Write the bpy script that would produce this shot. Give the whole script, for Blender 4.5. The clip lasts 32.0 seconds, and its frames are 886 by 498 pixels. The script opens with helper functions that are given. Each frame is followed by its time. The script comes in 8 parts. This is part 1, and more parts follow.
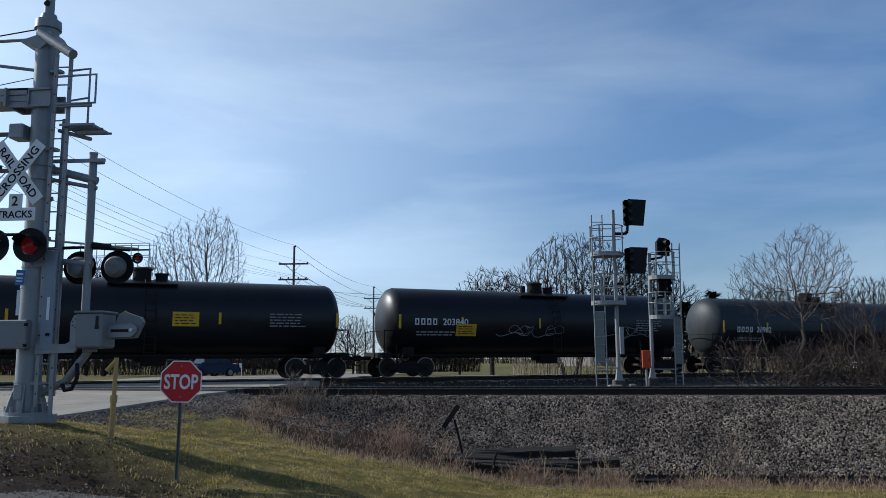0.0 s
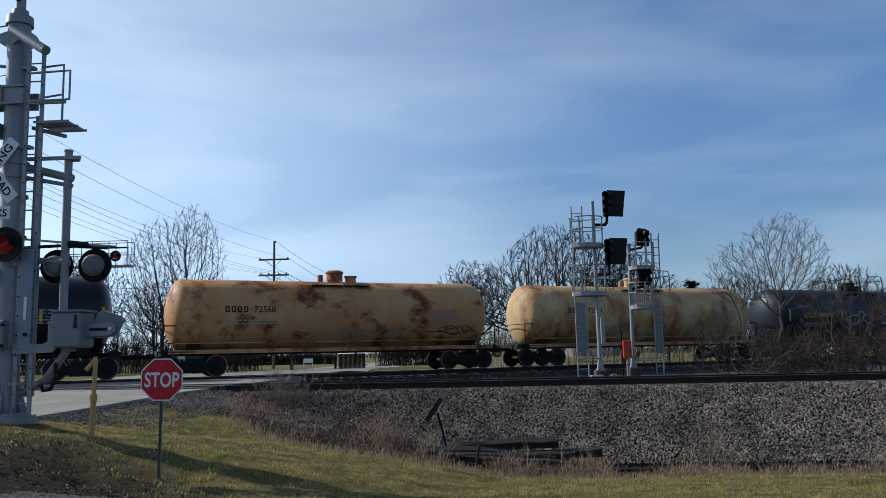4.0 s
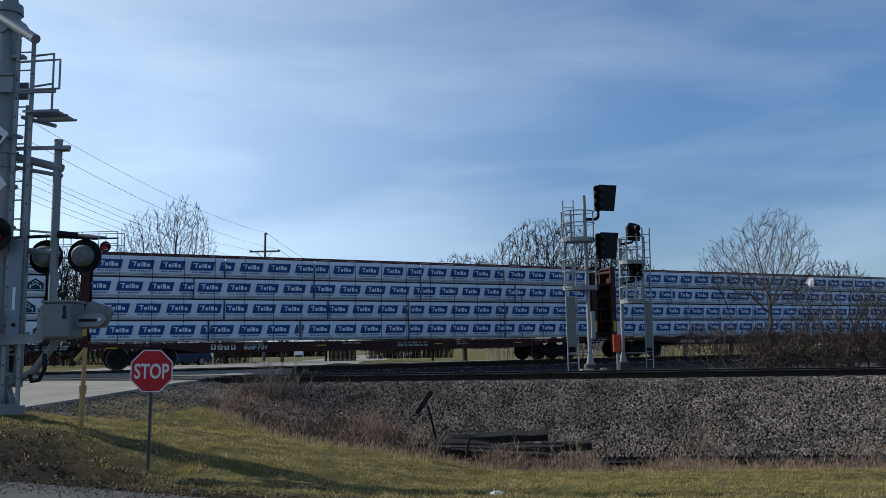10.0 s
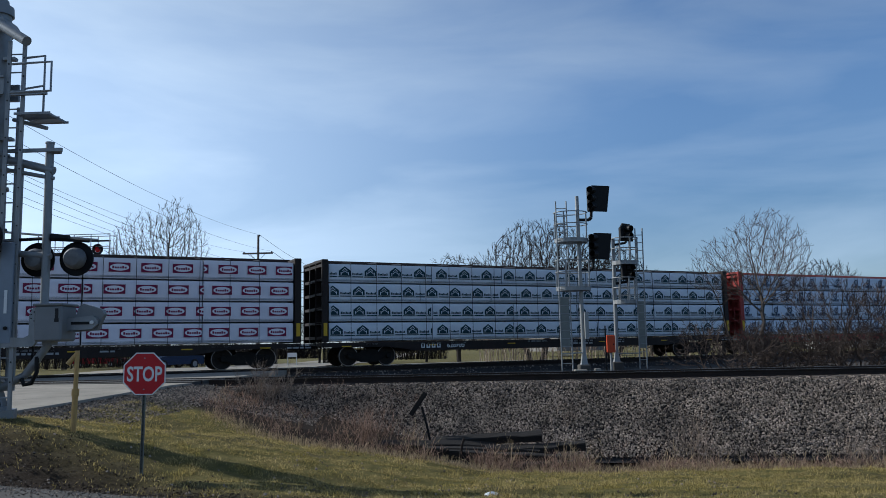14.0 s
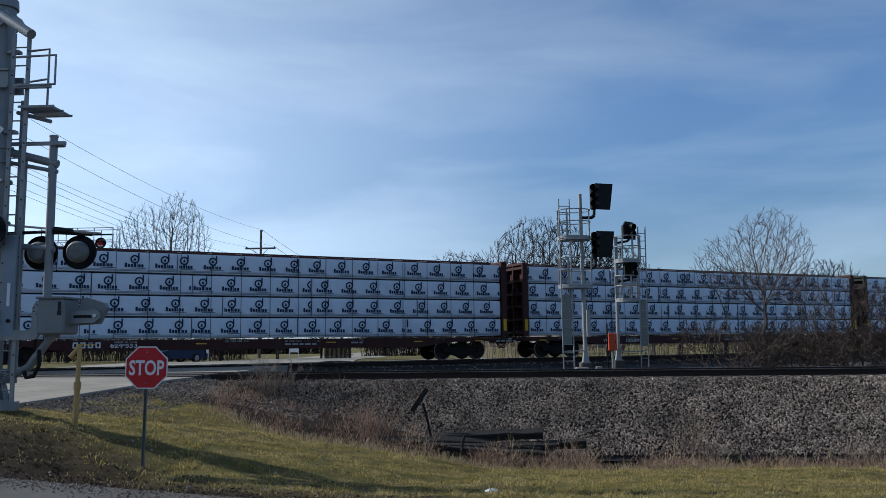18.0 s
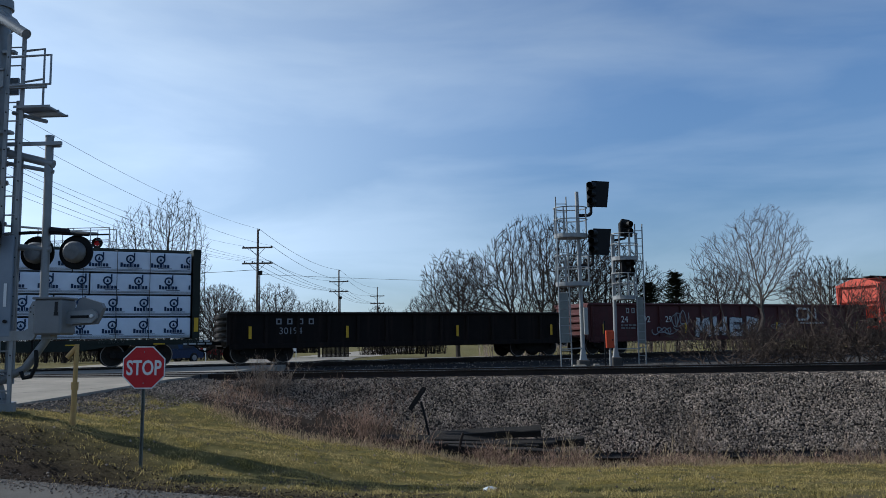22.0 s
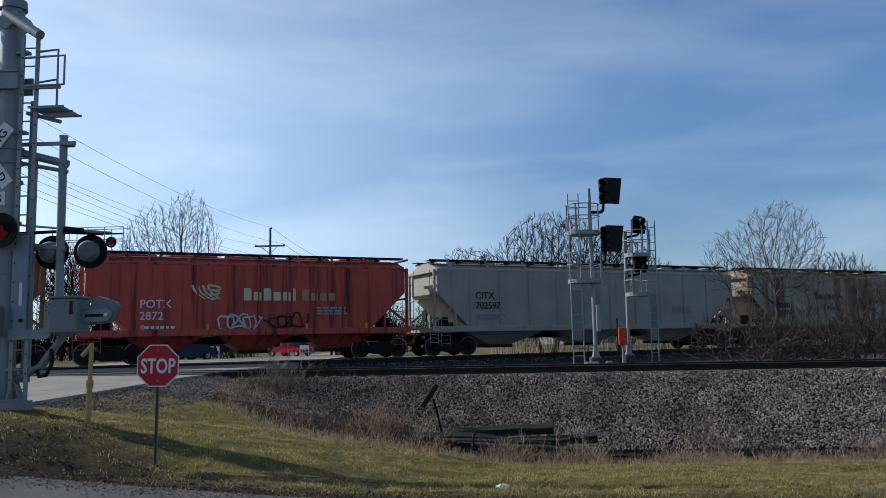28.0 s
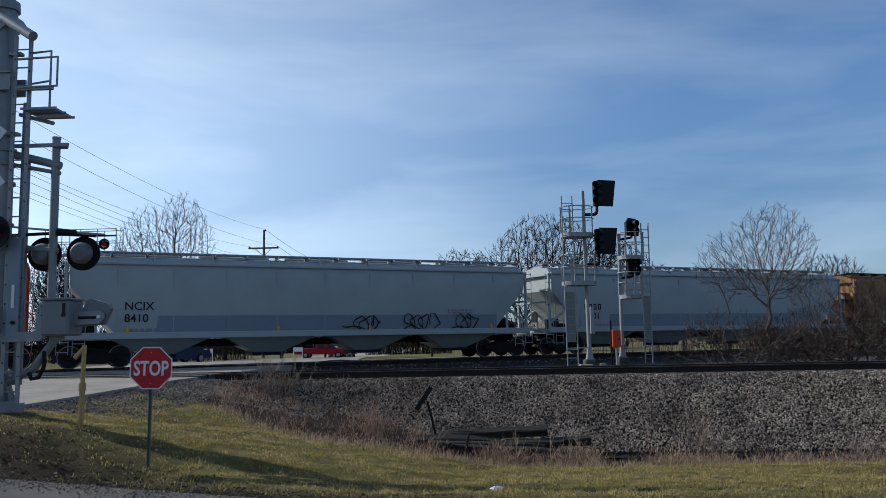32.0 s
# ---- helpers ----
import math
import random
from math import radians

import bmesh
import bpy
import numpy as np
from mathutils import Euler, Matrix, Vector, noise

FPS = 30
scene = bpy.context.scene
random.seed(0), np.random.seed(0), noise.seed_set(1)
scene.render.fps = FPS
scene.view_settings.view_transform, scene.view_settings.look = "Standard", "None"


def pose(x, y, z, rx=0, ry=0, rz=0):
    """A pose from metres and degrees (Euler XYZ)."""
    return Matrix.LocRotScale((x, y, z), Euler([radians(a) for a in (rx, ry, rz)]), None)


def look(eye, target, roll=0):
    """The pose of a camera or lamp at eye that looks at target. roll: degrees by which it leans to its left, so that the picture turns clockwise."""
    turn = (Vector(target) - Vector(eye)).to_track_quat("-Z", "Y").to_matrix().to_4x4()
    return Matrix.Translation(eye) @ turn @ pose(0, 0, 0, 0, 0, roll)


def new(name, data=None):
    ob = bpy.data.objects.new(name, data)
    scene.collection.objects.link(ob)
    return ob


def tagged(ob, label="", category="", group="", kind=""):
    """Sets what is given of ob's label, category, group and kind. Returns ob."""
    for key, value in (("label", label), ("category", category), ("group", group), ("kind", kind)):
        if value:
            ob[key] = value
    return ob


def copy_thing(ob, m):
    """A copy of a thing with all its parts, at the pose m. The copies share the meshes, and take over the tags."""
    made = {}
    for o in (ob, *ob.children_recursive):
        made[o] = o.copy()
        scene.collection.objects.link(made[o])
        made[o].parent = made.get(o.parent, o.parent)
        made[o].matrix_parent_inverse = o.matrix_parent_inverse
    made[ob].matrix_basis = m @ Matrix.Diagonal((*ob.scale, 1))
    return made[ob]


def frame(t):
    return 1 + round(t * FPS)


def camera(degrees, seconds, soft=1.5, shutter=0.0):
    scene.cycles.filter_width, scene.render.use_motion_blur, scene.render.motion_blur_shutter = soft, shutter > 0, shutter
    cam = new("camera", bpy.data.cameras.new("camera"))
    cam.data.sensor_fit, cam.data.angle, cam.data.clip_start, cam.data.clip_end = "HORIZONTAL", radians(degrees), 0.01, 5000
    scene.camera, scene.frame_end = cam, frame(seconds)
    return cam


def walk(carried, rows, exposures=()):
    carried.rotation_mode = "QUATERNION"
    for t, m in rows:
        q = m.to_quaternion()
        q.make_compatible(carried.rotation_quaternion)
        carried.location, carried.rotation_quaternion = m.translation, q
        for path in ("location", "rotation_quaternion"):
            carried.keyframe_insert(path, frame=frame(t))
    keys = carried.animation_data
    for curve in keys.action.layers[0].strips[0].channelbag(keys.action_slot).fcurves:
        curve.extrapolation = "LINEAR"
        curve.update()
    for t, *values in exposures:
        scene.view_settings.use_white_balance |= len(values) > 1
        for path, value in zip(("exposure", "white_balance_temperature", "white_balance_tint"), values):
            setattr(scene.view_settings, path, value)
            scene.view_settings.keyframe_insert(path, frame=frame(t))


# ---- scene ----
cam = camera(57.8, 32.0, soft=0.35)
# The filmer stands still beside the road and only turns: seconds, yaw, pitch, roll in degrees
EYE = 0.845
ROWS = [
    (0.0, 4.85, 7.75, 0.22),
    (0.5, 4.80, 7.70, 0.32),
    (1.0, 4.52, 7.63, 0.40),
    (1.5, 4.26, 7.70, 0.61),
    (2.0, 4.04, 7.63, 0.76),
    (2.5, 3.87, 7.52, 0.91),
    (3.0, 3.76, 7.33, 1.02),
    (3.5, 3.66, 7.24, 1.13),
    (5.5, 3.43, 7.36, 1.25),
    (6.0, 3.36, 7.34, 1.28),
    (6.5, 3.49, 7.04, 1.19),
    (7.0, 3.51, 6.98, 0.97),
    (7.5, 3.38, 6.79, 0.85),
    (8.0, 3.40, 6.71, 0.90),
    (8.5, 3.41, 6.73, 0.88),
    (9.0, 3.23, 6.66, 0.89),
    (9.5, 3.04, 6.73, 0.83),
    (10.0, 2.93, 6.76, 0.85),
    (10.5, 2.71, 6.77, 0.96),
    (11.0, 2.63, 6.71, 0.92),
    (11.5, 2.57, 6.67, 0.90),
    (12.0, 2.50, 6.80, 0.95),
    (12.5, 2.40, 6.84, 0.95),
    (13.0, 2.33, 6.88, 0.99),
    (13.5, 2.48, 6.77, 1.02),
    (14.0, 2.49, 6.84, 1.13),
    (14.5, 2.24, 6.86, 1.14),
    (16.5, 3.25, 6.54, 0.43),
    (17.0, 2.93, 6.67, 0.46),
    (17.5, 2.77, 6.65, 0.52),
    (18.0, 2.61, 6.60, 0.62),
    (18.5, 2.24, 6.65, 0.63),
    (19.0, 2.34, 6.67, 0.63),
    (19.5, 2.21, 6.80, 0.66),
    (20.0, 1.85, 6.96, 0.66),
    (20.5, 1.48, 6.98, 0.67),
    (21.0, 1.54, 6.69, 0.70),
    (21.5, 1.77, 6.54, 0.85),
    (22.0, 2.44, 6.48, 0.92),
    (22.5, 3.14, 6.24, 1.09),
    (23.0, 3.16, 6.32, 1.06),
    (23.5, 2.91, 6.42, 0.99),
    (24.0, 2.66, 6.31, 0.73),
    (24.5, 2.82, 6.27, 0.48),
    (25.0, 3.07, 6.31, 0.55),
    (25.5, 2.95, 6.28, 0.64),
    (27.5, 3.32, 6.62, 1.07),
    (28.0, 3.31, 6.32, 1.08),
    (28.5, 3.52, 6.13, 0.99),
    (29.0, 3.68, 6.17, 0.91),
    (29.5, 3.36, 6.23, 0.82),
    (30.0, 3.40, 6.21, 0.86),
    (30.5, 3.21, 6.15, 0.89),
    (31.0, 3.05, 6.28, 0.94),
    (31.5, 3.07, 6.30, 1.03),
    (32.0, 2.88, 6.47, 1.09),
]
walk(cam, [(t, pose(0, 0, EYE, 90 + pitch, roll, yaw)) for t, yaw, pitch, roll in ROWS])

# ---- light ----
SUN_TO = Vector((-0.84, 0.22, 0.54)).normalized()
world = bpy.data.worlds.new("sky")
scene.world = world
world.use_nodes = True
wn = world.node_tree
wn.nodes.clear()


def wnode(kind, **sets):
    n = wn.nodes.new(kind)
    for k, v in sets.items():
        n.inputs[k.replace("_", " ")].default_value = v
    return n


sky = wn.nodes.new("ShaderNodeTexSky")
sky.sky_type = "NISHITA"
sky.sun_disc = False
sky.sun_elevation = math.asin(SUN_TO.z)
sky.sun_rotation = math.atan2(SUN_TO.x, SUN_TO.y)
sky.air_density, sky.dust_density, sky.ozone_density = 1.0, 0.15, 3.2
tc = wn.nodes.new("ShaderNodeTexCoord")
mp = wn.nodes.new("ShaderNodeMapping")
mp.inputs["Rotation"].default_value = (0, -0.16, 0)
mp.inputs["Scale"].default_value = (1.2, 1.0, 5.0)
n1 = wnode("ShaderNodeTexNoise", Scale=1.75, Detail=6.0, Roughness=0.52, Distortion=0.35)
ramp = wn.nodes.new("ShaderNodeValToRGB")
ramp.color_ramp.elements[0].position, ramp.color_ramp.elements[1].position = 0.44, 0.70
ramp.color_ramp.elements[0].color, ramp.color_ramp.elements[1].color = (0, 0, 0, 1), (0.31, 0.31, 0.31, 1)
cloud = wn.nodes.new("ShaderNodeMix")
cloud.data_type = "RGBA"
cloud.blend_type = "MIX"
bw = wn.nodes.new("ShaderNodeRGBToBW")
bright = wn.nodes.new("ShaderNodeVectorMath")
bright.operation = "MULTIPLY"
bright.inputs[1].default_value = (2.28, 2.53, 2.74)
bg = wnode("ShaderNodeBackground", Strength=0.113)
wout = wn.nodes.new("ShaderNodeOutputWorld")
lk = wn.links.new
lk(tc.outputs["Generated"], mp.inputs["Vector"])
lk(mp.outputs["Vector"], n1.inputs["Vector"])
lk(n1.outputs["Fac"], ramp.inputs["Fac"])
lk(sky.outputs["Color"], bw.inputs["Color"])
lk(bw.outputs["Val"], bright.inputs[0])
# thin cirrus grows denser and brighter towards the sun
toward = wn.nodes.new("ShaderNodeVectorMath")
toward.operation = "DOT_PRODUCT"
toward.inputs[1].default_value = SUN_TO
glow = wn.nodes.new("ShaderNodeMapRange")
glow.interpolation_type = "SMOOTHSTEP"
glow.inputs["From Min"].default_value, glow.inputs["From Max"].default_value = 0.12, 0.74
glow.inputs["To Min"].default_value, glow.inputs["To Max"].default_value = 0.0, 1.0
thin = wn.nodes.new("ShaderNodeMath")
thin.operation = "MULTIPLY_ADD"
thin.inputs[1].default_value = 0.57
cap = wn.nodes.new("ShaderNodeMath")
cap.operation = "MINIMUM"
cap.inputs[1].default_value = 0.92
lk(tc.outputs["Generated"], toward.inputs[0])
lk(toward.outputs["Value"], glow.inputs["Value"])
lk(glow.outputs["Result"], thin.inputs[0])
lk(ramp.outputs["Color"], thin.inputs[2])
lk(thin.outputs[0], cap.inputs[0])
lk(cap.outputs[0], cloud.inputs["Factor"])
lk(sky.outputs["Color"], cloud.inputs["A"])
lk(bright.outputs["Vector"], cloud.inputs["B"])
# the air is clear and blue down to the horizon
sep = wn.nodes.new("ShaderNodeSeparateXYZ")
lk(tc.outputs["Generated"], sep.inputs["Vector"])
low = wn.nodes.new("ShaderNodeMapRange")
low.interpolation_type = "SMOOTHSTEP"
low.inputs["From Min"].default_value, low.inputs["From Max"].default_value = -0.02, 0.34
lk(sep.outputs["Z"], low.inputs["Value"])
tone = wn.nodes.new("ShaderNodeMix")
tone.data_type = "RGBA"
tone.inputs["A"].default_value, tone.inputs["B"].default_value = (0.57, 0.61, 0.67, 1), (1.0, 1.04, 1.09, 1)
lk(low.outputs["Result"], tone.inputs["Factor"])
clear = wn.nodes.new("ShaderNodeVectorMath")
clear.operation = "MULTIPLY"
lk(cloud.outputs["Result"], clear.inputs[0])
lk(tone.outputs["Result"], clear.inputs[1])
lk(clear.outputs["Vector"], bg.inputs["Color"])
lk(bg.outputs["Background"], wout.inputs["Surface"])

sun = new("sun", bpy.data.lights.new("sun", "SUN"))
sun.data.energy, sun.data.angle, sun.data.color = 5.0, radians(0.53), (1.0, 0.93, 0.82)
sun.matrix_world = look(SUN_TO * 100, (0, 0, 0))
scene.view_settings.exposure = -0.15
scene.view_settings.use_white_balance = True
scene.view_settings.white_balance_temperature, scene.view_settings.white_balance_tint = 5780, 8

# ---- materials ----
MATS = {}


def mat(name, color, rough=0.6, metal=0.0, color2=None, scale=4.0, amount=0.5, bump=0.0, bump_scale=40.0,
        stretch=(1, 1, 1), streak=None, streak_scale=(2.2, 2.2, 0.18), streak_range=(0.5, 0.68), emit=0.0, spread=0.0, spec=0.22, cracks=0.0, thin=0.0):
    """A surface with two scales of variation; streak adds rust or dirt that runs down; spread varies by object; thin lets light through a blade."""
    if name in MATS:
        return MATS[name]
    m = bpy.data.materials.new(name)
    MATS[name] = m
    m.use_nodes = True
    nt = m.node_tree
    b = nt.nodes["Principled BSDF"]
    b.inputs["Roughness"].default_value = rough
    b.inputs["Metallic"].default_value = metal
    b.inputs["Specular IOR Level"].default_value = spec
    co = nt.nodes.new("ShaderNodeTexCoord")
    mpn = nt.nodes.new("ShaderNodeMapping")
    mpn.inputs["Scale"].default_value = stretch
    nt.links.new(co.outputs["Object"], mpn.inputs["Vector"])
    c1 = (*color, 1)
    c2 = (*(color2 or [v * 0.62 for v in color]), 1)
    big = nt.nodes.new("ShaderNodeTexNoise")
    big.inputs["Scale"].default_value, big.inputs["Detail"].default_value, big.inputs["Roughness"].default_value = scale, 6, 0.65
    nt.links.new(mpn.outputs["Vector"], big.inputs["Vector"])
    cr = nt.nodes.new("ShaderNodeValToRGB")
    cr.color_ramp.elements[0].position, cr.color_ramp.elements[1].position = 0.5 - 0.22, 0.5 + 0.25
    mid = [a + (b2 - a) * amount for a, b2 in zip(c1, c2)]
    cr.color_ramp.elements[0].color, cr.color_ramp.elements[1].color = c1, mid
    nt.links.new(big.outputs["Fac"], cr.inputs["Fac"])
    last = cr.outputs["Color"]
    if streak:
        sm = nt.nodes.new("ShaderNodeMapping")
        sm.inputs["Scale"].default_value = streak_scale
        nt.links.new(co.outputs["Object"], sm.inputs["Vector"])
        sn = nt.nodes.new("ShaderNodeTexNoise")
        sn.inputs["Scale"].default_value, sn.inputs["Detail"].default_value, sn.inputs["Roughness"].default_value = 1.0, 8, 0.7
        nt.links.new(sm.outputs["Vector"], sn.inputs["Vector"])
        sr = nt.nodes.new("ShaderNodeValToRGB")
        sr.color_ramp.elements[0].position, sr.color_ramp.elements[1].position = streak_range
        nt.links.new(sn.outputs["Fac"], sr.inputs["Fac"])
        mx = nt.nodes.new("ShaderNodeMix")
        mx.data_type = "RGBA"
        nt.links.new(sr.outputs["Color"], mx.inputs["Factor"])
        nt.links.new(last, mx.inputs["A"])
        mx.inputs["B"].default_value = (*streak, 1)
        last = mx.outputs["Result"]
    if spread:
        oi = nt.nodes.new("ShaderNodeObjectInfo")
        gi = nt.nodes.new("ShaderNodeNewGeometry")
        ad = nt.nodes.new("ShaderNodeMath")
        ad.operation = "ADD"
        fr = nt.nodes.new("ShaderNodeMath")
        fr.operation = "FRACT"
        nt.links.new(oi.outputs["Random"], ad.inputs[0])
        nt.links.new(gi.outputs["Random Per Island"], ad.inputs[1])
        nt.links.new(ad.outputs[0], fr.inputs[0])
        mr = nt.nodes.new("ShaderNodeMapRange")
        mr.inputs["To Min"].default_value, mr.inputs["To Max"].default_value = 1 - spread, 1 + spread
        nt.links.new(fr.outputs[0], mr.inputs["Value"])
        vm = nt.nodes.new("ShaderNodeVectorMath")
        vm.operation = "SCALE"
        nt.links.new(last, vm.inputs[0])
        nt.links.new(mr.outputs["Result"], vm.inputs["Scale"])
        last = vm.outputs["Vector"]
    if cracks:
        wob = nt.nodes.new("ShaderNodeTexNoise")
        wob.inputs["Scale"].default_value, wob.inputs["Detail"].default_value = 1.4, 5
        nt.links.new(co.outputs["Object"], wob.inputs["Vector"])
        shift = nt.nodes.new("ShaderNodeMix")
        shift.data_type = "VECTOR"
        shift.inputs["Factor"].default_value = 0.35
        nt.links.new(co.outputs["Object"], shift.inputs["A"])
        nt.links.new(wob.outputs["Color"], shift.inputs["B"])
        vo = nt.nodes.new("ShaderNodeTexVoronoi")
        vo.feature = "DISTANCE_TO_EDGE"
        vo.inputs["Scale"].default_value = cracks
        nt.links.new(shift.outputs["Result"], vo.inputs["Vector"])
        line = nt.nodes.new("ShaderNodeMapRange")
        line.inputs["From Min"].default_value, line.inputs["From Max"].default_value = 0.001, 0.007
        line.inputs["To Min"].default_value, line.inputs["To Max"].default_value = 0.45, 1.0
        nt.links.new(vo.outputs["Distance"], line.inputs["Value"])
        dk = nt.nodes.new("ShaderNodeVectorMath")
        dk.operation = "SCALE"
        nt.links.new(last, dk.inputs[0])
        nt.links.new(line.outputs["Result"], dk.inputs["Scale"])
        last = dk.outputs["Vector"]
    nt.links.new(last, b.inputs["Base Color"])
    if thin:
        tr = nt.nodes.new("ShaderNodeBsdfTranslucent")
        nt.links.new(last, tr.inputs["Color"])
        both = nt.nodes.new("ShaderNodeMixShader")
        both.inputs["Fac"].default_value = thin
        nt.links.new(b.outputs["BSDF"], both.inputs[1])
        nt.links.new(tr.outputs["BSDF"], both.inputs[2])
        nt.links.new(both.outputs["Shader"], nt.nodes["Material Output"].inputs["Surface"])
    fine = nt.nodes.new("ShaderNodeTexNoise")
    fine.inputs["Scale"].default_value, fine.inputs["Detail"].default_value = bump_scale, 4
    nt.links.new(mpn.outputs["Vector"], fine.inputs["Vector"])
    rr = nt.nodes.new("ShaderNodeMapRange")
    rr.inputs["To Min"].default_value, rr.inputs["To Max"].default_value = max(0.03, rough - 0.1), min(1, rough + 0.1)
    nt.links.new(fine.outputs["Fac"], rr.inputs["Value"])
    nt.links.new(rr.outputs["Result"], b.inputs["Roughness"])
    if bump:
        bp = nt.nodes.new("ShaderNodeBump")
        bp.inputs["Strength"].default_value, bp.inputs["Distance"].default_value = bump, 0.02
        nt.links.new(fine.outputs["Fac"], bp.inputs["Height"])
        nt.links.new(bp.outputs["Normal"], b.inputs["Normal"])
    if emit:
        b.inputs["Emission Color"].default_value = (*color, 1)
        b.inputs["Emission Strength"].default_value = emit
    return m


M_GALV = mat("galvanised_steel", (0.29, 0.30, 0.31), 0.5, 0.3, (0.19, 0.20, 0.205), 3.0, 0.8, 0.08, streak=(0.21, 0.20, 0.185), streak_range=(0.56, 0.8))
M_ALU = mat("aluminium_plate", (0.31, 0.315, 0.31), 0.5, 0.2, (0.22, 0.23, 0.235), 5.0, 0.8, 0.05)
M_BLACK = mat("black_paint", (0.007, 0.007, 0.008), 0.6, 0, (0.012, 0.012, 0.012), 3, 0.6, spec=0.2)
M_RAIL = mat("rail_rust", (0.034, 0.023, 0.018), 0.8, 0.05, (0.018, 0.014, 0.012), 3, 0.9, 0.2)
M_RAILTOP = mat("rail_worn_top", (0.42, 0.42, 0.43), 0.25, 1.0, (0.3, 0.28, 0.27), 6, 0.6)
M_TIE = mat("tie_wood", (0.085, 0.070, 0.060), 0.9, 0, (0.04, 0.035, 0.032), 2, 1, 0.5, 30, (0.4, 6, 6))
M_STONE = mat("ballast_stone", (0.31, 0.252, 0.205), 0.9, 0, (0.05, 0.042, 0.036), 1.2, 0.9, 0.3, 60, spread=0.8, spec=0.12)
# Near-black bed: the shade between loose stones is put in its colour.
M_BEDSHADE = mat("ballast_bed", (0.045, 0.042, 0.04), 0.95, 0, (0.022, 0.02, 0.02), 8, 1, 0.8, 30)
M_ASPHALT = mat("old_asphalt", (0.105, 0.099, 0.092), 0.9, 0, (0.05, 0.047, 0.043), 1.1, 0.9, 0.4, 90, spec=0.12, cracks=0.35)
M_CONCRETE = mat("road_concrete", (0.33, 0.298, 0.25), 0.9, 0, (0.20, 0.182, 0.155), 0.9, 1.0, 0.3, 60, spec=0.12, cracks=0.45)
M_TRUCK = mat("bogie_steel", (0.010, 0.009, 0.0085), 0.8, 0.0, (0.018, 0.015, 0.012), 4, 1, 0.2, spec=0.2)
M_WHEEL = mat("wheel_steel", (0.016, 0.0145, 0.013), 0.7, 0.2, (0.045, 0.033, 0.026), 5, 1)
M_TREAD = mat("wheel_rim", (0.22, 0.20, 0.19), 0.4, 0.8)
M_YELLOW = mat("reflector_yellow", (0.62, 0.38, 0.025), 0.5, 0, (0.48, 0.29, 0.025), 6, 0.6)
M_WHITE = mat("stencil_white", (0.72, 0.72, 0.70), 0.6, 0, (0.5, 0.5, 0.49), 9, 0.8)
M_DIMWHITE = mat("faded_stencil", (0.38, 0.38, 0.37), 0.7, 0, (0.2, 0.2, 0.2), 9, 0.8)
M_STENBLACK = mat("stencil_black", (0.02, 0.02, 0.022), 0.6)
M_RED = mat("sign_red", (0.50, 0.022, 0.028), 0.45, 0, (0.40, 0.02, 0.025), 3, 0.7)
M_SIGNWHITE = mat("sign_white", (0.74, 0.74, 0.73), 0.45, 0, (0.62, 0.62, 0.6), 5, 0.6)
M_PIPE = mat("pipe_yellow", (0.52, 0.34, 0.13), 0.6, 0, (0.42, 0.25, 0.09), 5, 1, streak=(0.22, 0.11, 0.05), streak_scale=(14, 14, 1.2), streak_range=(0.55, 0.75))
M_BARK = mat("grey_bark", (0.05, 0.042, 0.036), 0.95, 0, (0.028, 0.023, 0.02), 5, 1, 0.4)
M_TWIG = mat("twig_bark", (0.024, 0.018, 0.015), 0.95, 0, (0.015, 0.012, 0.010), 3, 1)
M_SHRUB = mat("shrub_bark", (0.085, 0.062, 0.050), 0.95, 0, (0.040, 0.029, 0.024), 3, 1)
M_POLE = mat("pole_wood", (0.16, 0.13, 0.105), 0.9, 0, (0.09, 0.075, 0.062), 3, 1, 0.3, 20, (5, 5, 0.4))
M_LENS = mat("red_lens", (0.30, 0.010, 0.014), 0.2, 0, emit=0.05)
M_LENSDARK = mat("dark_red_lens", (0.16, 0.012, 0.012), 0.2)
M_LENSCLEAR = mat("clear_lens_back", (0.19, 0.19, 0.19), 0.5, 0.1, (0.11, 0.11, 0.11), 8, 1)


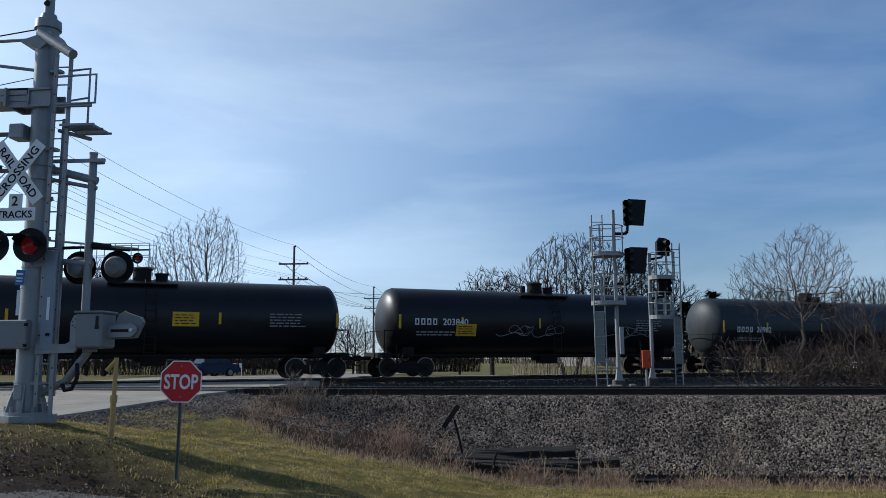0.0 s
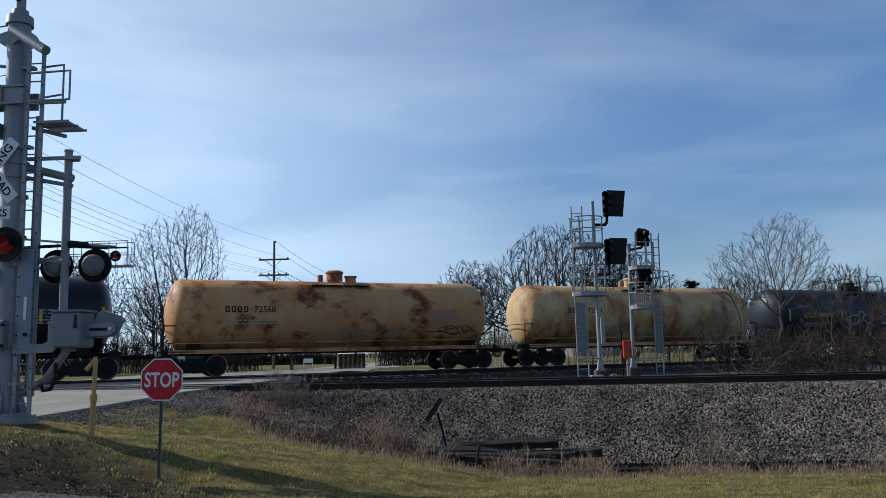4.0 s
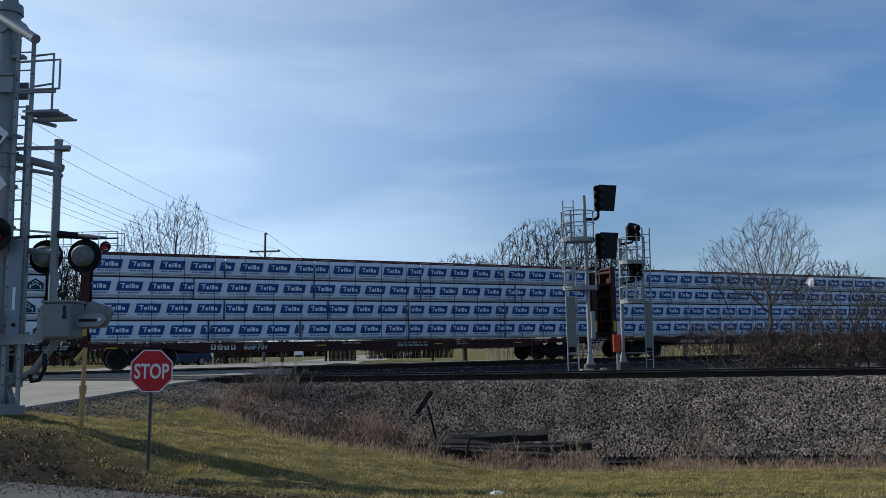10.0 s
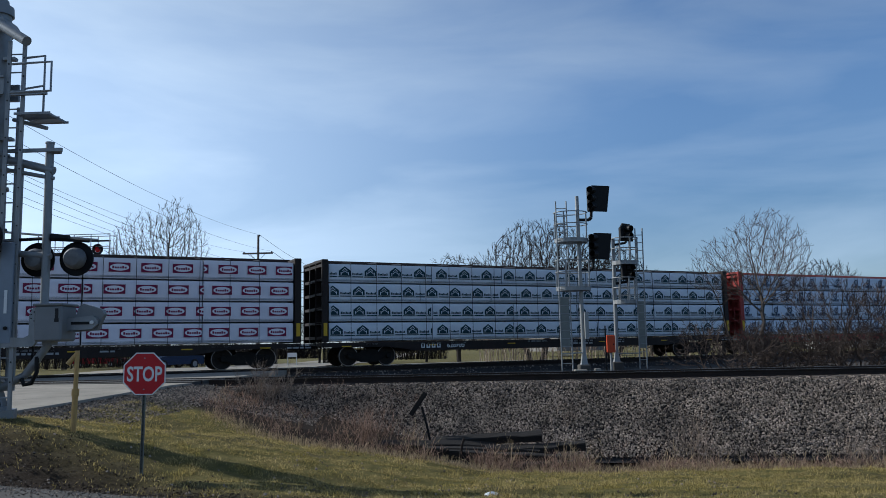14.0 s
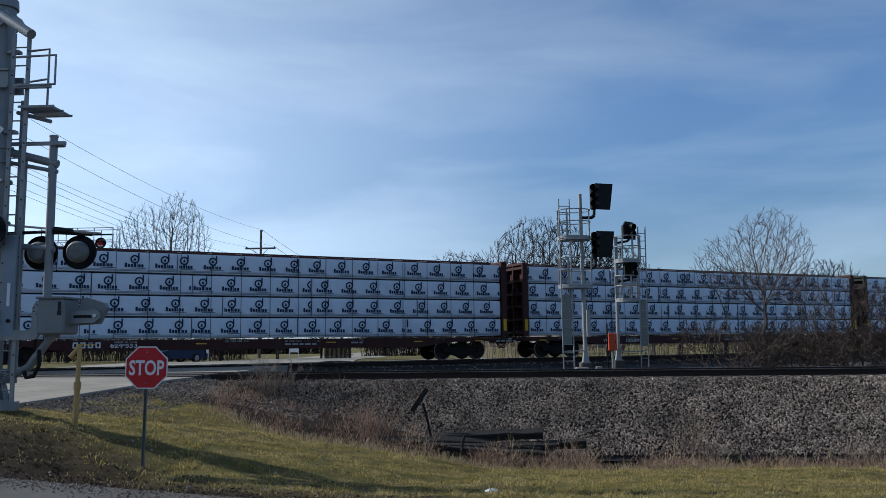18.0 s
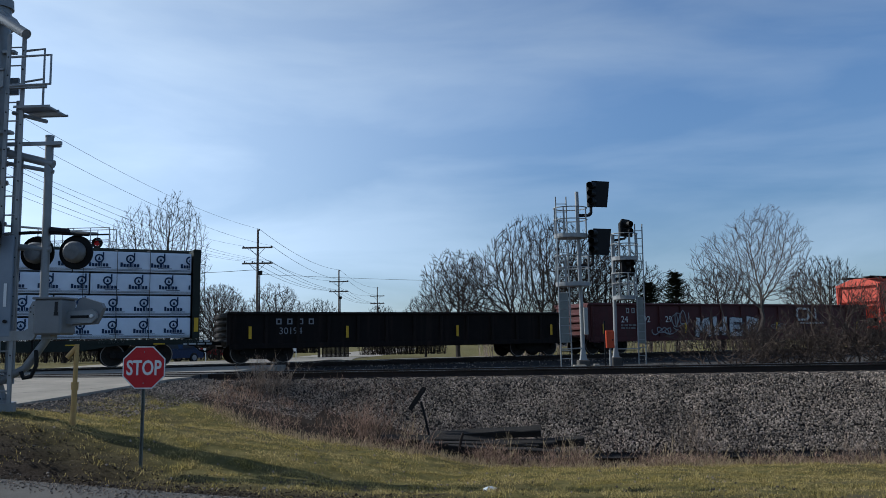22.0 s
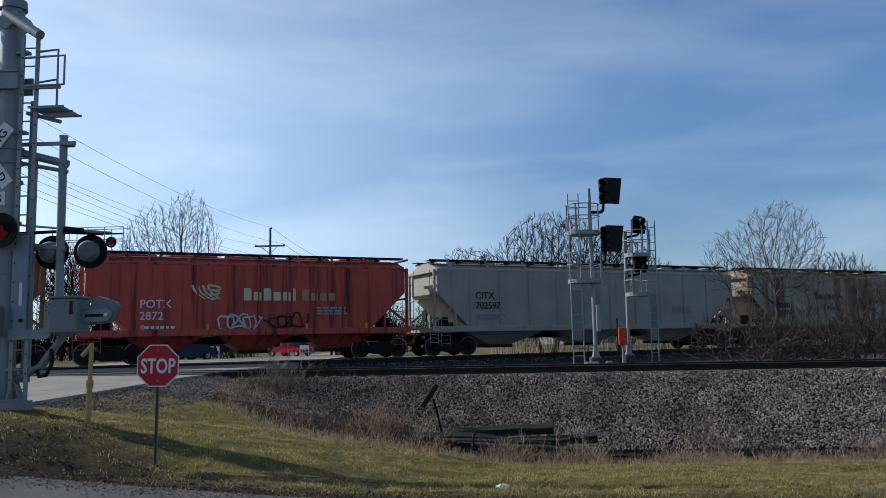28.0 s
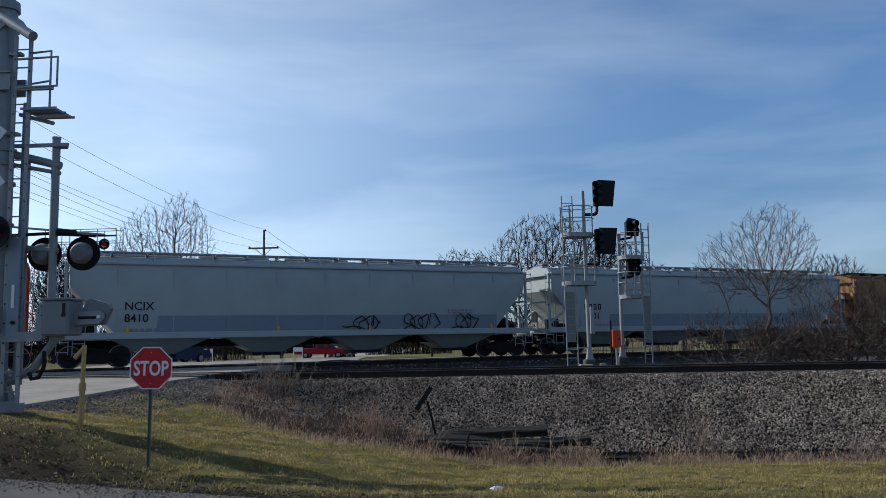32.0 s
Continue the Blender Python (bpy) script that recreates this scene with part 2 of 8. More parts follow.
def soil_material():
    """Grass, bare soil and dry litter mixed in patches by place."""
    m = bpy.data.materials.new("verge_ground")
    m.use_nodes = True
    nt = m.node_tree
    b = nt.nodes["Principled BSDF"]
    b.inputs["Roughness"].default_value = 0.95
    b.inputs["Specular IOR Level"].default_value = 0.08
    co = nt.nodes.new("ShaderNodeTexCoord")

    def noise_node(scale, detail=6):
        n = nt.nodes.new("ShaderNodeTexNoise")
        n.inputs["Scale"].default_value, n.inputs["Detail"].default_value, n.inputs["Roughness"].default_value = scale, detail, 0.7
        nt.links.new(co.outputs["Object"], n.inputs["Vector"])
        return n
    a, c, d = noise_node(0.35), noise_node(2.6), noise_node(30)
    r1 = nt.nodes.new("ShaderNodeValToRGB")
    r1.color_ramp.elements[0].position, r1.color_ramp.elements[1].position = 0.35, 0.68
    r1.color_ramp.elements[0].color, r1.color_ramp.elements[1].color = (0.085, 0.078, 0.024, 1), (0.20, 0.162, 0.060, 1)
    nt.links.new(c.outputs["Fac"], r1.inputs["Fac"])
    r2 = nt.nodes.new("ShaderNodeValToRGB")
    r2.color_ramp.elements[0].position, r2.color_ramp.elements[1].position = 0.55, 0.72
    nt.links.new(a.outputs["Fac"], r2.inputs["Fac"])
    mx = nt.nodes.new("ShaderNodeMix")
    mx.data_type = "RGBA"
    nt.links.new(r2.outputs["Color"], mx.inputs["Factor"])
    nt.links.new(r1.outputs["Color"], mx.inputs["A"])
    mx.inputs["B"].default_value = (0.11, 0.088, 0.06, 1)
    m2 = nt.nodes.new("ShaderNodeMix")
    m2.data_type = "RGBA"
    m2.blend_type = "MULTIPLY"
    m2.inputs["Factor"].default_value = 0.7
    nt.links.new(mx.outputs["Result"], m2.inputs["A"])
    nt.links.new(d.outputs["Color"], m2.inputs["B"])
    last = mx.outputs["Result"]
    for share, lo, hi in (("bare_share", (0.016, 0.011, 0.008, 1), (0.062, 0.046, 0.034, 1)), ("cinder_share", (0.045, 0.042, 0.040, 1), (0.115, 0.108, 0.10, 1)), ("straw_share", (0.085, 0.078, 0.034, 1), (0.17, 0.145, 0.068, 1))):
        at = nt.nodes.new("ShaderNodeAttribute")
        at.attribute_name = share
        rr = nt.nodes.new("ShaderNodeValToRGB")
        rr.color_ramp.elements[0].position, rr.color_ramp.elements[1].position = 0.35, 0.7
        rr.color_ramp.elements[0].color, rr.color_ramp.elements[1].color = lo, hi
        nt.links.new(d.outputs["Fac"], rr.inputs["Fac"])
        ms = nt.nodes.new("ShaderNodeMix")
        ms.data_type = "RGBA"
        nt.links.new(at.outputs["Fac"], ms.inputs["Factor"])
        nt.links.new(last, ms.inputs["A"])
        nt.links.new(rr.outputs["Color"], ms.inputs["B"])
        last = ms.outputs["Result"]
    nt.links.new(last, b.inputs["Base Color"])
    bp = nt.nodes.new("ShaderNodeBump")
    bp.inputs["Strength"].default_value, bp.inputs["Distance"].default_value = 1.0, 0.05
    nt.links.new(d.outputs["Fac"], bp.inputs["Height"])
    nt.links.new(bp.outputs["Normal"], b.inputs["Normal"])
    return m


M_SOIL = soil_material()


# ---- mesh tools ----
class Geo:
    """Collects vertices and faces for one mesh."""

    def __init__(self):
        self.v, self.f, self.smooth = [], [], False

    def add(self, verts, faces):
        o = len(self.v)
        self.v += [tuple(p) for p in verts]
        self.f += [[i + o for i in q] for q in faces]
        return self

    def box(self, c, s, m=None, bevel=0.0):
        x, y, z = (k / 2 for k in s)
        if bevel:
            e = min(bevel, x * 0.9, y * 0.9, z * 0.9)
            vs = []
            for sx in (-1, 1):
                for sy in (-1, 1):
                    for sz in (-1, 1):
                        vs += [(sx * x, sy * (y - e), sz * (z - e)), (sx * (x - e), sy * y, sz * (z - e)), (sx * (x - e), sy * (y - e), sz * z)]

            def k(a, b, c2, j):
                return ((a * 2 + b) * 2 + c2) * 3 + j
            fs = []
            for a in (0, 1):
                fs.append([k(a, 0, 0, 0), k(a, 1, 0, 0), k(a, 1, 1, 0), k(a, 0, 1, 0)])
                fs.append([k(0, a, 0, 1), k(1, a, 0, 1), k(1, a, 1, 1), k(0, a, 1, 1)])
                fs.append([k(0, 0, a, 2), k(1, 0, a, 2), k(1, 1, a, 2), k(0, 1, a, 2)])
                for b in (0, 1):
                    fs.append([k(a, b, 0, 0), k(a, b, 1, 0), k(a, b, 1, 1), k(a, b, 0, 1)])
                    fs.append([k(a, 0, b, 0), k(a, 1, b, 0), k(a, 1, b, 2), k(a, 0, b, 2)])
                    fs.append([k(0, a, b, 1), k(1, a, b, 1), k(1, a, b, 2), k(0, a, b, 2)])
                    for c2 in (0, 1):
                        fs.append([k(a, b, c2, 0), k(a, b, c2, 1), k(a, b, c2, 2)])
        else:
            vs = [(sx * x, sy * y, sz * z) for sx in (-1, 1) for sy in (-1, 1) for sz in (-1, 1)]
            fs = [(0, 1, 3, 2), (4, 6, 7, 5), (0, 4, 5, 1), (2, 3, 7, 6), (0, 2, 6, 4), (1, 5, 7, 3)]
        if m is not None:
            vs = [m @ Vector(p) for p in vs]
        return self.add([(p[0] + c[0], p[1] + c[1], p[2] + c[2]) for p in vs], fs)

    def cyl(self, p0, p1, r0, r1=None, seg=10, caps=True):
        p0, p1 = Vector(p0), Vector(p1)
        r1 = r0 if r1 is None else r1
        ax = (p1 - p0)
        if ax.length < 1e-6:
            return self
        ax.normalize()
        a = ax.orthogonal().normalized()
        b = ax.cross(a)
        vs = []
        for p, r in ((p0, r0), (p1, r1)):
            for i in range(seg):
                t = 2 * math.pi * i / seg
                vs.append(p + (a * math.cos(t) + b * math.sin(t)) * r)
        fs = [(i, (i + 1) % seg, seg + (i + 1) % seg, seg + i) for i in range(seg)]
        if caps:
            fs += [list(range(seg))[::-1], list(range(seg, 2 * seg))]
        return self.add(vs, fs)

    def tube(self, pts, r, seg=6):
        pts = [Vector(p) for p in pts]
        side, rings = None, []
        for i, p in enumerate(pts):
            a, b = pts[max(0, i - 1)], pts[min(len(pts) - 1, i + 1)]
            d = ((p - a).normalized() if i else Vector()) + ((b - p).normalized() if i < len(pts) - 1 else Vector())
            d = d.normalized() if d.length > 1e-6 else (b - a).normalized()
            side = d.orthogonal() if side is None else side - d * side.dot(d)
            side = side.normalized() if side.length > 1e-6 else d.orthogonal().normalized()
            up = d.cross(side)
            rings.append([p + (side * math.cos(2 * math.pi * k / seg) + up * math.sin(2 * math.pi * k / seg)) * r for k in range(seg)])
        return self.loft(rings)

    def loft(self, rings, close=True, caps=True):
        n = len(rings[0])
        vs = [p for ring in rings for p in ring]
        fs = []
        for k in range(len(rings) - 1):
            for i in range(n if close else n - 1):
                j = (i + 1) % n
                fs.append((k * n + i, k * n + j, (k + 1) * n + j, (k + 1) * n + i))
        if caps and close:
            fs += [list(range(n))[::-1], list(range((len(rings) - 1) * n, len(rings) * n))]
        return self.add(vs, fs)

    def prism(self, outline, axis, a, b):
        """Extrude a 2D outline along x, y or z from a to b."""
        def at(p, k):
            return {"x": (k, p[0], p[1]), "y": (p[0], k, p[1]), "z": (p[0], p[1], k)}[axis]
        return self.loft([[at(p, a) for p in outline], [at(p, b) for p in outline]])

    def mesh(self, name, material, smooth=False):
        me = bpy.data.meshes.new(name)
        me.from_pydata(self.v, [], self.f)
        bm = bmesh.new()
        bm.from_mesh(me)
        bmesh.ops.recalc_face_normals(bm, faces=bm.faces)
        bm.to_mesh(me)
        bm.free()
        me.materials.append(material)
        if smooth or self.smooth:
            me.polygons.foreach_set("use_smooth", [True] * len(me.polygons))
            me.set_sharp_from_angle(angle=radians(38))
        return me


def part(name, geo, material, parent, label="", smooth=False, at=None):
    me = geo if isinstance(geo, bpy.types.Mesh) else geo.mesh(name, material, smooth)
    ob = new(name, me)
    ob.parent = parent
    if at is not None:
        ob.matrix_basis = at
    if label:
        ob["label"] = label
    return ob


def boxes_each(name, rows, material, parent, bevel=0.0, label=""):
    """One object for each (centre, size); alike sizes share a mesh."""
    made = {}
    for c, s in rows:
        key = tuple(round(k, 3) for k in s)
        if key not in made:
            made[key] = Geo().box((0, 0, 0), s, bevel=bevel).mesh(name, material)
        part(name, made[key], material, parent, label, at=pose(*c))


def thing(name, m, label, category, group="", kind=""):
    e = new(name)
    e.empty_display_size = 0.3
    e.matrix_basis = m
    return tagged(e, label, category, group, kind)


def solid(name, geo, material, label="", category="", group="", kind="", m=None, smooth=False):
    ob = new(name, geo.mesh(name, material, smooth))
    if m is not None:
        ob.matrix_basis = m
    return tagged(ob, label, category, group, kind)


TEXTS = {}


def text_mesh(words, size, material, bold=0.0):
    key = (words, size, material.name)
    if key not in TEXTS:
        cu = bpy.data.curves.new("text", "FONT")
        cu.body, cu.size, cu.extrude, cu.offset = words, size, 0.002, bold
        cu.resolution_u = 3
        ob = bpy.data.objects.new("text", cu)
        scene.collection.objects.link(ob)
        me = bpy.data.meshes.new_from_object(ob)
        bpy.data.objects.remove(ob)
        bpy.data.curves.remove(cu)
        me.materials.clear()
        me.materials.append(material)
        TEXTS[key] = me
    return TEXTS[key]


def lettering(words, size, material, parent, x, y, z, name="lettering", label="", bold=0.0, rz=0, ry=0):
    """Words that face the near side (-y) of their thing, starting at x."""
    return part(name, text_mesh(words, size, material, bold), material, parent, label, at=pose(x, y, z, 90, 0, rz) @ pose(0, 0, 0, 0, 0, ry))


# ---- ground, tracks and road ----
TRACK_TURN = 28.4
TRACK = pose(-16.34, 30.22, 0, 0, 0, TRACK_TURN)   # far track: s along x, away along y
U = Vector((math.cos(radians(TRACK_TURN)), math.sin(radians(TRACK_TURN)), 0))
W = Vector((-U.y, U.x, 0))
PROFILE_Y = [-4000, 8.2, 9.4, 11, 13, 15, 16.2, 17.2, 18.1, 19.2, 20.0, 21.9, 22.6, 27.0, 29, 46, 60, 105, 300, 4000]
PROFILE_Z = [-0.80, -0.80, -0.90, -1.14, -1.36, -1.52, -1.70, -1.95, -2.00, -2.04, -1.72, -0.62, -0.46, -0.42, -0.42, -0.40, -0.50, -1.15, -1.9, -4.0]
LEFT_Z = [-0.80, -0.80, -0.84, -0.90, -1.10, -1.40, -1.60, -1.85, -1.95, -2.0, -1.72, -0.62, -0.46, -0.42, -0.42, -0.40, -0.50, -1.15, -1.9, -4.0]
ROAD_X0, ROAD_X1 = -17.6, -7.9


def road_z(y):
    return float(np.interp(y, [9.4, 11, 13, 16, 21], [-0.84, -0.60, -0.30, -0.20, -0.05]))


def road_edge(y):
    return float(np.interp(y, [9, 13, 16, 22], [-10.6, -9.2, -8.6, -7.9]))


def height(x, y):
    base, left = float(np.interp(y, PROFILE_Y, PROFILE_Z)), float(np.interp(y, PROFILE_Y, LEFT_Z))
    base += (left - base) * ease(-x, 0.5, 4.5)
    d = max(0.0, x - road_edge(y), -18.0 - x)
    bank = road_z(y) - 0.06 - 0.20 * d
    if y > 30:
        bank = -9.0
    h = max(base, bank) + 0.10 * math.exp(-((base - bank) / 0.22) ** 2)
    h = max(h, -0.22 - 0.17 * max(0.0, math.hypot(x + 8.16, y - 13.0) - 0.6))
    if road_edge(y) > x > -18.2 and y < 30:
        return min(h, road_z(y) - 0.05)
    if 8.6 < y < 19 and x > -12:
        k = 1.0 if y > 10 else (y - 8.6) / 1.4
        h += k * (0.06 * noise.noise((x * 0.55, y * 0.55, 3.1)) + 0.035 * noise.noise((x * 1.7, y * 1.7, 9.0)))
        h += 0.10 * k * (1 - ease(y - side_edge(x), 1.0, 2.4)) * ease(-x, 3.5, 5.0) * noise.noise((x * 2.6, y * 3.4, 21.0))
        h += 0.16 * k * math.exp(-((x + 6.6) ** 2 + (y - 11.6) ** 2) / 0.8)
    return h


def crest(x):
    """Where the mown verge ends and the ditch begins."""
    return max(16.1, 15.2 + (-2.2 - x) * 0.77)


def graded(lo, hi, step, far, ratio=1.32):
    vals = list(np.arange(lo, hi + 1e-6, step))
    s, a = step, hi
    while a < far:
        s *= ratio
        a += s
        vals.append(a)
    s, a = step, lo
    while a > -far:
        s *= ratio
        a -= s
        vals.insert(0, a)
    return vals


def build_ground():
    xs, ys = graded(-12, 16, 0.2, 3500), graded(8, 23, 0.16, 3500)
    g = Geo()
    g.v = [(x, y, height(x, y)) for y in ys for x in xs]
    n = len(xs)
    g.f = [(j * n + i, j * n + i + 1, (j + 1) * n + i + 1, (j + 1) * n + i) for j in range(len(ys) - 1) for i in range(n - 1)]
    ob = solid("ground", g, M_SOIL, "rough grass verge with bare soil and a shallow ditch", "ground", kind="structure", smooth=True)
    for share, rule in (("bare_share", bare_share), ("cinder_share", cinder_share), ("straw_share", straw_share)):
        at = ob.data.attributes.new(share, "FLOAT", "POINT")
        at.data.foreach_set("value", [rule(v[0], v[1]) for v in g.v])


def ease(v, lo, hi):
    t = min(1.0, max(0.0, (v - lo) / (hi - lo)))
    return t * t * (3 - 2 * t)


def side_edge(x):
    """Where the verge meets the side road."""
    return float(np.interp(x, [-9.0, -6.2, -4.0, -2.3, 0, 4, 60], [10.9, 10.05, 9.15, 8.55, 7.9, 7.2, 5.5]))


def bare_share(x, y):
    """Mud along the side road, the gravelly road shoulder and the ditch floor."""
    w = 0.9 + 0.8 * noise.noise((x * 0.7, y * 0.4, 1.0)) + (0.7 + 1.3 * ease(-x, 3.6, 5.2))
    mud = 1 - ease(y - side_edge(x), 0.2, max(0.5, w + 0.4))
    ditch = ease(y - crest(x), 0.0, 0.5) * (1 - ease(y, 27, 28))
    patch = 0.35 * ease(noise.noise((x * 0.55, y * 0.8, 7.7)), 0.18, 0.45)
    return max(0.0, min(1.0, max(mud, ditch, patch if y < 17 else 0)))


def cinder_share(x, y):
    """Cinders between the tracks and grey grit along the shoulder of the road."""
    shoulder = 1 - ease(x - road_edge(y), 0.5, 1.3 + 0.5 * noise.noise((x, y, 2.0))) if 13.6 < y < 24 else 0.0
    return max(shoulder, ease(y, 25, 26) * (1 - ease(y - far_line(x, 0), 2.5, 4.5)) * (1 if y < 200 else 0))


def straw_share(x, y):
    return 0.8 * ease(y - far_line(x, 0), 3.0, 6.0) * (0.55 + 0.45 * noise.noise((x * 0.08, y * 0.08, 4.0)))


def far_line(x, off):
    """y of the line beside the far track at that x."""
    return 30.22 + off / math.cos(radians(TRACK_TURN)) + (x + 16.34) * math.tan(radians(TRACK_TURN))


build_ground()


def rail_geo(a, b):
    out = [(-0.07, -0.172), (0.07, -0.172), (0.07, -0.158), (0.012, -0.135), (0.012, -0.045), (0.036, -0.035), (0.036, -0.004),
           (0.03, 0), (-0.03, 0), (-0.036, -0.004), (-0.036, -0.035), (-0.012, -0.045), (-0.012, -0.135), (-0.07, -0.158)]
    return Geo().prism(out, "x", a, b)


def build_track(name, m, a, b, tie_a, tie_b, label, bed):
    t = thing(name, m, label, "railway track", kind="structure")
    for s in (-0.7525, 0.7525):
        part("rail", rail_geo(a, b), M_RAIL, t, "rusty brown steel rail", at=pose(0, s, 0))
        part("rail_head", Geo().box(((a + b) / 2, 0, 0.001), (b - a, 0.05, 0.004)), M_RAILTOP, t, "worn bright top of the rail", at=pose(0, s, 0))
    tie = Geo().box((0, 0, 0), (0.23, 2.6, 0.17), bevel=0.015).mesh("tie", M_TIE)
    plate = Geo().box((0, 0, 0), (0.2, 0.34, 0.015)).mesh("tie_plate", M_RAIL)
    k = 0
    x = tie_a
    rnd = random.Random(5)
    while x < tie_b and k < 290:
        part("tie", tie, M_TIE, t, at=pose(x, rnd.uniform(-0.05, 0.05), -0.265, 0, 0, rnd.uniform(-1.5, 1.5)))
        x += 0.54
        k += 1
    for lo, hi in ((a, tie_a - 0.3), (x, b)):
        if hi - lo > 2:
            g = Geo()
            c = lo
            while c < hi:
                g.box((c, 0, -0.265), (0.23, 2.6, 0.17))
                c += 0.54
            tagged(part("tie_run", g, M_TIE, t, "dark weathered timber ties running on"), kind="stuff")
    part("ballast_bed", Geo().prism(bed, "x", a, b), M_BEDSHADE, t, "crushed stone bed, coloured near-black as the shade between loose stones")
    return t


NEAR_Y = 22.865 + 0.7525
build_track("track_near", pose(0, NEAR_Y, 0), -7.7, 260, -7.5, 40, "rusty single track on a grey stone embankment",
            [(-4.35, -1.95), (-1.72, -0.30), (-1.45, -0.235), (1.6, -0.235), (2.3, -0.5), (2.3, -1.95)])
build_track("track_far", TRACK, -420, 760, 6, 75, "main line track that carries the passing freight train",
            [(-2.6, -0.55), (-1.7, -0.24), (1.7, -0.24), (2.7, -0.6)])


def stones(name, count, area, size, label, seed, m=None, material=None):
    """Loose broken stones scattered over a surface given by area(rnd) -> point."""
    rnd = random.Random(seed)
    rs = np.random.RandomState(seed)
    spots = np.array([area(rnd) for _ in range(count)])
    base = np.array([(1, 0, 0), (-1, 0, 0), (0, 1, 0), (0, -1, 0), (0, 0, 1), (0, 0, -1)], float)
    fs = np.array([(0, 2, 4), (2, 1, 4), (1, 3, 4), (3, 0, 4), (2, 0, 5), (1, 2, 5), (3, 1, 5), (0, 3, 5)])
    q = rs.normal(size=(count, 4))
    q /= np.linalg.norm(q, axis=1)[:, None]
    w, x, y, z = q.T
    turn = np.stack([np.stack([1 - 2 * (y * y + z * z), 2 * (x * y - z * w), 2 * (x * z + y * w)], 1),
                     np.stack([2 * (x * y + z * w), 1 - 2 * (x * x + z * z), 2 * (y * z - x * w)], 1),
                     np.stack([2 * (x * z - y * w), 2 * (y * z + x * w), 1 - 2 * (x * x + y * y)], 1)], 1)
    big = size * rs.uniform(0.55, 1.25, (count, 1, 1)) * rs.uniform(0.7, 1.2, (count, 6, 1)) * np.array((1.0, 0.85, 0.7))
    v = np.einsum("nij,nkj->nki", turn, base[None] * big) + spots[:, None, :]
    f = (fs[None] + 6 * np.arange(count)[:, None, None]).reshape(-1, 3)
    me = bpy.data.meshes.new(name)
    me.from_pydata(v.reshape(-1, 3).tolist(), [], f.tolist())
    me.materials.append(material or M_STONE)
    ob = new(name, me)
    if m is not None:
        ob.matrix_basis = m
    return tagged(ob, label, "ballast", kind="stuff")


def near_slope(rnd):
    x = rnd.uniform(-7.6, 17)
    k = rnd.random()
    if k < 0.86:
        f = rnd.random()
        y = NEAR_Y - 4.25 + f * 2.6
        z = -1.90 + (y - NEAR_Y + 4.35) / 2.63 * 1.65
    else:
        y = NEAR_Y + rnd.uniform(-1.72, 1.6)
        z = -0.225
    z = max(z, height(x, y) - 0.06 * rnd.random()) if x < -4 else z
    return (x, y, z + rnd.uniform(-0.01, 0.025))


stones("ballast_stones", 84000, near_slope, 0.033, "loose grey crushed ballast stones on the embankment", 3)


def far_slope(rnd):
    s, w = rnd.uniform(6, 70), rnd.uniform(-2.5, 1.7)
    return (s, w, -0.225 if w > -1.7 else -0.24 + (w + 1.7) / 0.9 * 0.3)


stones("ballast_stones", 5000, far_slope, 0.05, "loose dark ballast stones along the main line", 4, TRACK)

# road over the tracks
road = thing("road", Matrix.Identity(4), "worn pale asphalt road across the two tracks", "road", kind="structure")


def road_strip(name, pts, label, material, z0=-0.05, thick=0.25):
    g = Geo()
    g.prism(pts, "z", z0 - thick, z0)
    return part(name, g, material, road, label)


NF, NB = NEAR_Y - 1.45, NEAR_Y + 1.45


X0, X1 = ROAD_X0, ROAD_X1
ramp_rows = []
for yy in np.linspace(9.0, NF, 22):
    xe = road_edge(yy)
    ramp_rows.append([(xe, yy, road_z(yy) - 0.14), (xe - 0.03, yy, road_z(yy)), ((xe + X0) / 2, yy, road_z(yy) + 0.03), (X0, yy, road_z(yy)), (X0, yy, road_z(yy) - 0.14)])
part("carriageway", Geo().loft(ramp_rows, close=False), M_CONCRETE, road, "pale worn asphalt with cracks")
road_strip("carriageway", [(X0, NB), (X1, NB), (X1, far_line(X1, -1.5)), (X0, far_line(X0, -1.5))], "pale worn asphalt with cracks", M_CONCRETE)


def draped(name, left, right, label, material, up=0.05, parent=None):
    """A road that follows the ground between two edge lines."""
    g = Geo()
    rows = []
    for (ax, ay), (bx, by), (cx, cy), (dx, dy) in zip(left, left[1:], right, right[1:]):
        n = max(2, int(math.hypot(bx - ax, by - ay) / 3))
        for i in range(n + 1):
            f = i / n
            p, q = (ax + (bx - ax) * f, ay + (by - ay) * f), (cx + (dx - cx) * f, cy + (dy - cy) * f)
            row = []
            for k in range(5):
                x, y = p[0] + (q[0] - p[0]) * k / 4, p[1] + (q[1] - p[1]) * k / 4
                row.append((x, y, max(height(x, y) + up, -0.05 - max(0, y - 42) * 0.035)))
            rows.append(row)
    g.loft(rows, close=False)
    return part(name, g, material, parent or road, label, smooth=True)


draped("carriageway", [(X0, far_line(X0, 1.5)), (X0 - 1, 46), (-24, 80), (-32, 300)], [(X1, far_line(X1, 1.5)), (X1 + 0.5, 46), (-12, 80), (-21, 300)], "pale road beyond the tracks", M_CONCRETE)
draped("branch_road", [(-9, 52), (2, 70), (36, 98)], [(-7, 47), (6, 62), (40, 88)], "pale branch road curving away", M_CONCRETE, up=0.07)
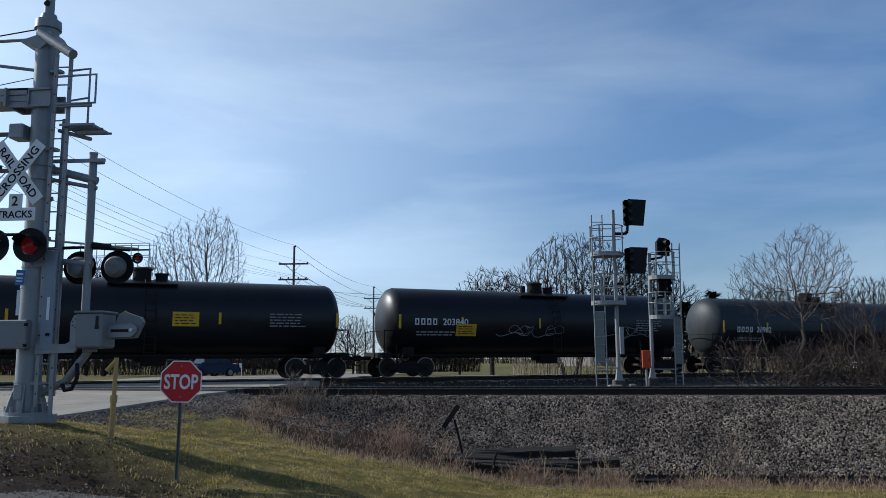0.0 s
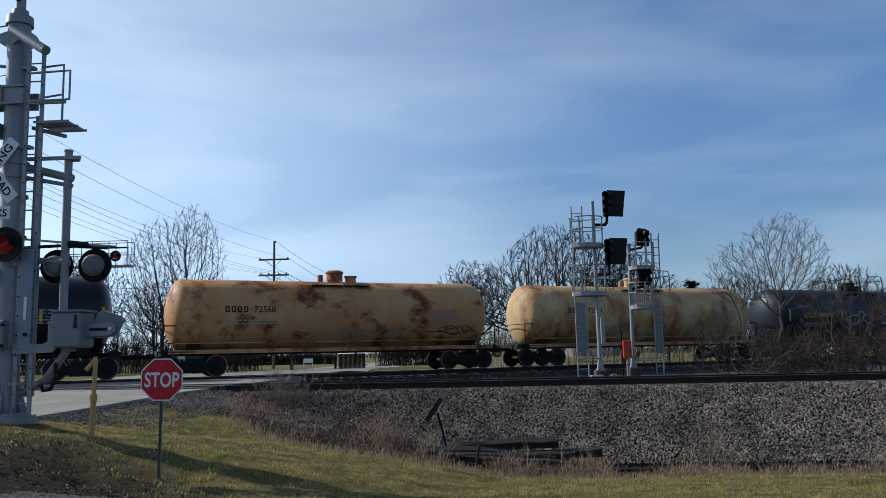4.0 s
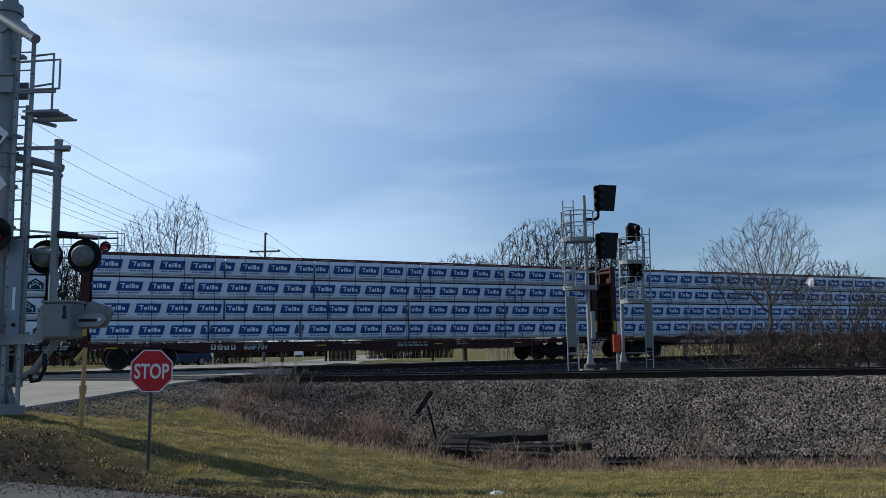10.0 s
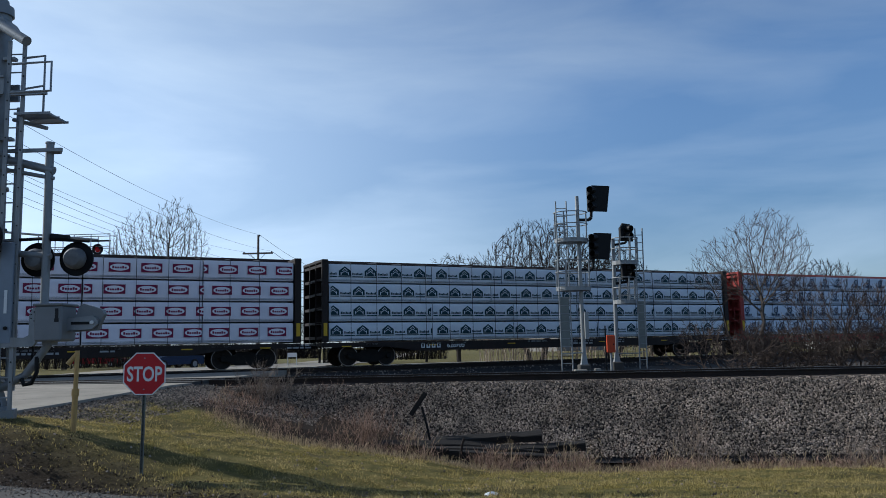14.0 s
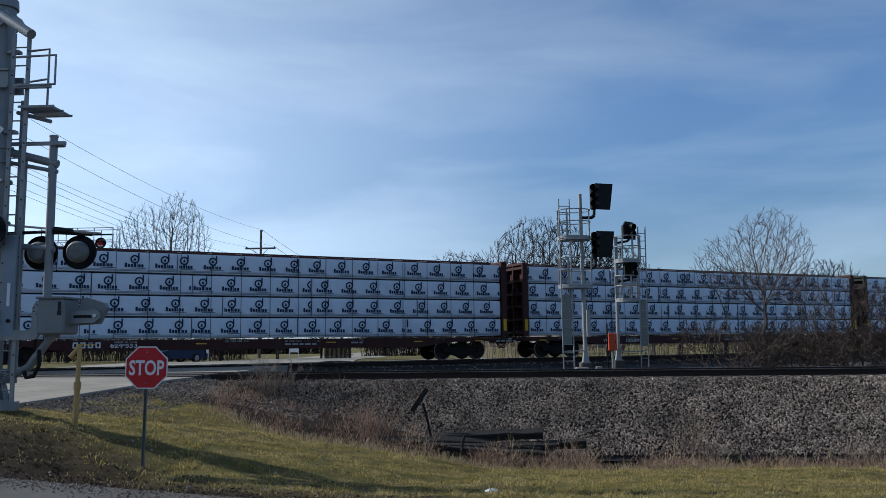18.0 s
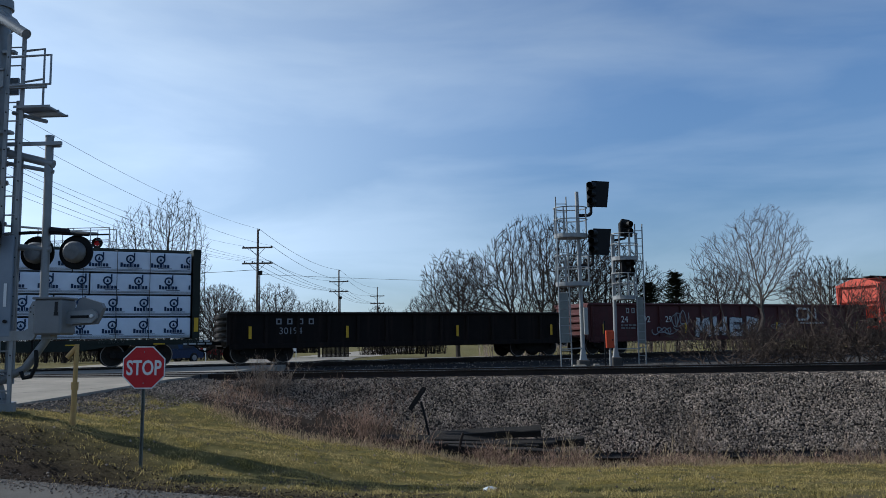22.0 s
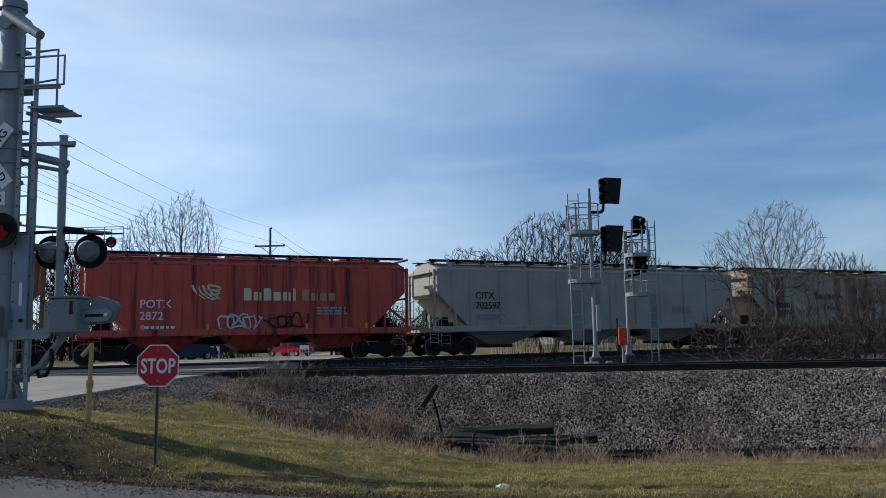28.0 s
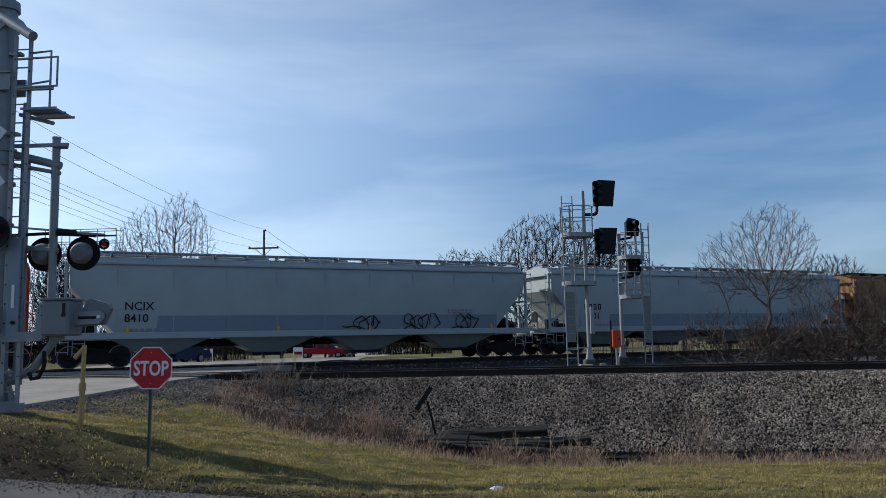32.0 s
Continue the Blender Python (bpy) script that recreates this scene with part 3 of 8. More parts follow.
for a, b in ((-1.45, -0.84), (-0.66, 0.66), (0.84, 1.45)):
    part("crossing_panel", Geo().box(((X0 + X1) / 2, NEAR_Y + (a + b) / 2, -0.12), (X1 - X0, b - a, 0.2)), M_ASPHALT, road, "dark crossing panel between the rails")
for s in (-0.7525, 0.7525):
    part("crossing_rail", rail_geo(X0, X1), M_RAIL, road, at=pose(0, NEAR_Y + s, 0))
    part("crossing_rail_head", Geo().box(((X0 + X1) / 2, 0, 0.001), (X1 - X0, 0.05, 0.004)), M_RAILTOP, road, at=pose(0, NEAR_Y + s, 0))
# side road where the filmer stands
side = Geo()
side.loft([[(-60, 10.6, -0.77), (-9.0, 10.9, -0.77), (-6.2, 10.05, -0.77), (-4.0, 9.15, -0.77), (-2.3, 8.55, -0.77), (0, 7.9, -0.77), (4, 7.2, -0.77), (60, 5.5, -0.77), (60, -6, -0.77), (-60, -6, -0.77)],
           [(x, y, -0.95) for x, y in ((-60, 10.6), (-9.0, 10.9), (-6.2, 10.05), (-4.0, 9.15), (-2.3, 8.55), (0, 7.9), (4, 7.2), (60, 5.5), (60, -6), (-60, -6))]])
solid("side_road", side, M_ASPHALT, "grey cracked asphalt side road", "road", kind="structure")


def shoulder_spot(rnd):
    y = rnd.uniform(13.4, 22.4)
    x = road_edge(y) + rnd.uniform(-0.1, 1.6) * (0.6 if y < 15 else 1)
    return (x, y, height(x, y) + 0.006)


def verge_spot(rnd):
    x = rnd.uniform(-9, 7)
    y = side_edge(x) + rnd.gauss(-0.12, 0.22)
    return (x, y, -0.765 if y < side_edge(x) else height(x, y) + 0.004)


stones("edge_gravel", 4500, verge_spot, 0.014, "dirty gravel along the edge of the side road", 15)
stones("shoulder_gravel", 5000, shoulder_spot, 0.028, "loose gravel along the road shoulder", 14)

# ---- the freight train ----
SPEED = 15.68
TRAIN = []   # (thing, place of its middle along the track at the start)
BOGIE = {}


def bogie_meshes():
    if BOGIE:
        return BOGIE
    f = Geo()
    for s in (-1, 1):
        y = s * 0.98
        out = [(-1.05, 0.55), (-0.85, 0.62), (-0.45, 0.60), (-0.34, 0.74), (0.34, 0.74), (0.45, 0.60), (0.85, 0.62), (1.05, 0.55),
               (1.0, 0.38), (0.72, 0.36), (0.36, 0.19), (-0.36, 0.19), (-0.72, 0.36), (-1.0, 0.38)]
        f.prism(out, "y", y - 0.07, y + 0.07)
        for x in (-0.14, 0, 0.14):
            f.cyl((x, y, 0.24), (x, y, 0.56), 0.065, seg=8)
        for x in (-0.89, 0.89):
            f.cyl((x, y + s * 0.04, 0.46), (x, y + s * 0.17, 0.46), 0.13, 0.11, seg=10)
    f.box((0, 0, 0.62), (0.4, 1.95, 0.22))
    BOGIE["frame"] = f.mesh("bogie", M_TRUCK)
    w = Geo()
    w.cyl((0, -0.83, 0), (0, 0.83, 0), 0.085, seg=10)
    for s in (-1, 1):
        for ya, yb, ra, rb in ((0.69, 0.715, 0.45, 0.45), (0.715, 0.83, 0.43, 0.42)):
            w.cyl((0, s * ya, 0), (0, s * yb, 0), ra, rb, seg=24)
    BOGIE["wheelset"] = w.mesh("wheelset", M_WHEEL, True)
    r = Geo()
    n = 24
    ring = []
    for rad, y in ((0.435, 0.832), (0.405, 0.834), (0.395, 0.81)):
        ring.append([(rad * math.cos(i * 2 * math.pi / n), -y, rad * math.sin(i * 2 * math.pi / n)) for i in range(n)])
    r.loft(ring, caps=False)
    BOGIE["rim"] = r.mesh("wheel_rim", M_TREAD, True)
    c = Geo()
    c.box((0.28, 0, 0.86), (0.56, 0.16, 0.16), bevel=0.03)
    c.box((0.58, 0, 0.86), (0.16, 0.26, 0.27), bevel=0.05)
    c.tube([(0.2, -0.3, 0.8), (0.38, -0.32, 0.62), (0.58, -0.3, 0.52), (0.72, -0.28, 0.6)], 0.03)
    BOGIE["coupler"] = c.mesh("coupler", M_TRUCK)
    return BOGIE


def running_gear(car, length, inset):
    b = bogie_meshes()
    for s in (-1, 1):
        x = s * (length / 2 - inset)
        t = part("bogie", b["frame"], M_TRUCK, car, at=pose(x, 0, 0))
        for dx in (-0.89, 0.89):
            part("wheelset", b["wheelset"], M_WHEEL, t, at=pose(dx, 0, 0.455))
            part("wheel_rim", b["rim"], M_TREAD, t, "polished pale wheel rim", at=pose(dx, 0, 0.455))
        part("coupler", b["coupler"], M_TRUCK, car, at=pose(s * (length / 2 - 0.66), 0, 0, 0, 0, 0 if s > 0 else 180))


def small_print(ob):
    return tagged(ob, kind="stuff")


def start_car(name, k, label, category):
    a, b = CUTS[k], CUTS[k + 1]
    car = thing(name, TRACK @ pose((a + b) / 2, 0, 0), label, category, "cars of the freight train")
    TRAIN.append((car, (a + b) / 2))
    return car, b - a


def ladder(x, y, z0, z1, w=0.4, step=0.36, r=0.014):
    g = Geo()
    g.cyl((x - w / 2, y, z0), (x - w / 2, y, z1), r, seg=5).cyl((x + w / 2, y, z0), (x + w / 2, y, z1), r, seg=5)
    z = z0 + 0.1
    while z < z1:
        g.cyl((x - w / 2, y, z), (x + w / 2, y, z), r, seg=5)
        z += step
    return g


def bars(rows, x, z, w, h, seed, gap=0.35):
    """Stencilled data too small to read, as plain bars in rows."""
    rnd = random.Random(seed)
    g = Geo()
    for i in range(rows):
        a = x
        while a < x + w:
            b = rnd.uniform(0.10, 0.32)
            g.box((a + b / 2, 0, z - i * h), (b, 0.006, h * (1 - gap)))
            a += b + 0.06
    return g


def scrawl(x, z, w, h, strokes, seed, r=0.03):
    """One looping sprayed line that cannot be read."""
    rnd = random.Random(seed)
    g = Geo()
    n = strokes * 14
    pts = []
    ph, hk = rnd.uniform(0, 6), 0.5
    for i in range(n + 1):
        f = i / n
        if i % 14 == 0:
            hk, wk = rnd.uniform(0.30, 0.5), rnd.uniform(0.25, 0.7)
        a = ph + 2 * math.pi * strokes * f * 1.1 + 1.6 * math.sin(2 * math.pi * f * strokes * 0.41 + ph)
        pts.append((x + w * f + math.cos(a) * w / strokes * (0.45 + wk), z + math.sin(a * 1.0 + 0.5 * math.sin(ph + 9 * f)) * h * hk + 0.14 * h * math.sin(a * 2.3 + ph)))
    o = []
    for i, (ax, az) in enumerate(pts):
        (bx, bz), (cx, cz) = pts[max(0, i - 1)], pts[min(n, i + 1)]
        dx, dz = cx - bx, cz - bz
        k = math.hypot(dx, dz) or 1
        rr = r * (0.6 + 0.4 * abs(math.sin(i * 0.4)))
        o += [(ax - dz / k * rr, -i * 0.00002, az + dx / k * rr), (ax + dz / k * rr, -i * 0.00002, az - dx / k * rr)]
    g.add(o, [(2 * i, 2 * i + 2, 2 * i + 3, 2 * i + 1) for i in range(n)])
    return g


def tank_point(R, zc, z):
    """y of the near side of the tank at height z."""
    d = max(-0.98, min(0.98, (z - zc) / R))
    return -R * math.sqrt(1 - d * d)


def on_tank(car, geo, R, zc, z, material, label, name="marking", x=0.0):
    """Lay a flat marking against the tank's flank at height z."""
    d = math.asin(max(-1, min(1, (z - zc) / R)))
    return part(name, geo, material, car, label, at=pose(x, tank_point(R, zc, z) - 0.012, z, -math.degrees(d), 0, 0))


def hollow(w, h, t, open_side=False):
    """A hollow block that stands for one letter of a painted mark."""
    g = Geo()
    for s in (-1, 1):
        g.box((0, 0, s * (h - t) / 2), (w, 0.006, t))
        if not (open_side and s > 0):
            g.box((s * (w - t) / 2, 0, 0), (t, 0.006, h - 2 * t))
    return g


def tank_car(k, paint, label, R=1.50, zc=2.52, belly=None, stripes=(), rails_up=False, frame_paint=None, sill=None, number="", mark=4, num_at=None,
             text_paint=None, text_size=0.42, placard=None, tags=(), code=""):
    car, L = start_car("tank_car", k, label, "tank car")
    half = L / 2 - 0.98
    n = 40

    def ring(x, r):
        return [(x, r * math.sin(2 * math.pi * i / n), zc + r * math.cos(2 * math.pi * i / n)) for i in range(n)]
    rings = []
    dome = 0.62
    for a in (4, 16, 32, 52, 72, 90):
        rings.append(ring(-half + dome - dome * math.cos(radians(a)), R * math.sin(radians(a)) if a < 90 else R))
    for f in (-0.6, -0.2, 0.2, 0.6):
        rings.append(ring((half - dome) * f, R))
    rings += [[(-p[0], p[1], p[2]) for p in q] for q in reversed(rings[:6])]
    part("tank", Geo().loft(rings), paint, car, smooth=True)
    seams = Geo()
    for f in (-0.72, -0.36, 0.0, 0.36, 0.72):
        x = f * half
        seams.loft([ring(x - 0.02, R + 0.004), ring(x + 0.02, R + 0.004)], caps=False)
    part("weld_seam", seams, paint, car, smooth=True)
    if belly:
        g = Geo()
        a0 = belly[1]
        rows = []
        for x in (-half + dome, half - dome):
            rows.append([(x, (R + 0.006) * math.sin(radians(a)), zc + (R + 0.006) * math.cos(radians(a))) for a in np.linspace(a0, 360 - a0, 30)])
        g.loft(rows, close=False)
        part("lower_coat", g, belly[0], car, "lower half coated black", smooth=True)
    under = frame_paint or M_TRUCK
    g = Geo()
    g.box((0, 0, 0.96), (L - 1.4, 0.5, 0.2))
    for s in (-1, 1):
        g.box((s * (L / 2 - 0.95), 0, 0.98), (0.4, 2.7, 0.24))
        g.box((s * (L / 2 - 2.0), 0, 1.12), (0.5, 2.3, 0.42))
        g.box((s * (L / 2 - 1.3), -1.25, 1.02), (1.4, 0.28, 0.04))
    part("underframe", g, under, car)
    if sill:
        part("side_sill", Geo().box((0, -1.35, 1.02), (L - 2.0, 0.08, 0.16)).tube([(-L / 2 + 1.2, -1.45, 1.35), (L / 2 - 1.2, -1.45, 1.35)], 0.02), sill, car)
    else:
        part("piping", Geo().tube([(-L / 2 + 1.6, -0.95, 0.98), (L / 2 - 1.6, -0.95, 0.98)], 0.045).box((0.5, -0.2, 0.75), (0.9, 0.5, 0.35)).cyl((0, 0, 1.1), (0, 0, 0.72), 0.3, 0.2, 12), under, car)
    for s in (-1, 1):
        part("end_ladder", ladder(s * (L / 2 - 1.15), -1.34, 0.55, 1.55, 0.42), under, car)
        x = s * (L / 2 - 0.82)
        part("end_rail", Geo().tube([(x, -1.3, 1.05), (x, -1.3, 2.05), (x, 1.3, 2.05), (x, 1.3, 1.05)], 0.025).tube([(x - s * 0.5, -1.3, 2.05), (x, -1.3, 2.05)], 0.025), under, car)
    # fittings on top
    fm = under if not sill else paint
    part("manway_dome", Geo().loft([[(r * math.cos(2 * math.pi * i / 18), r * math.sin(2 * math.pi * i / 18), zc + R + z) for i in range(18)] for r, z in ((0.36, -0.05), (0.36, 0.36), (0.40, 0.38), (0.40, 0.44), (0.30, 0.50))]), fm, car, smooth=True)
    part("hatch", Geo().loft([[(0.75 + r * math.cos(2 * math.pi * i / 14), r * math.sin(2 * math.pi * i / 14), zc + R + z) for i in range(14)] for r, z in ((0.24, -0.1), (0.24, 0.2), (0.29, 0.21), (0.29, 0.27))]), fm, car, smooth=True)
    part("valve", Geo().cyl((-0.65, 0, zc + R - 0.1), (-0.65, 0, zc + R + 0.3), 0.12, seg=10), fm, car, smooth=True)
    p = Geo()
    p.box((0, -0.75, zc + R - 0.24), (2.6, 0.55, 0.04)).box((0, 0.75, zc + R - 0.24), (2.6, 0.55, 0.04))
    part("top_platform", p, under, car)
    if rails_up:
        q = Geo()
        for y in (-1.0, 1.0):
            for x0, x1 in ((-1.9, -0.25), (0.35, 1.75)):
                q.tube([(x0, y, zc + R - 0.2), (x0 + 0.05, y, zc + R + 0.62), (x0 + 0.35, y, zc + R + 0.8), (x1 - 0.1, y, zc + R + 0.8), (x1, y, zc + R + 0.6), (x1, y, zc + R - 0.2)], 0.025)
        for x in (-1.9, 1.75):
            q.tube([(x, -1.0, zc + R + 0.55), (x, 1.0, zc + R + 0.55)], 0.025)
        part("platform_railing", q, under, car)
    lad = Geo()
    for dx in (-0.2, 0.2):
        lad.tube([(dx + 0.3, -R * math.sin(radians(a)) - 0.09, zc + R * math.cos(radians(a)) + 0.05) for a in (18, 35, 52, 70, 90)] + [(dx + 0.3, -R - 0.09, 1.0)], 0.017)
    for a in (24, 36, 48, 60, 72, 84):
        y, z = -R * math.sin(radians(a)) - 0.09, zc + R * math.cos(radians(a)) + 0.05
        lad.cyl((0.1, y, z), (0.5, y, z), 0.014, seg=5)
    for z in (1.1, 1.4, 1.7, 2.0, 2.3):
        lad.cyl((0.1, -R - 0.09, z), (0.5, -R - 0.09, z), 0.014, seg=5)
    part("side_ladder", lad, under if not sill else sill, car)
    for x in stripes:
        on_tank(car, Geo().box((0, 0, 0), (0.1, 0.008, 0.62 if abs(x) > half - 1.2 else 0.46)), R, zc, 2.45, M_YELLOW, "yellow reflective strip", "reflector", x)
    tp = text_paint or M_WHITE
    if number:
        x0, z0 = num_at
        if code:
            part("owner_code", text_mesh(code, text_size, tp, 0.006), tp, car, "stencilled owner code", at=pose(x0 - 0.1, tank_point(R, zc, z0) - 0.012, z0 - text_size * 0.34, 90 - math.degrees(math.asin((z0 - zc) / R)), 0, 0))
        for i in range(0 if code else mark):
            on_tank(car, hollow(text_size * 0.46, text_size * 0.68, text_size * 0.13), R, zc, z0, tp, "", "letter_block", x0 + i * text_size * 0.68)
        tx = x0 + mark * text_size * 0.68 + 0.18
        d = math.asin((z0 - zc) / R)
        small_print(part("number", text_mesh(number, text_size, tp, 0.006), tp, car, "stencilled car number", at=pose(tx - 0.1, tank_point(R, zc, z0) - 0.012, z0 - text_size * 0.34, 90 - math.degrees(d), 0, 0)))
        small_print(on_tank(car, bars(2, 0, 0, 1.7, 0.13, k, 0.55), R, zc, z0 - 0.45, M_DIMWHITE, "rows of small stencilled data", "data_stencil", x0))
    small_print(on_tank(car, bars(5, 0, 0.25, 1.3, 0.12, k + 40, 0.6), R, zc, 2.4, M_GRAF_G, "block of stencilled test data", "data_stencil", half - 3.2))
    if placard:
        on_tank(car, Geo().box((0, 0, 0), (1.0, 0.012, 0.56)), R, zc, placard[1], M_YELLOW, "yellow safety notice", "notice", placard[0])
        on_tank(car, bars(4, -0.40, 0.16, 0.7, 0.11, 3, 0.68), R, zc, placard[1], M_STENBLACK, "", "notice_text", placard[0]).location.y -= 0.02
    for i, (x, z, w, h, n2, paint2) in enumerate(tags):
        on_tank(car, scrawl(0, 0, w, h, n2, k * 7 + i, 0.019), R, zc, z, paint2, "sprayed graffiti strokes", "graffiti", x)
    running_gear(car, L, 2.05)
    return car


CUTS = [-7.3, 10.82, 28.96, 47.08, 65.2, 81.48, 97.84, 114.64, 133.52, 157.08, 181.5, 205.2, 229.4, 253.5, 277.8, 302.0, 326.4, 350.73,
        368.4, 390.39, 405.22, 420.13, 438.89, 453.39, 472.45, 486.88, 501.32, 522.55, 544.33, 563.1]

P_BLACK = mat("tank_black", (0.0055, 0.006, 0.0085), 0.40, 0, (0.011, 0.011, 0.013), 1.2, 0.8, 0.03, 25, streak=(0.013, 0.0125, 0.012), streak_range=(0.54, 0.78), spec=0.3)
P_SLATE = mat("tank_slate", (0.030, 0.038, 0.044), 0.5, 0, (0.022, 0.026, 0.03), 1.2, 0.8, 0.03, 25, streak=(0.045, 0.046, 0.044), streak_range=(0.52, 0.75))
P_SLATE2 = mat("tank_blue_black", (0.017, 0.022, 0.034), 0.42, 0, (0.014, 0.017, 0.025), 1.2, 0.8, 0.03, 25, streak=(0.028, 0.027, 0.026), streak_range=(0.52, 0.75))
P_RUSTY = mat("tank_rusty_cream", (0.54, 0.33, 0.15), 0.62, 0, (0.46, 0.18, 0.058), 0.8, 1.0, 0.06, 25, streak=(0.17, 0.040, 0.012), streak_scale=(0.5, 0.7, 0.55), streak_range=(0.50, 0.60))
P_CREAM = mat("tank_cream_rust", (0.56, 0.43, 0.23), 0.62, 0, (0.43, 0.23, 0.085), 0.9, 1.0, 0.06, 25, streak=(0.24, 0.068, 0.018), streak_scale=(0.9, 0.8, 0.38), streak_range=(0.46, 0.64))
M_GRAF_W = mat("graffiti_white", (0.55, 0.56, 0.57), 0.6)
M_GRAF_BR = mat("faded_brown_print", (0.06, 0.05, 0.04), 0.7)
M_GRAF_T = mat("graffiti_teal", (0.10, 0.33, 0.32), 0.6)
M_GRAF_B = mat("graffiti_black", (0.02, 0.02, 0.02), 0.6)
M_GRAF_G = mat("graffiti_grey", (0.26, 0.26, 0.27), 0.6)
M_GRAF_BLUE = mat("graffiti_blue", (0.06, 0.17, 0.36), 0.5)

E8 = (-7.6, -4.6, -0.6, 2.9, 7.7)
tank_car(0, P_BLACK, "black tank car with yellow reflective strips and a safety notice", stripes=E8, placard=(1.6, 2.4))
tank_car(1, P_BLACK, "black tank car with white stencilled number and small graffiti", stripes=E8, number="203840", num_at=(-6.8, 2.45), tags=((-2.4, 2.1, 1.5, 0.6, 3, M_GRAF_G), (-0.6, 2.1, 1.1, 0.5, 2, M_GRAF_G), (3.4, 2.1, 2.0, 0.6, 4, M_GRAF_G)), placard=(-4.4, 2.1))
tank_car(2, P_SLATE, "slate grey tank car with black lower half", stripes=E8, belly=(P_BLACK, 100), number="30982", num_at=(-6.6, 2.3), rails_up=True)
tank_car(3, P_BLACK, "black tank car with stencilled number and sprayed tags", stripes=(-7.6, -5.0, -4.3, -1.1, 2.6, 3.4, 5.6, 7.7), number="203830", num_at=(-7.0, 2.45), tags=((-4.0, 2.0, 0.9, 0.6, 4, M_GRAF_G), (-2.8, 1.9, 0.7, 0.35, 3, M_GRAF_G), (-0.9, 2.2, 0.9, 0.55, 5, M_GRAF_G), (2.6, 3.2, 0.9, 0.5, 5, M_GRAF_G)))
tank_car(4, P_RUSTY, "cream tank car stained orange with rust, black stencils", R=1.48, sill=P_RUSTY, number="72568", num_at=(-4.9, 2.7), text_paint=M_STENBLACK, text_size=0.36, tags=((-0.6, 1.7, 3.2, 0.5, 5, M_GRAF_G), (4.4, 1.8, 1.8, 0.5, 3, M_GRAF_B)))
tank_car(5, P_CREAM, "cream tank car heavily streaked with rust and faint graffiti", R=1.48, sill=P_CREAM, number="72631", num_at=(-4.9, 2.7), text_paint=M_STENBLACK, text_size=0.36, rails_up=True, tags=((-0.2, 1.7, 1.3, 0.7, 2, M_GRAF_T), (3.0, 1.7, 1.6, 0.6, 3, M_GRAF_T), (-3.5, 1.7, 2.8, 0.6, 4, M_GRAF_G)))
tank_car(6, P_SLATE2, "blue-black tank car with yellow stencils and sprayed tags", stripes=(-6.8, -2.6, -0.2, 3.4, 5.4, 7.0), number="668599", code="UTLX", num_at=(-5.6, 2.45), text_paint=M_YELLOW, text_size=0.38, rails_up=True, tags=((-2.1, 2.25, 1.8, 0.8, 4, M_GRAF_W), (0.0, 2.15, 2.0, 0.7, 4, M_GRAF_W), (3.0, 2.0, 2.4, 0.7, 4, M_GRAF_G), (5.2, 2.0, 1.6, 0.7, 3, M_GRAF_G)))
t7 = tank_car(7, P_BLACK, "black tank car with large white block name and number", stripes=(-7.8, -3.0, 0.2, 3.9, 7.9), number="42049", num_at=(-7.1, 2.15), text_size=0.38, rails_up=True, placard=(3.2, 2.2), tags=((4.4, 1.9, 2.4, 0.7, 4, M_GRAF_G),))
for i in range(6):
    on_tank(t7, hollow(0.58, 0.56, 0.16, i in (2, 4)), 1.5, 2.52, 2.78, M_WHITE, "white block shape of the painted name", "name_block", -7.1 + i * 0.68)

# --- centre-beam cars with wrapped lumber ---
WRAPS, PRINTS = {}, {}


def quad(g, pts, layer=0):
    g.add([(x, -0.003 * layer, z) for x, z in pts], [list(range(len(pts)))])


def oval(g, cx, cz, rx, rz, thick, layer=0, n=12):
    """A flat ring, or a full disc where thick is 0."""
    o = [(cx + rx * math.cos(2 * math.pi * i / n), cz + rz * math.sin(2 * math.pi * i / n)) for i in range(n)]
    if not thick:
        for i in range(n):
            quad(g, [(cx, cz), o[i], o[(i + 1) % n]], layer)
        return
    q = [(cx + (rx - thick) * math.cos(2 * math.pi * i / n), cz + (rz - thick) * math.sin(2 * math.pi * i / n)) for i in range(n)]
    for i in range(n):
        j = (i + 1) % n
        quad(g, [o[i], o[j], q[j], q[i]], layer)


def word_shapes(g, kinds, x, z, h, w, layer=0):
    """A row of plain bars as wide and high as a printed name: b tall, o low, l thin."""
    for c in kinds:
        a, top = (w * 0.30, h) if c == "l" else (w * 0.74, h if c == "b" else h * 0.70)
        quad(g, [(x, z), (x + a, z), (x + a, z + top * 0.86), (x + a * 0.86, z + top), (x, z + top)], layer)
        x += a + w * 0.22


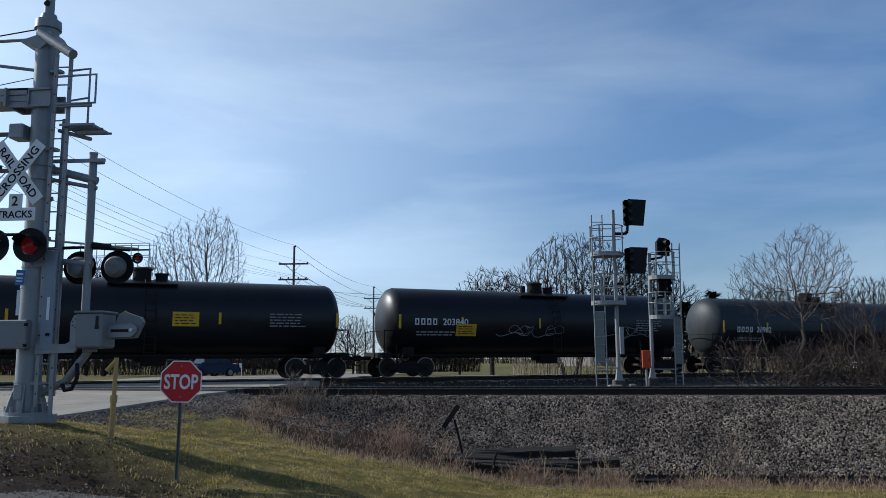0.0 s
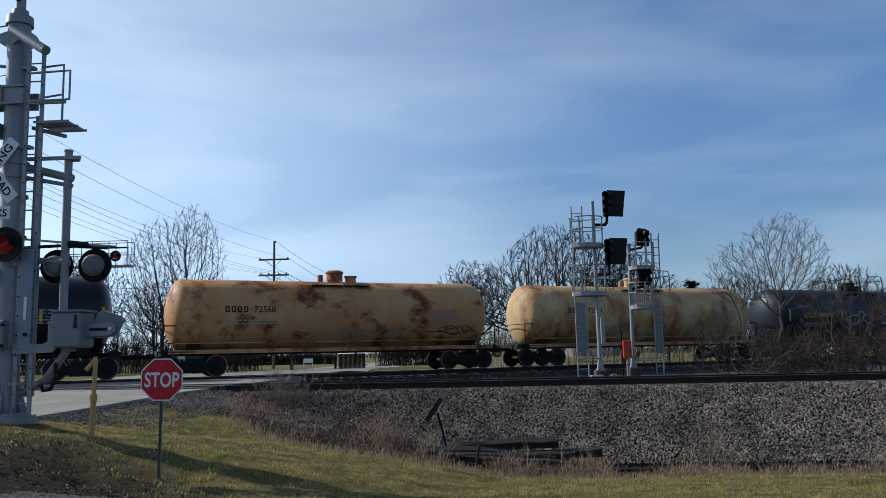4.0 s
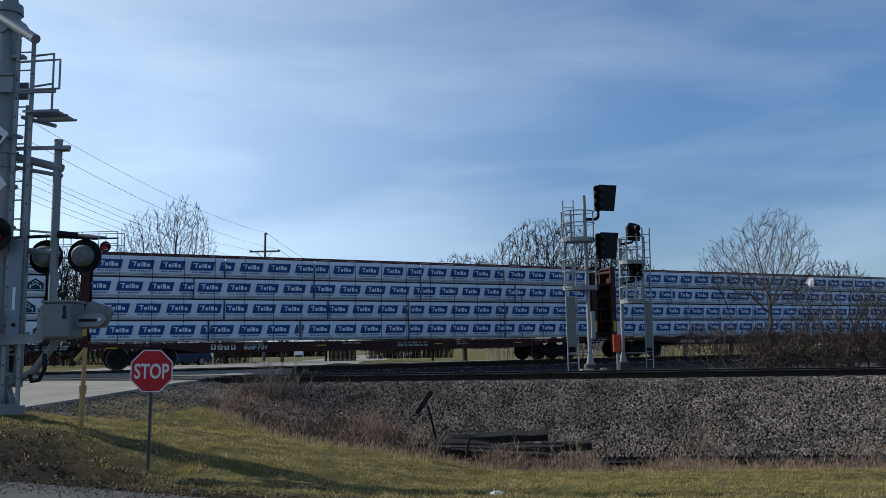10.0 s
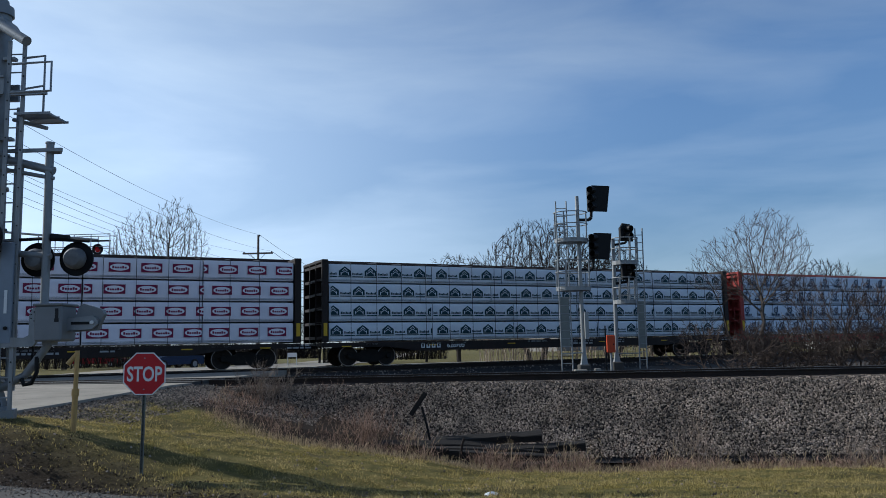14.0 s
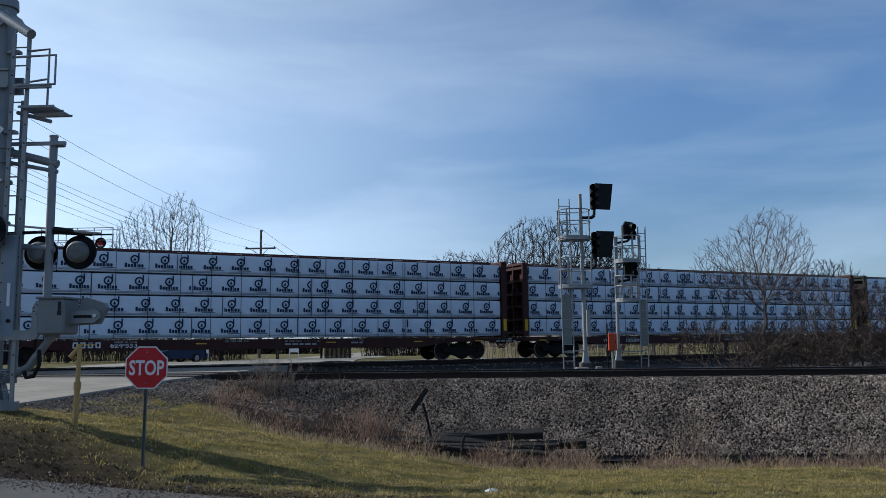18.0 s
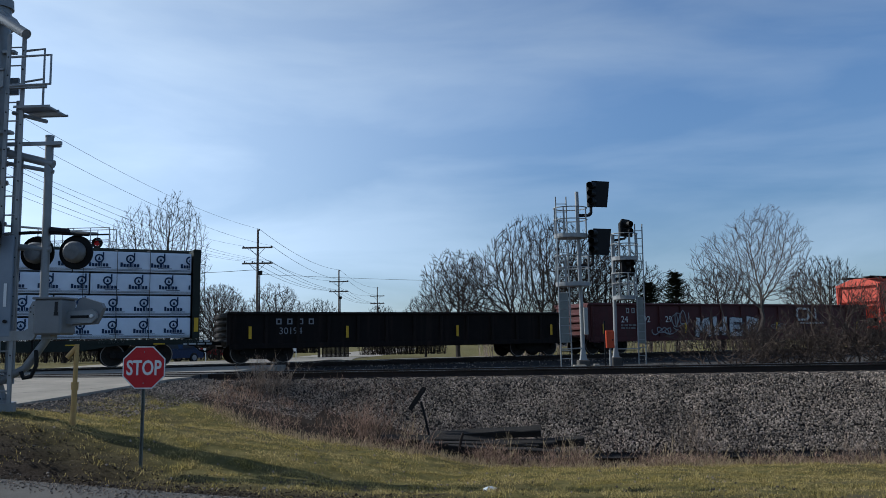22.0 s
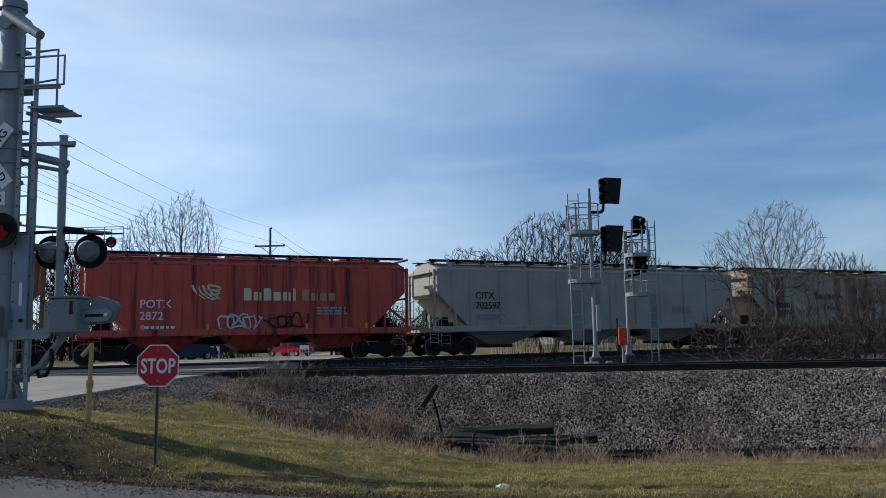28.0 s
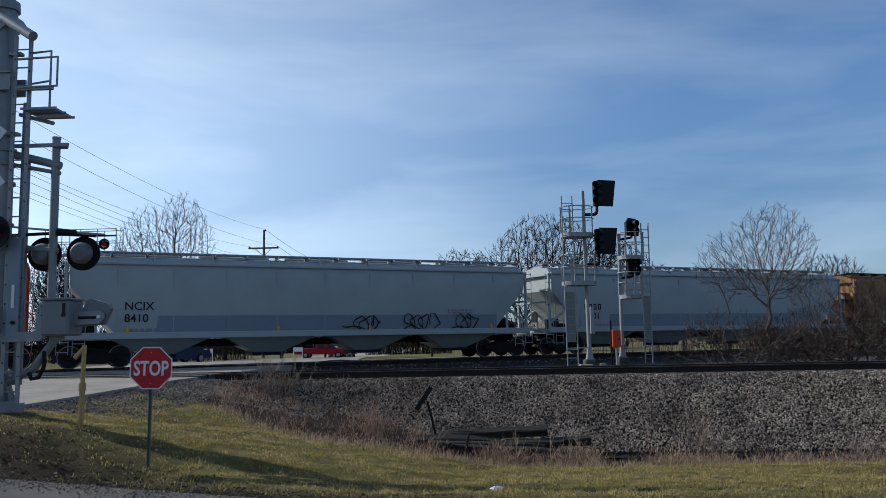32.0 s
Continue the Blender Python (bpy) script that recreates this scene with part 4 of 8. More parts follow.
def print_shapes(style):
    """The dark and the pale shapes of one printed mark."""
    g, p = Geo(), Geo()
    if style == "house":
        quad(g, [(-0.27, -0.14), (0.27, -0.14), (0.27, 0.08), (-0.27, 0.08)])
        quad(g, [(-0.27, 0.08), (0.27, 0.08), (0.0, 0.27)])
        for zt, w2 in ((0.20, 0.13), (0.09, 0.17)):
            quad(p, [(-w2, zt - 0.13), (-w2 + 0.035, zt - 0.13), (0.0, zt - 0.032), (0.0, zt)], 1)
            quad(p, [(w2, zt - 0.13), (0.0, zt), (0.0, zt - 0.032), (w2 - 0.035, zt - 0.13)], 1)
        for x in (-0.19, 0.155):
            quad(p, [(x, -0.11), (x + 0.035, -0.11), (x + 0.035, 0.02), (x, 0.02)], 1)
        quad(g, [(-0.30, -0.20), (0.30, -0.20), (0.30, -0.165), (-0.30, -0.165)])
        word_shapes(g, "blooboob", 0.34, -0.10, 0.10, 0.066)
        quad(g, [(0.34, -0.20), (0.84, -0.20), (0.84, -0.155), (0.34, -0.155)])
    elif style == "slant":
        quad(g, [(-0.49, -0.15), (0.42, -0.15), (0.50, 0.21), (-0.41, 0.21)])
        quad(p, [(-0.345, 0.105), (-0.16, 0.105), (-0.155, 0.14), (-0.34, 0.14)], 1)
        quad(p, [(-0.27, -0.05), (-0.225, -0.05), (-0.195, 0.105), (-0.24, 0.105)], 1)
        word_shapes(p, "olbo", -0.14, -0.05, 0.17, 0.145, 1)
        for i in range(6):
            x = -0.40 + i * 0.12 + (0.05 if i > 1 else 0)
            quad(g, [(x, -0.24), (x + 0.09, -0.24), (x + 0.09, -0.205), (x, -0.205)])
    elif style == "badge":
        quad(g, [(-0.39, -0.17), (0.39, -0.17), (0.39, 0.19), (-0.39, 0.19)])
        oval(p, 0, 0.01, 0.345, 0.135, 0, 1, 18)
        word_shapes(g, "booobo", -0.26, -0.04, 0.10, 0.092, 2)
    else:
        oval(g, 0.0, 0.09, 0.17, 0.17, 0.06, 0, 16)
        quad(g, [(0.11, 0.09), (0.165, 0.09), (0.165, 0.34), (0.11, 0.34)])
        quad(g, [(-0.055, 0.03), (0.055, 0.03), (0.0, 0.17)])
        word_shapes(g, "boobloo", -0.36, -0.22, 0.17, 0.112)
        quad(g, [(-0.10, -0.265), (0.42, -0.265), (0.42, -0.245), (-0.10, -0.245)])
    return g, p


def clipped(geo, lo, hi):
    """The part of flat shapes between two upright lines."""
    out = Geo()
    for f in geo.f:
        pts = [geo.v[i] for i in f]
        for sgn, lim in ((1, lo), (-1, hi)):
            keep = []
            for a, b in zip(pts, pts[1:] + pts[:1]):
                da, db = sgn * (a[0] - lim), sgn * (b[0] - lim)
                if da >= 0:
                    keep.append(a)
                if da * db < 0:
                    k = da / (da - db)
                    keep.append(tuple(a[i] + (b[i] - a[i]) * k for i in range(3)))
            pts = keep
            if len(pts) < 3:
                break
        if len(pts) > 2:
            out.add(pts, [list(range(len(pts)))])
    return out


def printed(style, lo, hi):
    """The mesh of a printed mark, cut off where its wrap ends."""
    lo, hi = max(-0.5, round(lo, 1)), min(0.9, round(hi, 1))
    key = (style, lo, hi)
    if key not in PRINTS:
        dark, pale = (clipped(q, lo, hi) for q in print_shapes(style))
        if not dark.f:
            PRINTS[key] = None
            return None
        me = bpy.data.meshes.new("printed_mark")
        n = len(dark.v)
        me.from_pydata(dark.v + pale.v, [], dark.f + [[i + n for i in f] for f in pale.f])
        me.materials.append(M_PRINTS[style])
        me.materials.append(M_WRAPS[style])
        me.polygons.foreach_set("material_index", [0] * len(dark.f) + [1] * len(pale.f))
        PRINTS[key] = me
    return PRINTS[key]


M_WRAPS = {
    "house": mat("wrap_white", (0.74, 0.77, 0.81), 0.42, 0, (0.62, 0.66, 0.71), 2.0, 0.9, 0.35, 6),
    "slant": mat("wrap_white_blue", (0.73, 0.77, 0.83), 0.42, 0, (0.60, 0.65, 0.73), 2.0, 0.9, 0.35, 6),
    "badge": mat("wrap_white_pink", (0.80, 0.76, 0.80), 0.42, 0, (0.68, 0.65, 0.71), 2.0, 0.9, 0.35, 6),
    "ring": mat("wrap_pale_blue", (0.66, 0.72, 0.81), 0.42, 0, (0.55, 0.61, 0.70), 2.0, 0.9, 0.35, 6),
}
M_PRINTS = {
    "house": mat("print_green", (0.008, 0.042, 0.055), 0.5),
    "slant": mat("print_blue", (0.014, 0.075, 0.25), 0.5),
    "badge": mat("print_crimson", (0.20, 0.014, 0.055), 0.5),
    "ring": mat("print_navy", (0.012, 0.035, 0.085), 0.5),
}
M_SEAM = mat("wrap_seam", (0.10, 0.115, 0.14), 0.6)
M_STRAP = mat("strap_dark", (0.035, 0.038, 0.045), 0.6)
TIER = 0.845
PITCH = {"house": 1.18, "slant": 1.15, "badge": 1.17, "ring": 1.11}


def wrap_mesh(style, length, variant):
    """A wrapped pack with a loose sheet over it: soft edges and shallow sags and creases on the outer face."""
    key = (style, round(length, 1), variant)
    if key not in WRAPS:
        rnd = random.Random(variant * 31 + int(length * 10))
        d, h = 1.18, TIER - 0.07
        n, m = max(10, int(length / 0.16)), 8
        rows = []
        for i in range(n + 1):
            f = i / n
            e = min(1.0, min(f, 1 - f) * length / 0.04)
            x = -length / 2 + 0.02 + (length - 0.04) * f
            ring = []
            for j in range(m + 1):
                k = j / m
                z = -h / 2 + h * k
                soft = 0.03 * (max(0, 1 - min(k, 1 - k) * 8)) ** 2 + 0.02 * (1 - e)
                crease = 0.020 * noise.noise((x * 1.7 + variant * 9, z * 3.4 + x * 1.1, variant * 3.7)) + 0.012 * noise.noise((x * 6.0 - z * 5.0, z * 7.0, variant + 20.0))
                ring.append((x, -d / 2 + soft + crease, z))
            ring += [(x, d / 2, h / 2), (x, d / 2, -h / 2)]
            rows.append(ring)
        b = Geo().loft(rows)
        s = Geo()
        s.box((0, -d / 2 - 0.006, -h / 2 + 0.055), (length - 0.08, 0.012, 0.016)).box((0, -d / 2 - 0.006, -h / 2 + 0.095), (length - 0.08, 0.012, 0.010))
        s.box((length / 2 - 0.015, -d / 2 + 0.02, 0), (0.012, 0.05, h - 0.06))
        WRAPS[key] = (b.mesh("wrapped_pack", M_WRAPS[style], True), s.mesh("wrap_seam", M_SEAM))
    return WRAPS[key]


def centerbeam_car(k, style, paint, label, number="", end_paint=None, gap_at=None, column_gap=0.0):
    car, L = start_car("centerbeam_car", k, label, "flat car")
    hb = L / 2 - 0.45          # outer face of the end bulkheads
    deck = 1.06
    top = deck + 4 * TIER + 0.10
    g = Geo()
    g.box((0, 0, deck - 0.09), (2 * hb, 2.75, 0.14))
    out = [(-hb, deck - 0.02), (hb, deck - 0.02), (hb, deck - 0.22), (hb - 3.0, deck - 0.22), (hb - 4.4, deck - 0.42), (-hb + 4.4, deck - 0.42), (-hb + 3.0, deck - 0.22), (-hb, deck - 0.22)]
    for y in (-1.36, 1.30):
        g.prism(out, "y", y, y + 0.06)
    g.box((0, 0, 0.78), (2 * hb - 5, 0.5, 0.3))
    part("deck", g, paint, car, "steel deck and side sill")
    ep = end_paint or paint
    for s in (-1, 1):
        x = s * (hb - 0.14)
        bk = part("bulkhead", Geo().box((x - s * 0.12, 0, (deck + top) / 2), (0.03, 2.75, top - deck)), ep, car, "ribbed steel end bulkhead")
        boxes_each("bulkhead_post", [((x, y, (deck + top) / 2), (0.28, 0.12, top - deck)) for y in (-1.36, -0.46, 0.46, 1.36)], ep, bk, 0.02)
        boxes_each("bulkhead_bar", [((x, 0, deck + 0.2 + i * 0.62), (0.24, 2.7, 0.12)) for i in range(6)], ep, bk)
        boxes_each("bulkhead_cap", [((x, 0, top), (0.3, 2.84, 0.14))], ep, bk, 0.03)
        part("end_ladder", ladder(s * (hb + 0.03), -1.15, 0.7, top - 0.4, 0.36), ep, bk)
        part("reflector", Geo().box((s * (hb - 0.14), -1.435, deck + 0.55), (0.16, 0.012, 0.55)), M_YELLOW, bk, "yellow reflective strip")
    c = Geo()
    c.box((0, 0, top + 0.07), (2 * hb - 0.3, 0.40, 0.13))
    c.box((0, 0, (deck + top) / 2), (2 * hb - 0.4, 0.05, top - deck - 0.1))
    part("center_beam", c, paint, car, "centre beam top chord")
    rnd = random.Random(k * 3 + 1)
    room = 2 * hb - 0.66
    for side in (-1, 1):
        for tier in range(4):
            lens = [4.9, 4.9, 4.9, 4.3, 3.7]
            if column_gap:
                lens = [5.9, 3.3, 4.88, 4.4, 3.66]
            else:
                rnd.shuffle(lens)
            f = (room - column_gap) / sum(lens)
            x = -room / 2
            for j, ln in enumerate(lens):
                ln *= f
                x += column_gap if j == 2 else 0
                var = rnd.randrange(3)
                if gap_at is not None and tier == 3 and side == -1 and x > gap_at:
                    ln -= 0.62
                    x += 0.62
                    gap_at = None
                b, s = wrap_mesh(style, round(ln, 1), var)
                dy = rnd.uniform(-0.02, 0.02)
                m = pose(x + ln / 2, side * 0.765 + dy, deck + 0.02 + TIER * (tier + 0.5), 0, 0, (0 if side < 0 else 180) + rnd.uniform(-0.25, 0.25))
                o = part("wrapped_pack", b, None, car, "", at=m)
                part("wrap_seam", s, None, o)
                px = -ln / 2 + rnd.uniform(0.0, 1.0) * PITCH[style] - 0.6
                while side < 0 and px < ln / 2 + 0.5:
                    mk = printed(style, -ln / 2 + 0.03 - px, ln / 2 - 0.03 - px)
                    if mk:
                        part("printed_mark", mk, None, o, at=pose(px, -0.621, 0.02))
                    px += PITCH[style]
                x += ln
    strap = Geo().tube([(0, -0.17, top + 0.06), (0, -1.36, top - 0.06), (0, -1.395, top - 0.12)], 0.014, 4).box((0, -1.40, (deck + top) / 2 - 0.05), (0.02, 0.006, top - deck - 0.14)).mesh("tie_down_strap", M_STRAP)
    for i in range(int((2 * hb - 2.1) / 1.19) + 1):
        part("tie_down_strap", strap, M_STRAP, car, at=pose(-hb + 1.3 + i * 1.19, 0, 0))
    for i, x in enumerate((-hb + 1.1, -hb + 5.2, -hb + 9.3, -1.0 + 4.0, hb - 4.6, hb - 1.5)):
        part("reflector", Geo().box((x, -1.368, deck - 0.14), (0.42, 0.012, 0.13)), M_YELLOW, car, "yellow reflective strip")
        small_print(part("data_stencil", Geo().add([(v[0] + x + 0.9, v[1] - 1.372, v[2] + deck - 0.1) for v in bars(1 + i % 2, 0, 0, 0.5 + 0.2 * (i % 3), 0.1, k + i).v], bars(1 + i % 2, 0, 0, 0.5 + 0.2 * (i % 3), 0.1, k + i).f), M_DIMWHITE, car))
    if number == "120204":
        lettering("WRWK", 0.30, M_WHITE, car, -7.1, -1.372, deck - 0.31, "owner_code", "white stencilled owner code", 0.004)
    else:
        for i in range(4):
            part("letter_block", hollow(0.18, 0.22, 0.05), M_WHITE, car, at=pose(-6.9 + i * 0.26, -1.372, deck - 0.2))
    if number:
        lettering(number, 0.30, M_WHITE, car, -5.7, -1.372, deck - 0.31, "number", "white stencilled car number", 0.004)
    small_print(part("data_stencil", Geo().add([(v[0] + 1.0, v[1] - 1.372, v[2] + deck - 0.12) for v in bars(2, 0, 0, 1.4, 0.12, k).v], bars(2, 0, 0, 1.4, 0.12, k).f), M_DIMWHITE, car))
    running_gear(car, L, 2.7)
    return car


C_NAVY = mat("car_blue_black", (0.011, 0.014, 0.026), 0.6, 0, (0.02, 0.02, 0.022), 2, 1, streak=(0.05, 0.035, 0.03))
C_MAROON = mat("car_maroon", (0.055, 0.016, 0.015), 0.65, 0, (0.035, 0.012, 0.012), 2, 1, streak=(0.05, 0.028, 0.022))
C_BROWN = mat("car_brown_black", (0.028, 0.019, 0.016), 0.65, 0, (0.018, 0.014, 0.013), 2, 1, streak=(0.03, 0.024, 0.02))
C_RED = mat("car_red", (0.36, 0.05, 0.042), 0.6, 0, (0.26, 0.04, 0.035), 2, 1, streak=(0.12, 0.04, 0.03), streak_range=(0.55, 0.75))
C_GREEN = mat("car_dark_green", (0.02, 0.026, 0.02), 0.65, 0, (0.014, 0.017, 0.014), 2, 1)
centerbeam_car(8, "house", C_NAVY, "centre-beam car with white lumber bundles printed in green", "737 510")
centerbeam_car(9, "slant", C_MAROON, "maroon centre-beam car with lumber wrapped in white and blue", "626 737")
centerbeam_car(10, "slant", C_MAROON, "maroon centre-beam car with blue-printed lumber, a gap in its top row", "37669", gap_at=-1.0)
centerbeam_car(11, "badge", C_BROWN, "dark brown centre-beam car with lumber wraps printed crimson", column_gap=0.4)
centerbeam_car(12, "house", C_BROWN, "dark brown centre-beam car with green-printed lumber bundles", "626705")
centerbeam_car(13, "ring", C_RED, "bright red centre-beam car with pale wrapped lumber")
centerbeam_car(14, "ring", C_MAROON, "maroon centre-beam car with pale blue wrapped lumber", "624 353")
centerbeam_car(15, "ring", C_MAROON, "dark red centre-beam car with pale wrapped lumber", "120204")
centerbeam_car(16, "ring", C_GREEN, "dark green centre-beam car with pale wrapped lumber", "730611")


def gondola_car(k, paint, label, high, ribs, deck=0.98):
    car, L = start_car("gondola_car", k, label, "gondola car")
    h = L / 2 - 0.72
    boxes_each("side_wall", [((0, y + 0.02, (deck + high) / 2), (2 * h, 0.05, high - deck)) for y in (-1.42, 1.38)], paint, car)
    for s in (-1, 1):
        ew = part("end_wall", Geo().box((s * (h - 0.03), 0, (deck + high) / 2), (0.06, 2.8, high - deck)), paint, car)
        boxes_each("end_rib", [((s * (h + 0.05), 0, deck + 0.2 + i * (high - deck - 0.3) / 4), (0.12, 2.75, 0.14)) for i in range(5)], paint, ew, 0.03)
        boxes_each("corner_post", [((s * (h + 0.02), -1.38, (deck + high) / 2), (0.18, 0.14, high - deck))], paint, ew)
    part("floor", Geo().box((0, 0, deck + 0.05), (2 * h, 2.75, 0.1)).box((0, 0, 0.8), (L - 1.6, 0.5, 0.28)), M_TRUCK, car)
    boxes_each("side_rib", [((-h + 0.15 + i * (2 * h - 0.3) / (ribs - 1), y, (deck + high) / 2 - 0.06), (0.14, 0.10, high - deck - 0.05)) for y in (-1.47, 1.47) for i in range(ribs)], paint, car, 0.02)
    boxes_each("top_chord", [((0, y, high), (2 * h + 0.2, 0.2, 0.12)) for y in (-1.44, 1.44)] + [((s * (h - 0.02), 0, high - 0.003), (0.16, 2.66, 0.12)) for s in (-1, 1)], paint, car, 0.03)
    boxes_each("side_sill", [((0, y, deck), (2 * h, 0.16, 0.22)) for y in (-1.44, 1.44)], paint, car, 0.02)
    for s in (-1, 1):
        part("end_ladder", ladder(s * (h - 0.35), -1.56, 0.5, high - 0.2, 0.42), paint, car)
    for x in (-h + 0.8, -h + 0.28 * L, 0.12 * L, h - 0.9):
        part("reflector", Geo().box((x, -1.535, deck + 0.55), (0.12, 0.012, 0.5)), M_YELLOW, car, "yellow reflective strip")
    load = Geo()
    rnd = random.Random(k)
    n = 30
    for i in range(n):
        x = -h + 0.5 + i * (2 * h - 1) / n
        load.cyl((x, rnd.uniform(-1.1, 0), high - 0.5), (x + rnd.uniform(-0.5, 1), rnd.uniform(0, 1.1), high + rnd.uniform(-0.35, 0.06)), 0.2, 0.1, 6)
    load.box((0, 0, high - 0.7), (2 * h - 0.2, 2.6, 0.4))
    part("scrap_load", load, M_TRUCK, car, "dark rough load just above the sides")
    running_gear(car, L, 2.2)
    return car, h


C_GONBLACK = mat("gondola_black", (0.0085, 0.0068, 0.0062), 0.75, 0, (0.014, 0.011, 0.0095), 2, 1, streak=(0.028, 0.018, 0.014), streak_range=(0.5, 0.72), spec=0.12)
C_GONRED = mat("gondola_maroon", (0.085, 0.024, 0.024), 0.65, 0, (0.06, 0.02, 0.02), 2, 1, streak=(0.045, 0.022, 0.02), streak_range=(0.5, 0.75))
g17, h17 = gondola_car(17, C_GONBLACK, "black scrap gondola with faded stencils", 2.05, 13, deck=0.72)
for i in range(4):
    part("letter_block", hollow(0.22, 0.24, 0.05), M_GRAF_G, g17, at=pose(-h17 + 2.0 + i * 0.46, -1.452, 1.72))
lettering("30194", 0.40, M_GRAF_G, g17, -h17 + 2.0, -1.452, 1.2, "number", "faded car number")
g18, h18 = gondola_car(18, C_GONRED, "maroon gondola with white initials and bold graffiti", 2.52, 15, deck=0.74)
for i, two in enumerate(("24", "92", "29")):
    lettering(two, 0.46, M_WHITE, g18, -h18 + 0.15 + (i + 1.25) * (2 * h18 - 0.3) / 14, -1.452, 1.60, "number", "white stencilled car number")
small_print(part("data_stencil", Geo().add([(v[0] - h18 + 1.95, -1.452, v[2] + 1.45) for v in bars(2, 0, 0, 0.9, 0.14, 3).v], bars(2, 0, 0, 0.9, 0.14, 3).f), M_DIMWHITE, g18))
for i in range(2):
    part("letter_block", hollow(0.2, 0.26, 0.05), M_DIMWHITE, g18, at=pose(-h18 + 2.4 + i * 0.35, -1.452, 2.2))


def side_scrawl(car, x, z, w, h, n, seed, r, material, label, y=-1.53):
    sc = scrawl(0, 0, w, h, n, seed, r)
    part("graffiti", Geo().add([(v[0], y + v[1], v[2]) for v in sc.v], sc.f), material, car, label, at=pose(x, 0, z))


def block_letter(car, x, z, w, h, kind, y=-1.53):
    """One fat sprayed letter shape with a dark outline; its strokes are plain slanted bars."""
    bars_ = {0: [(0.15, 0.5, 0.24, 1.0, 8), (0.85, 0.5, 0.24, 1.0, -8), (0.5, 0.62, 0.22, 0.7, 30)], 1: [(0.2, 0.5, 0.26, 1.0, -6), (0.8, 0.5, 0.26, 1.0, 6), (0.5, 0.3, 0.5, 0.26, 0)],
             2: [(0.18, 0.5, 0.28, 1.0, 0), (0.55, 0.88, 0.7, 0.24, 4), (0.5, 0.5, 0.5, 0.22, 0), (0.55, 0.12, 0.7, 0.24, -4)], 3: [(0.2, 0.5, 0.28, 1.0, 5), (0.65, 0.72, 0.5, 0.4, 12), (0.72, 0.2, 0.24, 0.55, -28)]}[kind]
    for grow_by, m2, dy, lab in ((0.07, M_GRAF_B, 0.0, "dark outline of a sprayed letter"), (0.0, M_GRAF_W, -0.006, "pale grey sprayed letter")):
        g = Geo()
        for cx, cz, bw_, bh, tilt in bars_:
            m3 = pose(0, 0, 0, 0, tilt, 0).to_3x3()
            g.box((x + (cx - 0.5) * w, y + dy, z + (cz - 0.5) * h), (bw_ * w + grow_by, 0.006, bh * h + grow_by), m3)
        part("graffiti", g, m2, car, lab)


for i, kind in enumerate((0, 1, 2, 3)):
    block_letter(g18, -2.9 + i * 1.22, 1.32 + 0.06 * (i % 2), 1.08, 1.0, kind)
for i in range(4):
    side_scrawl(g18, -3.3 + i * 1.22, 1.32, 0.8, 0.7, 3, 300 + i, 0.022, M_GRAF_B if i % 2 else M_GRAF_G, "sprayed inner lines of a letter", y=-1.545)
side_scrawl(g18, -5.0, 1.75, 0.9, 0.9, 3, 77, 0.03, M_GRAF_G, "thin sprayed tag")
side_scrawl(g18, 2.3, 1.35, 0.9, 0.4, 4, 78, 0.016, M_GRAF_G, "thin sprayed tag")
side_scrawl(g18, -6.2, 1.15, 1.3, 0.4, 4, 79, 0.03, M_GRAF_G, "thin sprayed tag")
em = Geo().tube([(0.62, -1.53, 0.52), (0.12, -1.53, 0.56), (0, -1.53, 0.44), (0, -1.53, 0.12), (0.12, -1.53, 0), (0.62, -1.53, 0.02), (0.72, -1.53, 0.14), (0.72, -1.53, 0.55), (1.18, -1.53, 0.02), (1.18, -1.53, 0.56)], 0.055, 5)
part("emblem", em, M_WHITE, g18, "white looping emblem", at=pose(4.3, 0, 1.68) @ Matrix.Diagonal((1.3, 1.0, 1.2, 1.0)))
small_print(part("data_stencil", Geo().add([(v[0] + 4.5, -1.53, v[2] + 1.5) for v in bars(1, 0, 0, 1.9, 0.18, 9).v], bars(1, 0, 0, 1.9, 0.18, 9).f), M_WHITE, g18))


